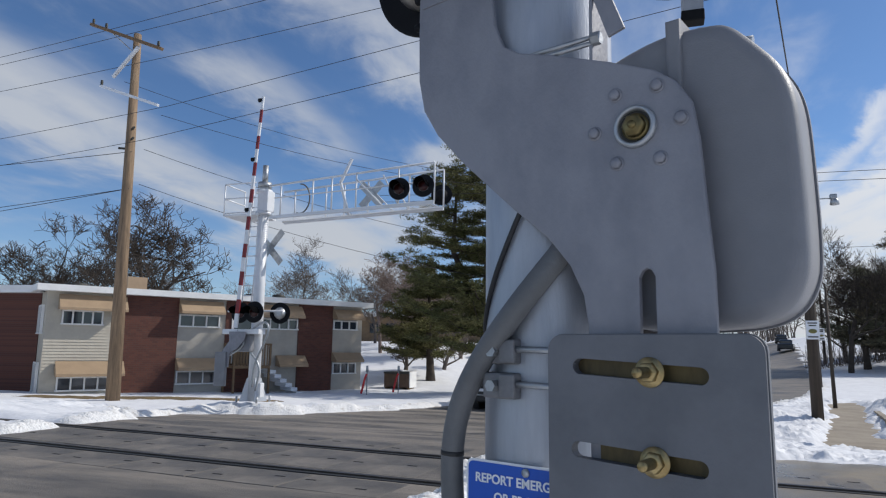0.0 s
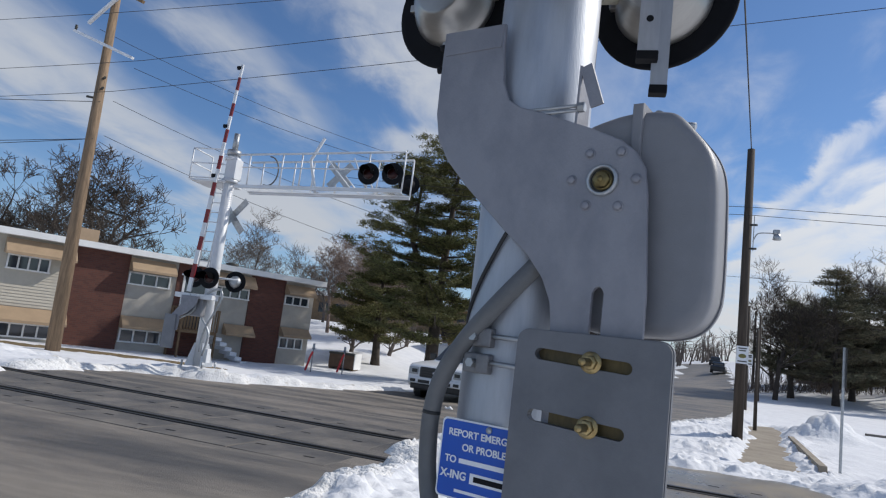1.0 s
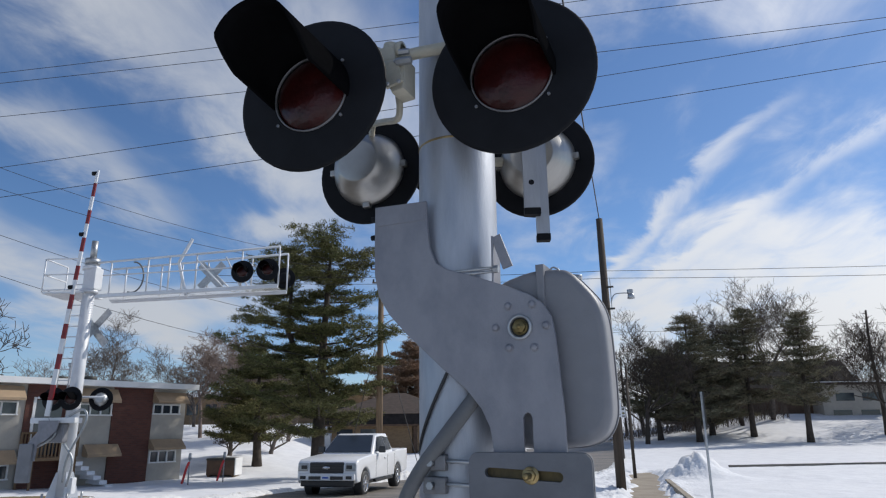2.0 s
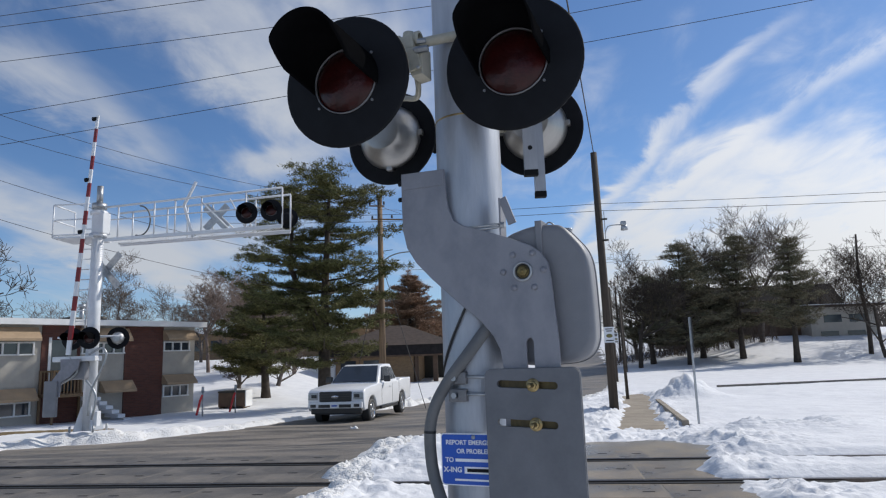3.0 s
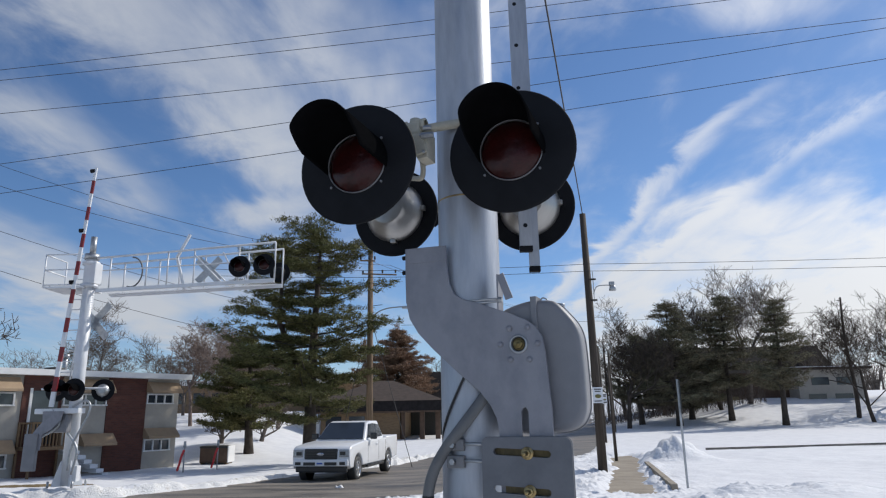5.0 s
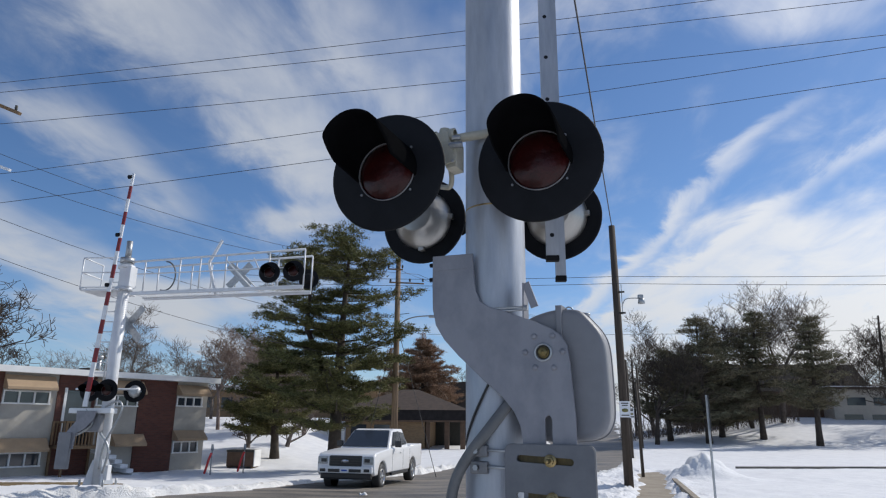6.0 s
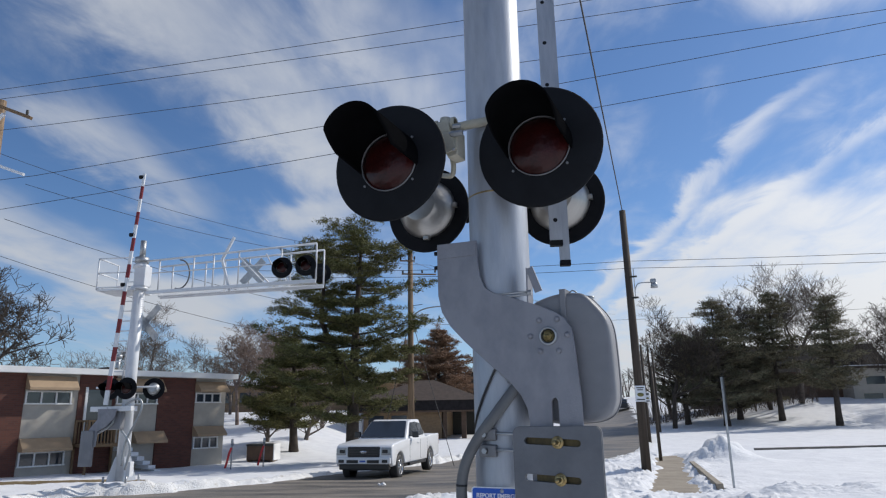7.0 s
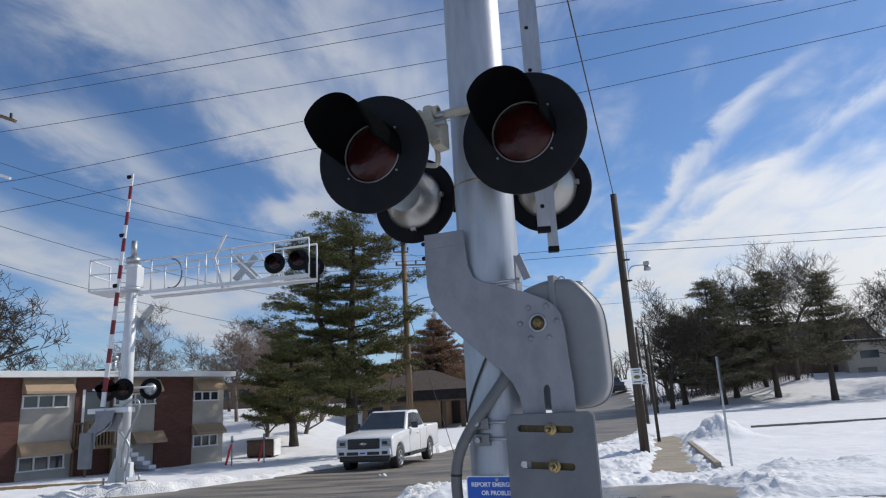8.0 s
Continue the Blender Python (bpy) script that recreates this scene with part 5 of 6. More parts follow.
# ---- trees ----
def needle_tree(name, label, x, y, h, spread, lowest, seed, material, trunk_r, density=1.0, lean=(0, 0), droop=0.15, category="pine tree", size=0.34, profile=None, two=False, step=0.42, whorl=0, bias=0.0):
    rng = random.Random(seed)
    zb = ground_z(x, y)
    t = thing(name, label, category, Matrix.Translation((x, y, zb)))
    bm = B()
    stem = lambda s: Vector((lean[0] * s * s + 0.12 * math.sin(3 * s + seed), lean[1] * s * s, h * s))
    tube(bm, [stem(i / 10) - Vector((0, 0, 0.25 if i == 0 else 0)) for i in range(11)], [trunk_r * (1.25 if i == 0 else 1 - 0.088 * i) for i in range(11)], 10)
    second = lambda s: stem(s) + Vector((-1.9 * min(1.0, max(0.0, (s - 0.28) / 0.35)), 0.4, -0.3))
    if two:
        tube(bm, [second(0.28 + 0.69 * i / 8) for i in range(9)], [trunk_r * 0.6 * (1 - 0.1 * i) for i in range(9)], 8)
    limbs, tips = B(), []
    levels = int(h * (1 - lowest) / step)
    for i in range(levels):
        s = lowest + (1 - lowest) * (i + rng.random() * 0.35) / levels
        if s > 0.985:
            continue
        for k in range(rng.randint(4, 6) + whorl):
            a = rng.uniform(0, 6.283)
            u = (s - lowest) / (1 - lowest)
            reach = (profile(u) if profile else (1 - u) ** 0.75 + 0.06) * spread * rng.uniform(0.28, 1.15) * (1 - bias * math.cos(a))
            p0 = stem(s)
            if two and s > 0.5 and rng.random() < 0.42:
                p0 = second(min(0.97, s))
                reach *= 0.85
            d = Vector((math.cos(a), math.sin(a), 0))
            bend = rng.uniform(-droop, droop * 0.6)
            pts = [p0 + d * reach * v + Vector((0, 0, reach * (bend * v + 0.22 * v * v * rng.uniform(0.3, 1.2)))) for v in (0, 0.35, 0.7, 1.0)]
            tube(limbs, pts, [max(0.012, trunk_r * 0.28 * (1 - s) + 0.012) * (1 - 0.28 * j) for j in range(4)], 4, False)
            n = max(3, int(reach / 0.20 * density))
            for j in range(n):
                v = 0.25 + 0.8 * (j + rng.random()) / n
                seg = min(2, int(v * 3))
                c = pts[seg].lerp(pts[seg + 1], min(1, v * 3 - seg))
                side = Vector((-d.y, d.x, 0)) * rng.uniform(-0.8, 0.8) * reach * 0.5 * min(1, v)
                tips.append((c + side + Vector((0, 0, rng.uniform(-0.04, 0.10))), d, rng))
    for j in range(int(6 * density)):
        tips.append((stem(0.93 + 0.012 * j), Vector((0, 0, 1)), rng))
    part("trunk", bm, BARK, t)
    tagged(part("branchwork", limbs, BARK, t), kind="stuff")
    verts, faces = [], []
    for c, d, r in tips:
        for q in range(int(13 * density) + 5):
            v = (d * r.uniform(0.0, 0.9) + Vector((r.gauss(0, 0.8), r.gauss(0, 0.8), r.gauss(0.3, 0.45)))).normalized()
            ln = size * r.uniform(0.5, 1.2)
            w = v.orthogonal().normalized()
            w = (Matrix.Rotation(r.uniform(0, 6.28), 3, v) @ w) * size * 0.10
            o = c + v * ln * 0.1 + Vector((r.gauss(0, 1), r.gauss(0, 1), r.gauss(0, 0.45))) * size * 0.55
            m = len(verts)
            verts += [tuple(o - w), tuple(o + w), tuple(o + v * ln)]
            faces.append((m, m + 1, m + 2))
    me = bpy.data.meshes.new("crown")
    me.from_pydata(verts, [], faces)
    me.materials.append(material)
    ob = new("crown", me)
    ob.parent = t
    tagged(ob, kind="stuff")
    return t


def bare_tree(name, label, x, y, h, seed, material=BARK, spread=0.55, trunk_r=0.22, depth=5, z=None, fine=0.011):
    rng = random.Random(seed)
    zb = ground_z(x, y) if z is None else z
    t = thing(name, label, "tree", Matrix.Translation((x, y, zb)))
    trunk, twigs = B(), B()

    def grow(p, d, ln, r, lvl):
        n = 3
        pts, rs = [p], [r]
        for i in range(n):
            d = (d + Vector((rng.gauss(0, 0.13), rng.gauss(0, 0.13), rng.gauss(0.05, 0.06)))).normalized()
            p = p + d * ln / n
            pts.append(p)
            rs.append(max(fine, r * (1 - 0.36 * (i + 1) / n)))
        tube(trunk if lvl < 2 else twigs, pts, rs, 8 if lvl < 1 else (5 if lvl < 3 else 3), False)
        if lvl >= depth:
            return
        for k in range(rng.randint(3, 4) if lvl else 5):
            s = rng.uniform(0.45, 1.0)
            q = pts[min(n, int(s * n) + (1 if rng.random() < 0.5 else 0))]
            side = Vector((rng.gauss(0, 1), rng.gauss(0, 1), rng.gauss(0.15, 0.5))).normalized()
            nd = (d * (1 - spread) + side * spread * 1.25 + Vector((0, 0, 0.18))).normalized()
            grow(q, nd, ln * rng.uniform(0.55, 0.8), max(fine, rs[-1] * rng.uniform(0.5, 0.75)), lvl + 1)

    grow(Vector((0, 0, -0.2)), Vector((rng.gauss(0, 0.05), 0, 1)).normalized(), h * 0.40, trunk_r, 0)
    part("trunk", trunk, material, t)
    tagged(part("twig_crown", twigs, material, t), kind="stuff")
    return t


broad = lambda u: 0.94 + 0.20 * math.sin(3.14 * u) - 0.10 * u - 0.30 * u ** 9
rounded = lambda u: 0.10 + 0.95 * (1 - u) ** 0.6 - 0.25 * max(0.0, 0.25 - u)
needle_tree("pine_tree", "tall green white pine with layered uneven branches", -7.0, 28.2, 11.3, 3.5, 0.18, 4, NEEDLES, 0.34, 2.3, (0.15, 0), 0.20, size=0.19, profile=broad, two=True, step=0.47, whorl=3, bias=0.10)
needle_tree("pine_tree", "smaller dark green pine with low spreading branches", -12.0, 34.5, 6.6, 3.1, 0.20, 9, NEEDLES, 0.26, 2.3, droop=0.06, size=0.22, profile=rounded, step=0.45, whorl=2, bias=0.15)
needle_tree("conifer", "rust-brown conifer behind the brick house", -6.8, 64, 10.2, 3.3, 0.06, 12, BROWN_NEEDLES, 0.3, 2.0, droop=0.05, step=0.34, whorl=4, size=0.25, profile=lambda u: 0.35 + 0.75 * math.sin(3.14 * min(1.0, 0.25 + 0.72 * u)) ** 0.8 - 0.3 * u ** 4, category="conifer")
needle_tree("conifer", "rust-brown conifer behind the brick house", -10.2, 66, 9.0, 2.6, 0.06, 14, BROWN_NEEDLES, 0.3, 1.6, size=0.32, category="conifer")
for x, y, h, sp, lo, sd in ((16.6, 50, 9.8, 3.2, 0.20, 21), (14.6, 53, 7.4, 2.8, 0.2, 22), (21.6, 52, 10.2, 3.3, 0.25, 23), (24.2, 48.5, 9.6, 2.6, 0.28, 24), (19.0, 54, 8.0, 3.2, 0.12, 25)):
    needle_tree("pine_tree", "dark evergreen pine on the snowy lawn", x, y, h, sp, lo, sd, DARK_NEEDLES, 0.24, 1.25, size=0.27, profile=rounded, step=0.42, whorl=2, category="pine tree")
for x, y, h, sd, r in ((12.8, 50, 9.6, 31, 0.2), (25.6, 58, 14.0, 32, 0.25), (22.6, 57, 12.5, 33, 0.2), (31.5, 50, 10.5, 34, 0.16), (36.5, 54, 10, 36, 0.2), (39.5, 58, 11, 37, 0.2), (15.0, 60, 10, 38, 0.2), (33, 62, 10.5, 39, 0.2), (43, 60, 11, 40, 0.2), (18.5, 60, 10.5, 42, 0.2)):
    bare_tree("bare_tree", "leafless winter tree on the snowy lawn", x, y, h, sd, BARK if sd != 32 else PALE_BARK, trunk_r=r, fine=0.012, depth=6 if sd in (31, 32, 33, 34, 38, 42) else 5)
for x, y, h, sd in ((-43.0, 38, 13.8, 51), (-33.2, 38, 13.2, 53), (-52, 42, 12.5, 54), (-38.6, 43, 10.5, 55)):
    bare_tree("bare_tree", "large leafless tree behind the apartment building", x, y, h, sd, BARK, 0.62, 0.34, 6, z=-0.4, fine=0.021)
for x, y, h, sd in ((-35, 60, 10.5, 61), (-30, 62, 8.5, 62), (-45, 62, 9, 63), (-40, 66, 8.5, 64), (-52, 60, 9, 65), (-22.0, 56, 9.8, 66), (-18.5, 52, 8.5, 67), (-15.5, 47, 7.5, 68), (-17.2, 45, 9.5, 73), (-20.5, 47, 8.0, 74), (-13.6, 46, 7.0, 75), (-24.5, 55, 7.5, 69), (-3.2, 70, 9.0, 70), (-13, 40, 4.0, 71), (-14.5, 37, 3.2, 72)):
    bare_tree("bare_tree", "pale leafless tree in the distance", x, y, h, sd, WARM_TWIG if sd in (66, 67, 68, 73, 74, 75) else PALE_BARK, 0.6, 0.16, 6 if sd in (66, 73, 74, 75, 61) else 5, fine=0.013)


def snag(x, y, h):
    """A tall thin trunk, nearly bare, with short broken limbs."""
    rng = random.Random(44)
    t = thing("dead_tree", "tall thin dead tree trunk with short broken limbs", "tree", Matrix.Translation((x, y, ground_z(x, y))))
    bm = B()
    tube(bm, [(0.10 * math.sin(0.7 * i), 0, -0.2 + (h + 0.2) * i / 10) for i in range(11)], [0.19 - 0.012 * i for i in range(11)], 9)
    part("trunk", bm, BARK, t)
    bm = B()
    for k in range(34):
        z, a, ln = h * rng.uniform(0.35, 0.98), rng.uniform(0, 6.28), rng.uniform(0.3, 1.1)
        d = Vector((math.cos(a), math.sin(a), rng.uniform(-0.1, 0.5)))
        q = Vector((0.10 * math.sin(0.7 * z / h * 10), 0, z))
        tube(bm, [q, q + d * ln * 0.5, q + d * ln + Vector((0, 0, 0.1))], [0.035, 0.024, 0.012], 4, False)
    tagged(part("limbs", bm, BARK, t), kind="stuff")


snag(31.2, 51.5, 9.8)


def far_woods():
    rng = random.Random(5)
    bm = B()
    for i in range(260):
        a = rng.uniform(-75, 80)
        d = rng.uniform(120, 260)
        x, y = d * math.sin(radians(a)), d * math.cos(radians(a))
        if abs(x - 0.23 * y) < 9:
            continue
        z, h = ground_z(x, y) - 0.5, rng.uniform(5, 9)
        for k in range(9):
            p = Vector((x + rng.gauss(0, 1.2), y + rng.gauss(0, 1.2), z))
            q = p + Vector((rng.gauss(0, 1.0), rng.gauss(0, 1.0), h * rng.uniform(0.6, 1)))
            tube(bm, [p, p.lerp(q, 0.5), q], [0.2, 0.12, 0.03], 4, False)
            for j in range(5):
                s = p.lerp(q, rng.uniform(0.4, 1))
                tube(bm, [s, s + Vector((rng.gauss(0, 1.2), rng.gauss(0, 1.2), rng.uniform(0.3, 1.6)))], [0.07, 0.03], 3, False)
    tagged(part("far_woods", bm, PALE_BARK), "distant leafless woods along the horizon", "woods", kind="stuff")


far_woods()


# ---- apartment building ----
def apartment():
    m = Matrix.Translation((-21.25, 17.0, 0)) @ Matrix.Rotation(math.atan2(11.3, 7.7), 4, "Z")
    t = thing("apartment_building", "two-storey apartment building of red-brown brick and cream siding with tan awnings", "building", m)
    ZB, ZT, W, D = -0.8, 3.62, 13.85, 26.0

    def wall(name, mat_, x0, x1, z0, z1, y0, y1, label=""):
        bm = B()
        box(bm, ((x0 + x1) / 2, (y0 + y1) / 2, (z0 + z1) / 2), (x1 - x0, y1 - y0, z1 - z0))
        return part(name, bm, mat_, t, label)

    def window(x0, x1, z0, z1, y, panes, end=False):
        """A framed window standing in its opening; end: in the end wall."""
        turn = Matrix.Rotation(radians(-90), 4, "Z") if end else Matrix()
        bm = B()
        w, h, f = x1 - x0, z1 - z0, 0.055
        box(bm, ((x0 + x1) / 2, y - 0.02, z1 - f / 2), (w, 0.1, f))
        box(bm, ((x0 + x1) / 2, y - 0.02, z0 + f / 2), (w + 0.06, 0.14, f))
        for k in range(panes + 1):
            box(bm, (x0 + f / 2 + (w - f) * k / panes, y - 0.022, (z0 + z1) / 2), (f, 0.1, h - 2 * f))
        bm.transform(turn)
        win = part("window_frame", bm, FASCIA, t, "white window frame")
        for k in range(panes):
            bm = B()
            a, b = x0 + f + (w - f) * k / panes, x0 + (w - f) * (k + 1) / panes
            box(bm, ((a + b) / 2, y + 0.012, (z0 + z1) / 2), (b - a, 0.012, h - 2 * f))
            bm.transform(turn)
            part("pane", bm, GLASS_DARK, win, "dark window pane")

    def awning(x0, x1, z0, z1):
        bm = B()
        prof = [(-0.012, z1), (-0.10, z1), (-0.52, z0 + 0.10), (-0.52, z0), (-0.50, z0), (-0.012, z0 + 0.04)]
        a = [bm.verts.new((x0, y, z)) for y, z in prof]
        b = [bm.verts.new((x1, y, z)) for y, z in prof]
        n = len(prof)
        bm.faces.new(a), bm.faces.new(b[::-1])
        for k in range(n):
            bm.faces.new((a[k], b[k], b[(k + 1) % n], a[(k + 1) % n]))
        bmesh.ops.recalc_face_normals(bm, faces=bm.faces[:])
        part("awning", bm, AWNING, t, "tan fabric window awning")

    wall("core", STUCCO, 0.3, W - 0.02, ZB, ZT, 0.16, D)
    # brick panels stand a little proud of the siding bays
    for x0, x1 in ((2.62, 4.95), (6.95, 8.45), (10.36, 12.15)):
        wall("brick_panel", MORTAR, x0, x1, ZB, ZT, 0.0, 0.16, "red-brown brick panel")
    bays = ((0.18, 2.62, SIDING), (4.95, 10.36, STUCCO), (12.15, 13.8, STUCCO))
    openings = {0: ((0.7, 2.12, 2.36, 2.92, 4), (0.72, 2.6, -0.12, 0.42, 4)), 1: ((4.98, 6.68, 2.40, 2.93, 3), (5.0, 6.66, 0.04, 0.60, 3), (8.5, 10.32, 2.40, 2.90, 4)), 2: ((12.17, 13.5, 2.47, 2.93, 3), (12.2, 13.48, 0.38, 0.92, 3))}
    for i, (x0, x1, mm) in enumerate(bays):
        wall("bay_wall", mm, x0, x1, ZB, ZT, 0.06, 0.16)
        for a, b, z0, z1, n in openings[i]:
            window(a, b, z0, z1, 0.035, n)
        if mm is not SIDING:
            continue
        # lapped boards
        bm = B()
        zs = np.arange(ZB + 0.1, ZT - 0.05, 0.115)
        holes = [(a - 0.02, b + 0.02, z0 - 0.02, z1 + 0.02) for a, b, z0, z1, n in openings[i]]
        for z in zs:
            cuts = sorted((a, b) for a, b, z0, z1 in holes if z0 < z + 0.1 and z1 > z)
            at = x0
            for a, b in cuts + [(x1, x1)]:
                if a - at > 0.05:
                    vs = [bm.verts.new(p) for p in ((at, 0.058, z + 0.112), (a, 0.058, z + 0.112), (a, 0.036, z), (at, 0.036, z), (at, 0.058, z), (a, 0.058, z))]
                    bm.faces.new((vs[3], vs[2], vs[1], vs[0]))
                    bm.faces.new((vs[4], vs[5], vs[2], vs[3]))
                at = max(at, b)
        tagged(part("lapped_siding", bm, mm, t), kind="stuff")
    for a in ((0.55, 2.9, 2.9, 3.5), (0.62, 2.96, 0.44, 1.0), (4.94, 6.75, 2.95, 3.5), (4.94, 6.75, 0.62, 1.12), (8.4, 10.45, 2.93, 3.5), (9.3, 10.7, 0.75, 1.25), (12.12, 13.65, 2.96, 3.45), (12.12, 13.65, 0.95, 1.4)):
        awning(*a)
    wall("side_window_wall", SIDING, 0.18, 0.3, ZB, ZT, 0.16, 1.5)
    for z0, z1 in ((2.0, 3.1), (-0.2, 0.95)):
        window(-1.32, -0.42, z0, z1, 0.14, 1, True)
    # an angled brick wing runs on from the corner
    turn = Matrix.Rotation(radians(135.8), 4, "Z")
    u, back = turn @ Vector((1, 0, 0)), turn @ Vector((0, -1, 0))
    at = Vector((0.16, 1.5, 0)) + u * 8.0 + back * 4.0

    def wing(name, mm, length, depth, z0, z1, label="", shift=0.0):
        bm = B()
        box(bm, at - back * shift + Vector((0, 0, (z0 + z1) / 2)), (length, depth, z1 - z0), turn)
        return part(name, bm, mm, t, label)

    wing("wing_wall", MORTAR, 16.0, 8.0, ZB, ZT - 0.004, "shaded brick wing wall")
    wing("wing_fascia", FASCIA, 16.4, 8.8, ZT - 0.03, ZT + 0.215, "white painted roof fascia")
    wing("wing_snow", SNOW, 16.2, 8.6, ZT + 0.215, ZT + 0.26)
    # entrance recess, door and stairs
    wall("door", GLASS_DARK, 7.3, 8.3, 0.9, 3.0, -0.035, -0.004, "dark glazed entrance door")
    wall("door_surround", FASCIA, 7.2, 7.3, 0.9, 3.1, -0.05, -0.004)
    wall("landing", TIMBER, 6.9, 8.5, 0.72, 0.84, -1.3, 0.0, "timber landing")
    for k in range(6):
        wall("step", SNOW, 8.5 + 0.26 * k, 8.8 + 0.26 * k, 0.50 - 0.19 * k, 0.64 - 0.19 * k, -1.25, -0.1, "snow-covered step")
    for y in (-1.3, -0.08):
        for z0, z1, x0, x1 in ((0.84, 1.75, 6.9, 6.98), (0.84, 1.75, 8.45, 8.53), (-0.6, 0.72, 6.9, 6.98), (-0.6, 0.72, 8.42, 8.5)):
            wall("stair_post", TIMBER, x0, x1, z0, z1, y - 0.04, y + 0.04)
        wall("handrail", TIMBER, 6.9, 8.53, 1.70, 1.77, y - 0.05, y + 0.05)
        for k in range(11):
            x = 7.05 + 0.13 * k
            wall("baluster", TIMBER, x, x + 0.045, 0.84, 1.7, y - 0.02, y + 0.02)
    # roof
    wall("roof", ROOF_GREY, 0.0, W + 0.2, ZT + 0.02, ZT + 0.12, -0.3, D + 0.2)
    wall("fascia", FASCIA, -0.22, W + 0.3, ZT - 0.02, ZT + 0.22, -0.42, -0.3, "white painted roof fascia")
    wall("fascia", FASCIA, -0.24, 0.0, ZT - 0.02, ZT + 0.22, -0.3, 1.6, "white painted roof fascia")
    wall("soffit", FASCIA, -0.2, W + 0.25, ZT - 0.02, ZT + 0.018, -0.3, 0.2)
    wall("roof_snow", SNOW, 0.02, W + 0.18, ZT + 0.12, ZT + 0.2, -0.25, D, "thin snow on the flat roof")
    for x, y, r, h in ((1.5, 2.5, 0.45, 0.35), (8.9, 2.0, 0.4, 0.3), (10.4, 2.5, 0.3, 0.4)):
        bm = B()
        lathe(bm, [(r * 0.8, ZT + 0.1), (r * 0.8, ZT + 0.12 + h * 0.6), (r, ZT + 0.12 + h * 0.6), (r, ZT + 0.15 + h), (0, ZT + 0.2 + h)], Matrix.Translation((x, y, 0)), 18)
        part("roof_vent", bm, SLOT_DARK, t, "dark roof vent")
    wall("roof_unit", AWNING, 3.4, 4.2, ZT + 0.12, ZT + 0.95, 2.4, 3.2, "tan rooftop unit")
    bm = B()
    rod(bm, (9.5, 2.4, ZT), (9.5, 2.4, ZT + 1.05), 0.1, seg=12)
    rod(bm, (9.5, 2.4, ZT + 0.95), (9.5, 2.4, ZT + 1.1), 0.16, seg=12)
    part("flue", bm, GALVANISED, t, "metal flue pipe")
    return t


APARTMENT = apartment()


# ---- houses ----
def brick_house():
    x0, x1, y0, y1 = -11.5, -1.5, 48, 58
    zb = ground_z(-6, 50) - 0.1
    t = thing("brick_house", "low tan brick house with a dark brown hipped roof and carport", "house", Matrix.Translation((0, 0, zb)))

    def blk(name, mm, a, b, c, d, e, f, label=""):
        bm = B()
        box(bm, ((a + b) / 2, (c + d) / 2, (e + f) / 2), (b - a, d - c, f - e))
        return part(name, bm, mm, t, label)

    blk("wall", TAN_BRICK, x0 + 0.5, -4.8, y0 + 0.5, y1, -0.2, 2.3, "tan brick wall")
    blk("carport_back", SLOT_DARK, -4.8, x1 - 0.4, y1 - 0.5, y1, -0.2, 2.3)
    for x in (-4.7, -3.2, x1 - 0.5):
        blk("carport_post", RUST_BROWN, x - 0.18, x + 0.18, y0 + 0.5, y0 + 0.9, -0.2, 2.3)
    blk("fascia", DARK_ROOF, x0, x1, y0, y0 + 0.1, 2.12, 3.0, "deep dark brown fascia")
    blk("fascia", DARK_ROOF, x1 - 0.1, x1, y0 + 0.1, y1, 2.12, 3.0)
    blk("gutter", RUST_BROWN, x0, x1, y0 - 0.05, y0, 2.12, 2.24)
    bm = B()
    p = [bm.verts.new(v) for v in ((x0 - 0.1, y0 - 0.1, 3.0), (x1 + 0.1, y0 - 0.1, 3.0), (x1 + 0.1, y1 + 0.1, 3.0), (x0 - 0.1, y1 + 0.1, 3.0), (x0 + 4.2, 53, 4.75), (x1 - 4.4, 53, 4.75))]
    for f in ((0, 1, 5, 4), (1, 2, 5), (2, 3, 4, 5), (3, 0, 4), (3, 2, 1, 0)):
        bm.faces.new([p[k] for k in f])
    part("roof", bm, SHINGLE, t, "brown shingled hipped roof")
    for x in (-10, -8.2):
        blk("window", GLASS_DARK, x - 0.6, x + 0.6, y0 + 0.46, y0 + 0.5, 0.9, 1.9)
    blk("garage_door", FASCIA, -13.2, -11.1, y0 + 0.6, y0 + 0.7, -0.1, 1.5, "pale side shed wall")


brick_house()


def gable_house():
    zb = ground_z(-1.5, 66)
    t = thing("gable_house", "dark steep-roofed house beyond the carport", "house", Matrix.Translation((-1.3, 68, zb)))
    bm = B()
    box(bm, (0, 0, 1.6), (5.2, 6, 3.6))
    part("wall", bm, DARK_ROOF, t)
    bm = B()
    p = [bm.verts.new(v) for v in ((-3, -3.3, 3.3), (3, -3.3, 3.3), (3, 3.3, 3.3), (-3, 3.3, 3.3), (-3, 0, 6.2), (3, 0, 6.2))]
    for f in ((0, 1, 5, 4), (2, 3, 4, 5), (1, 2, 5), (3, 0, 4), (3, 2, 1, 0)):
        bm.faces.new([p[k] for k in f])
    part("roof", bm, DARK_ROOF, t)
    bm = B()
    box(bm, (0.6, -3.03, 1.7), (1.1, 0.06, 1.2))
    part("window", bm, GLASS_DARK, t)


gable_house()


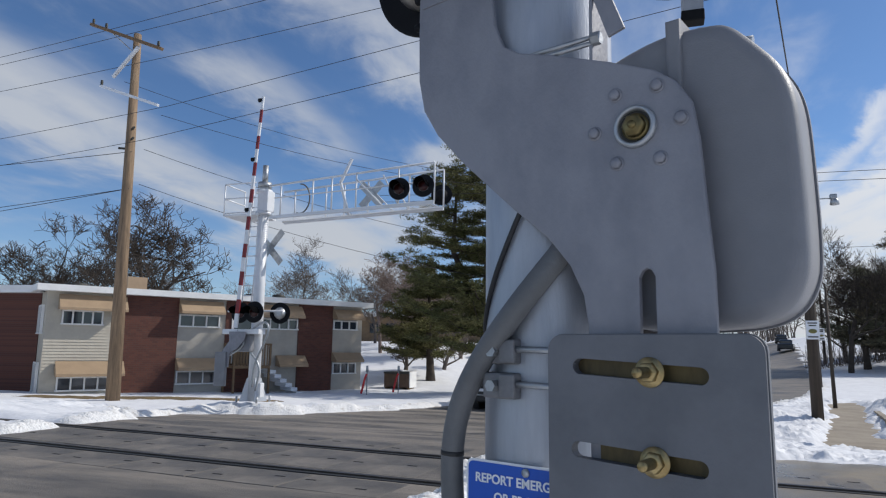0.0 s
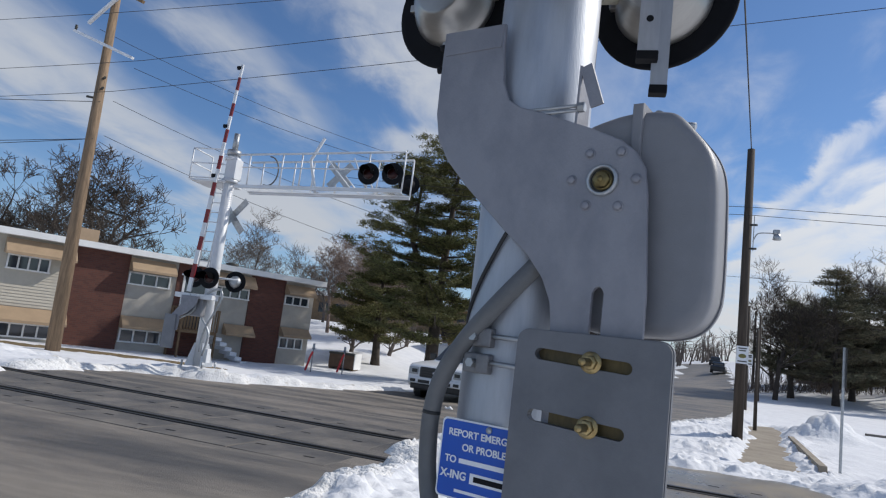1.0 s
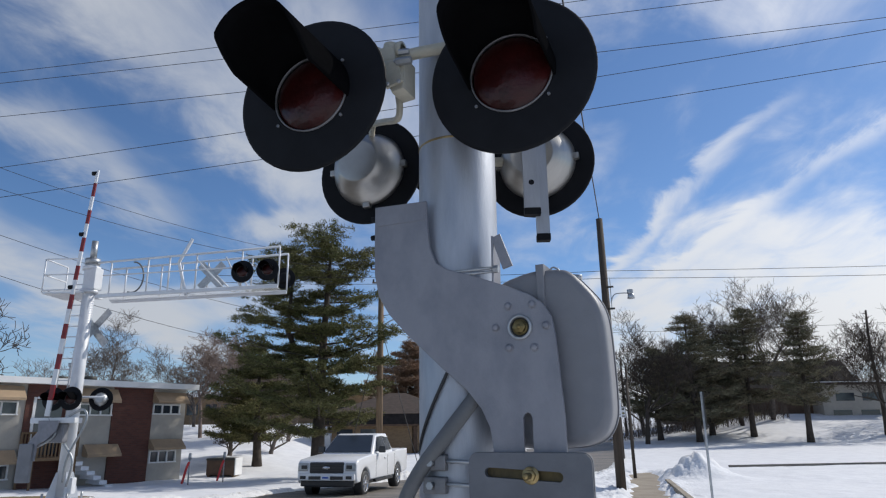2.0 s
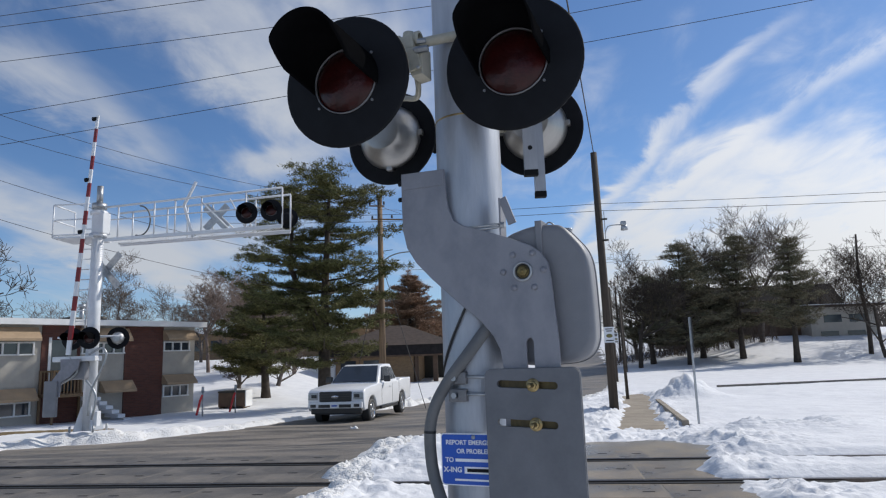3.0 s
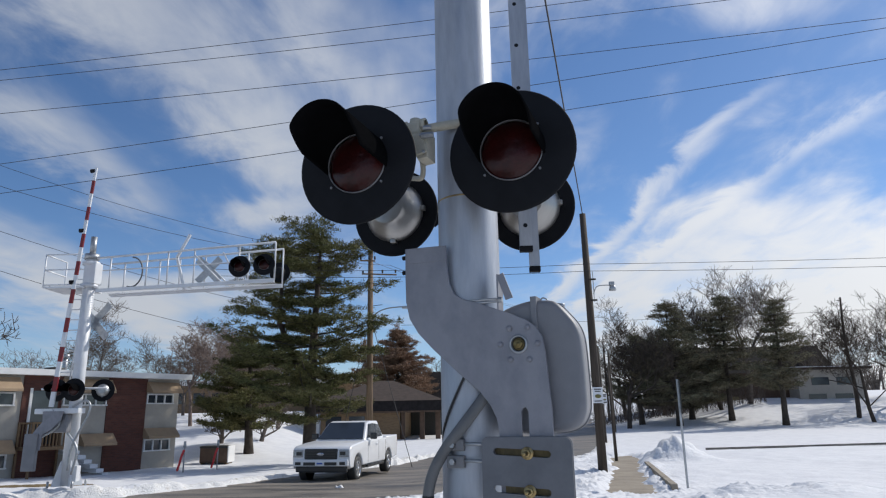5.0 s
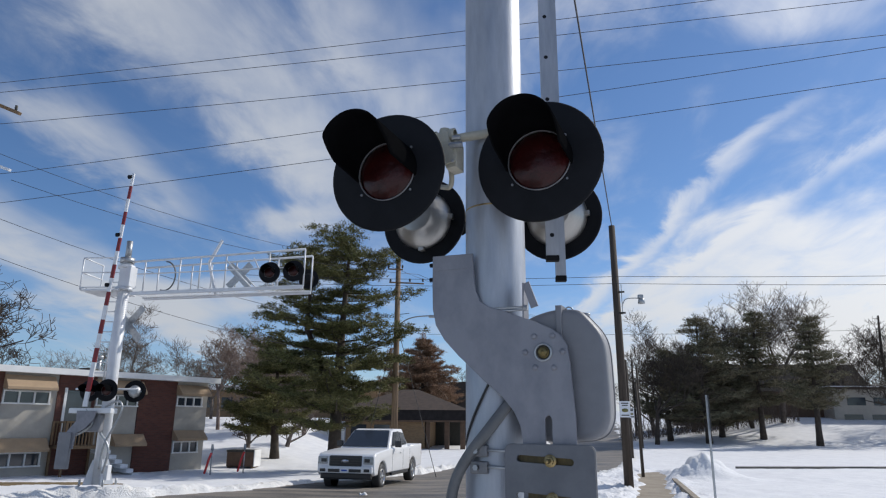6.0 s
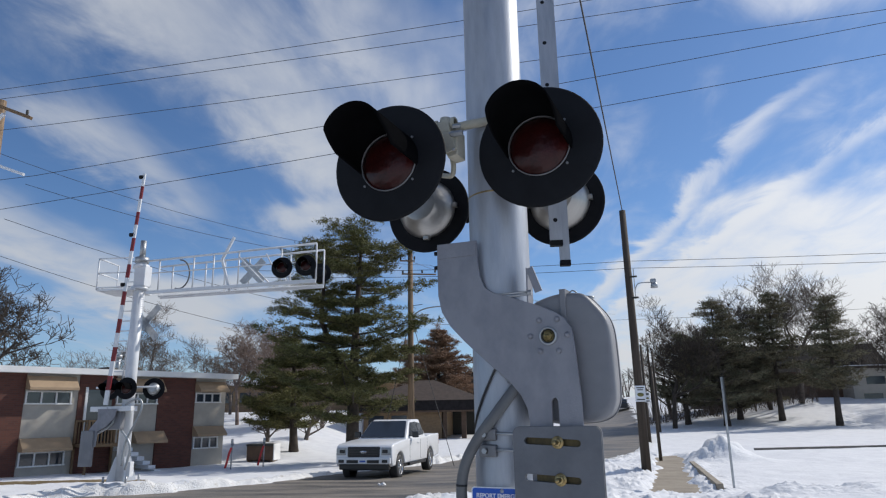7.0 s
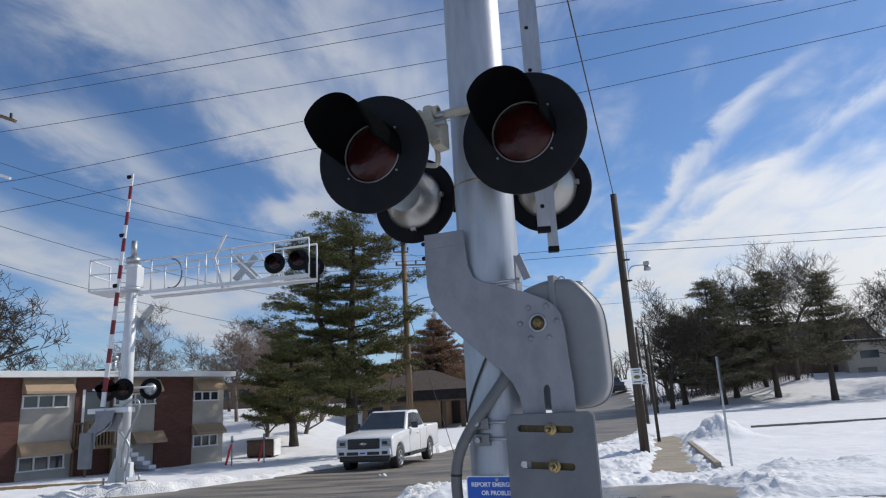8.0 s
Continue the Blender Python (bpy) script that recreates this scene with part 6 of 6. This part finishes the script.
def hill_house():
    y0 = 60
    zb = ground_z(32, 60) - 0.75
    t = thing("hill_house", "grey stone house with dark roof behind the pines", "house", Matrix.Translation((0, 0, zb)))

    def blk(name, mm, a, b, c, d, e, f, label=""):
        bm = B()
        box(bm, ((a + b) / 2, (c + d) / 2, (e + f) / 2), (b - a, d - c, f - e))
        return part(name, bm, mm, t, label)

    blk("wall", STUCCO, 31, 37, y0, y0 + 8, 0, 3.3, "pale grey wall")
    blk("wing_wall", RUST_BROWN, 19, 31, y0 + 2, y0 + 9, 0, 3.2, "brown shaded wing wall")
    blk("flat_roof", SHINGLE, 30.4, 37.6, y0 - 0.6, y0 + 8, 3.3, 3.5)
    blk("roof_snow", SNOW, 30.4, 37.6, y0 - 0.55, y0 + 8, 3.5, 3.58)
    for x, z in ((33, 1.9), (35.3, 1.9), (32.6, 0.4), (35, 0.4)):
        blk("window", GLASS_DARK, x - 0.8, x + 0.8, y0 - 0.03, y0 + 0.02, z, z + 0.7)
    bm = B()
    p = [bm.verts.new(v) for v in ((18.4, y0 + 2.5, 3.2), (36.0, y0 + 2.5, 3.2), (36.0, y0 + 10, 3.2), (18.4, y0 + 10, 3.2), (18.4, y0 + 5.5, 6.0), (36.0, y0 + 5.5, 6.0))]
    for f in ((0, 1, 5, 4), (2, 3, 4, 5), (1, 2, 5), (3, 0, 4), (3, 2, 1, 0)):
        bm.faces.new([p[k] for k in f])
    part("roof", bm, DARK_ROOF, t, "dark shingled gable roof")


hill_house()


def far_building():
    zb = ground_z(-30, 75)
    t = thing("far_building", "long low pale building on the snowy rise", "building", Matrix.Translation((-24, 78, zb)))
    bm = B()
    box(bm, (0, 0, 1.6), (22, 8, 3.4))
    part("wall", bm, TAN_BRICK, t)
    bm = B()
    box(bm, (0, -0.3, 3.5), (23, 9, 0.5))
    part("roof", bm, FASCIA, t)
    for k in range(9):
        bm = B()
        box(bm, (-9 + 2.2 * k, -4.02, 1.8), (1.3, 0.06, 1.2))
        part("window", bm, GLASS_DARK, t)


far_building()


# ---- the pickup truck ----
def pickup():
    h = Vector((-0.165, -0.986, 0))
    ang = math.atan2(h.y, h.x)
    cx, cy = -4.15, 22.0
    m = Matrix.Translation((cx, cy, ground_z(cx, cy) + 0.004)) @ Matrix.Rotation(ang, 4, "Z")
    t = thing("pickup_truck", "white extended-cab pickup truck with black grille on the road", "pickup truck", m)
    # x ahead, y to the truck's own left
    wx, tr = (1.95, -1.72), 0.40

    def shell(name, sections, mm, label="", bevel=0.04, belt=0.6):
        """Lofts cross-sections (x, half width, low, high, top half width) into one body."""
        bm = B()
        rings = []
        for x, w, z0, z1, wt in sections:
            rings.append([bm.verts.new(p) for p in ((x, -w, z0), (x, w, z0), (x, w, z0 + (z1 - z0) * belt), (x, wt, z1), (x, -wt, z1), (x, -w, z0 + (z1 - z0) * belt))])
        for a, b in zip(rings, rings[1:]):
            for k in range(6):
                bm.faces.new((a[k], b[k], b[(k + 1) % 6], a[(k + 1) % 6]))
        bm.faces.new(rings[0]), bm.faces.new(rings[-1][::-1])
        bmesh.ops.recalc_face_normals(bm, faces=bm.faces[:])
        bmesh.ops.bevel(bm, geom=[e for e in bm.edges if e.calc_face_angle(0) > 0.35], offset=bevel, segments=2, affect="EDGES", profile=0.6)
        return part(name, bm, mm, t, label)

    def arch(x, r=0.475, z=0.42):
        return [(x + r * math.cos(radians(t)), z + r * math.sin(radians(t))) for t in np.linspace(173, 7, 13)]

    nose = [(2.74, 0.46), (2.83, 0.60), (2.86, 0.80), (2.85, 1.02), (2.78, 1.12), (2.62, 1.185), (1.9, 1.25), (1.08, 1.29)]
    tail = [(-1.275, 1.30), (-1.285, 0.47)]
    bm = B()
    prism(bm, nose + tail + arch(wx[0]), -1.0, 1.0, bevel=0.055)
    part("front_body", bm, CAR_WHITE, t, "white hood, wings and doors", True)
    bm = B()
    prism(bm, [(-1.305, 0.47), (-1.305, 1.33), (-2.93, 1.36), (-2.97, 1.31), (-2.97, 0.62), (-2.9, 0.55)] + arch(wx[1]), -1.0, 1.0, bevel=0.045)
    part("bed", bm, CAR_WHITE, t, "white cargo bed", True)
    for x in wx:
        bm = B()
        box(bm, (x, 0, 0.56), (0.86, 1.56, 0.5))
        part("wheel_well", bm, CAR_DARK, t, "dark wheel well")
    cab = shell("cab", [(1.08, 0.93, 1.24, 1.28, 0.91), (0.28, 0.93, 1.24, 1.88, 0.74), (-0.1, 0.93, 1.24, 1.95, 0.76), (-0.95, 0.93, 1.24, 1.94, 0.75), (-1.28, 0.93, 1.24, 1.38, 0.86)], CAR_WHITE, "white cab", 0.055, 0.1)
    bm = B()
    vs = [bm.verts.new(p) for p in ((1.02, -0.84, 1.33), (1.02, 0.84, 1.33), (0.30, 0.67, 1.87), (0.30, -0.67, 1.87))]
    bm.faces.new(vs)
    bmesh.ops.recalc_face_normals(bm, faces=bm.faces[:])
    r = bmesh.ops.extrude_face_region(bm, geom=bm.faces[:])
    for v in r["geom"]:
        if isinstance(v, bmesh.types.BMVert):
            v.co += Vector((0.03, 0, 0.03))
    part("windscreen", bm, GLASS_DARK, cab, "dark windscreen")
    for s in (-1, 1):
        for x0, x1, x2, x3 in ((0.74, 0.20, -0.34, -0.36), (-0.42, -0.42, -0.92, -1.08)):
            bm = B()
            pts = [(x0, 1.36), (x1, 1.84), (x2, 1.86), (x3, 1.36)] if x0 > 0 else [(x0, 1.36), (x1, 1.84), (x2, 1.8), (x3, 1.38)]
            a = [bm.verts.new((x, s * (0.945 - 0.13 * (z - 1.30) / 0.5), z)) for x, z in pts]
            b = [bm.verts.new((x, s * (0.89 - 0.13 * (z - 1.30) / 0.5), z)) for x, z in pts]
            bm.faces.new(a), bm.faces.new(b[::-1])
            for k in range(4):
                bm.faces.new((a[k], b[k], b[(k + 1) % 4], a[(k + 1) % 4]))
            bmesh.ops.recalc_face_normals(bm, faces=bm.faces[:])
            part("side_window", bm, GLASS_DARK, cab, "dark side window")
        bm = B()
        box(bm, (0.62, s * 1.12, 1.42), (0.12, 0.24, 0.22), bevel=0.04)
        part("mirror", bm, CAR_DARK, t, "black door mirror")
        bm = B()
        box(bm, (-0.12, s * 1.01, 1.12), (0.22, 0.03, 0.05), bevel=0.01)
        part("door_handle", bm, CAR_WHITE, t)
        bm = B()
        for x in (0.9, -0.39, -1.29):
            box(bm, (x, s * 1.001, 0.88), (0.010, 0.006, 0.70))
        part("door_gap", bm, CAR_DARK, t)
        bm = B()
        box(bm, (0.0, s * 0.98, 0.42), (2.0, 0.1, 0.1), bevel=0.02)
        part("sill", bm, CAR_DARK, t)
        bm = B()
        box(bm, (2.735, s * 0.80, 0.95), (0.28, 0.36, 0.25), bevel=0.04)
        part("headlight", bm, GALVANISED, t, "clear headlight")
        bm = B()
        box(bm, (2.85, s * 0.76, 0.95), (0.07, 0.2, 0.12), bevel=0.02)
        part("headlight_core", bm, CAR_DARK, t)
        bm = B()
        box(bm, (2.92, s * 0.77, 0.64), (0.05, 0.2, 0.10), bevel=0.02)
        part("fog_lamp", bm, CAR_DARK, t)
        bm = B()
        box(bm, (-2.93, s * 0.93, 1.1), (0.08, 0.14, 0.36), bevel=0.02)
        part("tail_light", bm, RED_TAPE, t)
        for x in wx:
            bm = B()
            lathe(bm, [(0.40, -0.14), (0.40, 0.10), (0.36, 0.135), (0.26, 0.14)], Matrix.Translation((x, s * 0.86, tr)) @ Matrix.Rotation(radians(-90 * s), 4, "X"), 32)
            tyre = part("tyre", bm, BLACK_RUBBER, t, "black tyre")
            bm = B()
            mm = Matrix.Translation((x, s * 0.86, tr)) @ Matrix.Rotation(radians(-90 * s), 4, "X")
            lathe(bm, [(0.262, 0.13), (0.255, 0.145), (0.235, 0.14), (0.23, 0.07)], mm, 32)
            for k in range(6):
                a = k * math.pi / 3
                q = mm @ Matrix.Rotation(a, 4, "Z")
                box(bm, q @ Vector((0.13, 0, 0.115)), (0.24, 0.075, 0.04), q.to_3x3().to_4x4(), bevel=0.01)
            lathe(bm, [(0.07, 0.12), (0.06, 0.15), (0, 0.15)], mm, 16)
            part("rim", bm, CHROME, tyre, "six-spoke bright alloy rim")
            bm = B()
            lathe(bm, [(0.23, 0.06), (0, 0.06)], mm, 24)
            part("brake", bm, CAR_DARK, tyre)
    bm = B()
    box(bm, (2.835, 0, 0.93), (0.1, 1.16, 0.34), bevel=0.05)
    grille = part("grille", bm, CAR_DARK, t, "black grille")
    for z in (0.85, 0.93, 1.01):
        bm = B()
        box(bm, (2.89, 0, z), (0.02, 1.0, 0.02))
        part("grille_bar", bm, BLACK_RUBBER, grille)
    bm = B()
    lathe(bm, [(0.09, 0), (0.09, 0.02), (0, 0.022)], Matrix.Translation((2.89, 0, 0.93)) @ Matrix.Rotation(radians(90), 4, "Y") @ Matrix.Diagonal((0.55, 1.4, 1, 1)), 24)
    part("badge", bm, CHROME, grille, "plain oval badge")
    bm = B()
    box(bm, (2.83, 0, 0.655), (0.2, 1.92, 0.22), bevel=0.05)
    part("bumper", bm, CAR_WHITE, t, "white front bumper")
    bm = B()
    box(bm, (2.935, 0, 0.63), (0.02, 1.15, 0.10), bevel=0.008)
    part("bumper_grille", bm, CAR_DARK, t)
    bm = B()
    box(bm, (2.95, 0, 0.64), (0.02, 0.31, 0.15))
    plate = part("plate", bm, SIGN_WHITE, t, "pale blank plate")
    bm = B()
    box(bm, (2.964, 0, 0.64), (0.006, 0.2, 0.05))
    part("plate_bar", bm, SIGN_BLUE, plate)
    bm = B()
    box(bm, (-0.2, 0, 0.42), (5.2, 1.5, 0.2))
    part("chassis", bm, CAR_DARK, t)
    bm = B()
    box(bm, (2.74, 0, 0.46), (0.2, 1.78, 0.2), bevel=0.04)
    part("air_dam", bm, CAR_DARK, t)


pickup()


def far_car(x, y, label, mm):
    t = thing("parked_car", label, "car", Matrix.Translation((x, y, ground_z(x, y))) @ Matrix.Rotation(radians(-102), 4, "Z"))
    bm = B()
    box(bm, (0, 0, 0.6), (4.4, 1.8, 0.7), bevel=0.15)
    part("body", bm, mm, t)
    bm = B()
    box(bm, (-0.2, 0, 1.15), (2.2, 1.5, 0.6), bevel=0.2)
    part("cabin", bm, GLASS_DARK, t)
    for sx in (-1.4, 1.4):
        for sy in (-0.85, 0.85):
            bm = B()
            rod(bm, (sx, sy - 0.1, 0.32), (sx, sy + 0.1, 0.32), 0.32, seg=16)
            part("tyre", bm, BLACK_RUBBER, t)


far_car(19.5, 118, "dark car far up the road", CAR_DARK)
far_car(15.8, 92, "dark grey car far up the road", CAR_DARK)


# ---- small things along the road ----
def sign_post():
    t = thing("sign_post", "galvanised sign post seen edge on beside the sidewalk", "sign post", Matrix.Translation((5.13, 12.4, ground_z(5.13, 12.4))))
    bm = B()
    prism(bm, [(-0.022, 0), (0.022, 0), (0.022, 2.48), (-0.022, 2.48)], -0.015, 0.015)
    part("post", bm, GALVANISED, t)
    bm = B()
    box(bm, (0.055, 0.10, 2.08), (0.012, 0.36, 0.78), Matrix.Rotation(radians(-9), 4, "Z"), bevel=0.004)
    part("sign_panel", bm, SLOT_DARK, t, "sign panel seen edge on")


sign_post()


def kerb_stone():
    bm = B()
    a, b = Vector((5.95, 19.0, 0)), Vector((4.78, 12.2, 0))
    d = b - a
    pts = [a.lerp(b, i / 8) for i in range(9)]
    side = Vector((-d.y, d.x, 0)).normalized() * 0.075
    prev = None
    for p in pts:
        z = ground_z(p.x, p.y)
        ring = [bm.verts.new(v) for v in (p - side + Vector((0, 0, z)), p + side + Vector((0, 0, z)), p + side * 0.9 + Vector((0, 0, z + 0.19)), p - side * 0.9 + Vector((0, 0, z + 0.19)))]
        if prev:
            for k in range(4):
                bm.faces.new((prev[k], prev[(k + 1) % 4], ring[(k + 1) % 4], ring[k]))
        else:
            bm.faces.new(ring[::-1])
        prev = ring
    bm.faces.new(prev)
    bmesh.ops.recalc_face_normals(bm, faces=bm.faces[:])
    tagged(part("kerb", bm, CONCRETE), "bare concrete kerb between snow banks", "kerb", kind="structure")
    bm = B()
    prev = None
    for i in range(30):
        x, y = 10.6 + i * 0.9, 26.9 + 0.2 * 0.9 * i
        z = ground_z(x, y) + 0.05
        ring = [bm.verts.new(v) for v in ((x, y, z), (x, y + 0.12, z), (x, y + 0.12, z + 0.085), (x, y, z + 0.085))]
        if prev:
            for k in range(4):
                bm.faces.new((prev[k], prev[(k + 1) % 4], ring[(k + 1) % 4], ring[k]))
        prev = ring
    bmesh.ops.recalc_face_normals(bm, faces=bm.faces[:])
    tagged(part("lot_kerb", bm, ASPHALT), "dark wet kerb line across the snowy lot", "kerb", kind="structure")


kerb_stone()


def marker_stake(x, y, label):
    t = thing("marker_stake", label, "stake", Matrix.Translation((x, y, ground_z(x, y))), group="stakes by the road")
    bm = B()
    rod(bm, (0, 0, -0.1), (0, 0, 1.25), 0.03, 0.03, 8)
    rod(bm, (0, 0, 1.05), (0, 0, 1.3), 0.07, 0.05, 8)
    part("stake", bm, GALVANISED, t)
    bm = B()
    tube(bm, smooth_path([(0.0, -0.04, 0.95), (-0.08, -0.08, 0.7), (-0.16, -0.05, 0.4), (-0.25, -0.03, 0.1)]), [0.05] * 18 + [0.03], 6)
    part("ribbon", bm, RED_RIBBON, t, "bright red ribbon")


RED_RIBBON = mat("red_ribbon", (0.65, 0.05, 0.05), 0.6, vary=0.1)
marker_stake(-11.7, 25.2, "grey stake tied with a red ribbon in the snow")
marker_stake(-10.9, 26.9, "grey stake tied with a red ribbon in the snow")


def utility_box():
    t = thing("yard_box", "brown metal yard box standing in the snow", "box", Matrix.Translation((-12.3, 30.6, ground_z(-12.3, 30.6))))
    bm = B()
    box(bm, (0, 0, 0.45), (1.4, 0.9, 0.7), bevel=0.05)
    part("body", bm, RUST_BROWN, t)
    bm = B()
    box(bm, (0, 0, 0.84), (1.44, 0.94, 0.1), bevel=0.03)
    part("lid", bm, SLOT_DARK, t)
    bm = B()
    box(bm, (0.72, 0, 0.5), (0.05, 0.95, 0.8), bevel=0.01)
    part("side_board", bm, FASCIA, t)
    for x in (-0.6, 0.6):
        bm = B()
        box(bm, (x, 0, 0.05), (0.1, 0.8, 0.12))
        part("skid", bm, TIMBER, t)


utility_box()


def rubber_bit(x, y):
    t = thing("road_debris", "small lump of dirty ice on the asphalt", "debris", Matrix.Translation((x, y, ground_z(x, y))))
    bm = B()
    bmesh.ops.create_icosphere(bm, subdivisions=2, radius=0.09)
    for v in bm.verts:
        v.co = Vector((v.co.x * 1.5, v.co.y, max(-0.02, v.co.z * 0.7 + 0.03 * math.sin(v.co.x * 60))))
    part("lump", bm, DIRTY_SNOW, t)


rubber_bit(-3.5, 16.6)
rubber_bit(0.3, 15.6)


def soil_clump(x, y, n, seed):
    """Crumbs of dark soil thrown up on the snow."""
    rng = random.Random(seed)
    me = bpy.data.objects["ground"].data
    co = np.empty(len(me.vertices) * 3)
    me.vertices.foreach_get("co", co)
    co = co.reshape(-1, 3)
    near = co[(np.abs(co[:, 0] - x) < 0.6) & (np.abs(co[:, 1] - y) < 0.6)]
    top = lambda u, v: float(near[np.argmin((near[:, 0] - u) ** 2 + (near[:, 1] - v) ** 2), 2])
    t = thing("soil_clump", "small clump of dark wet soil on the snow", "soil", Matrix.Translation((x, y, top(x, y))))
    for k in range(n):
        dx, dy = rng.gauss(0, 0.032), rng.gauss(0, 0.026)
        bm = B()
        bmesh.ops.create_icosphere(bm, subdivisions=2, radius=rng.uniform(0.012, 0.034))
        for v in bm.verts:
            v.co = Vector((v.co.x * 1.3, v.co.y, v.co.z * 0.7)) * rng.uniform(0.8, 1.15) + Vector((dx, dy, top(x + dx, y + dy) - top(x, y) + 0.004))
        part("crumb", bm, SOIL, t)


soil_clump(-0.82, 1.9, 11, 1)
soil_clump(-0.97, 2.02, 6, 2)
soil_clump(-0.44, 1.82, 4, 3)


def dark_hedge():
    rng = random.Random(8)
    bm = B()
    for i in range(800):
        x = rng.uniform(12, 27)
        y = 57 + rng.uniform(0, 4)
        p = Vector((x, y, ground_z(x, y)))
        q = p + Vector((rng.gauss(0, 0.5), rng.gauss(0, 0.3), rng.uniform(0.5, 2.6)))
        tube(bm, [p, p.lerp(q, 0.5) + Vector((rng.gauss(0, 0.1), 0, 0)), q], [0.022, 0.016, 0.008], 3, False)
    tagged(part("brushwood", bm, PALE_BARK), "dense dark leafless brush behind the pines", "bushes", kind="stuff")


dark_hedge()
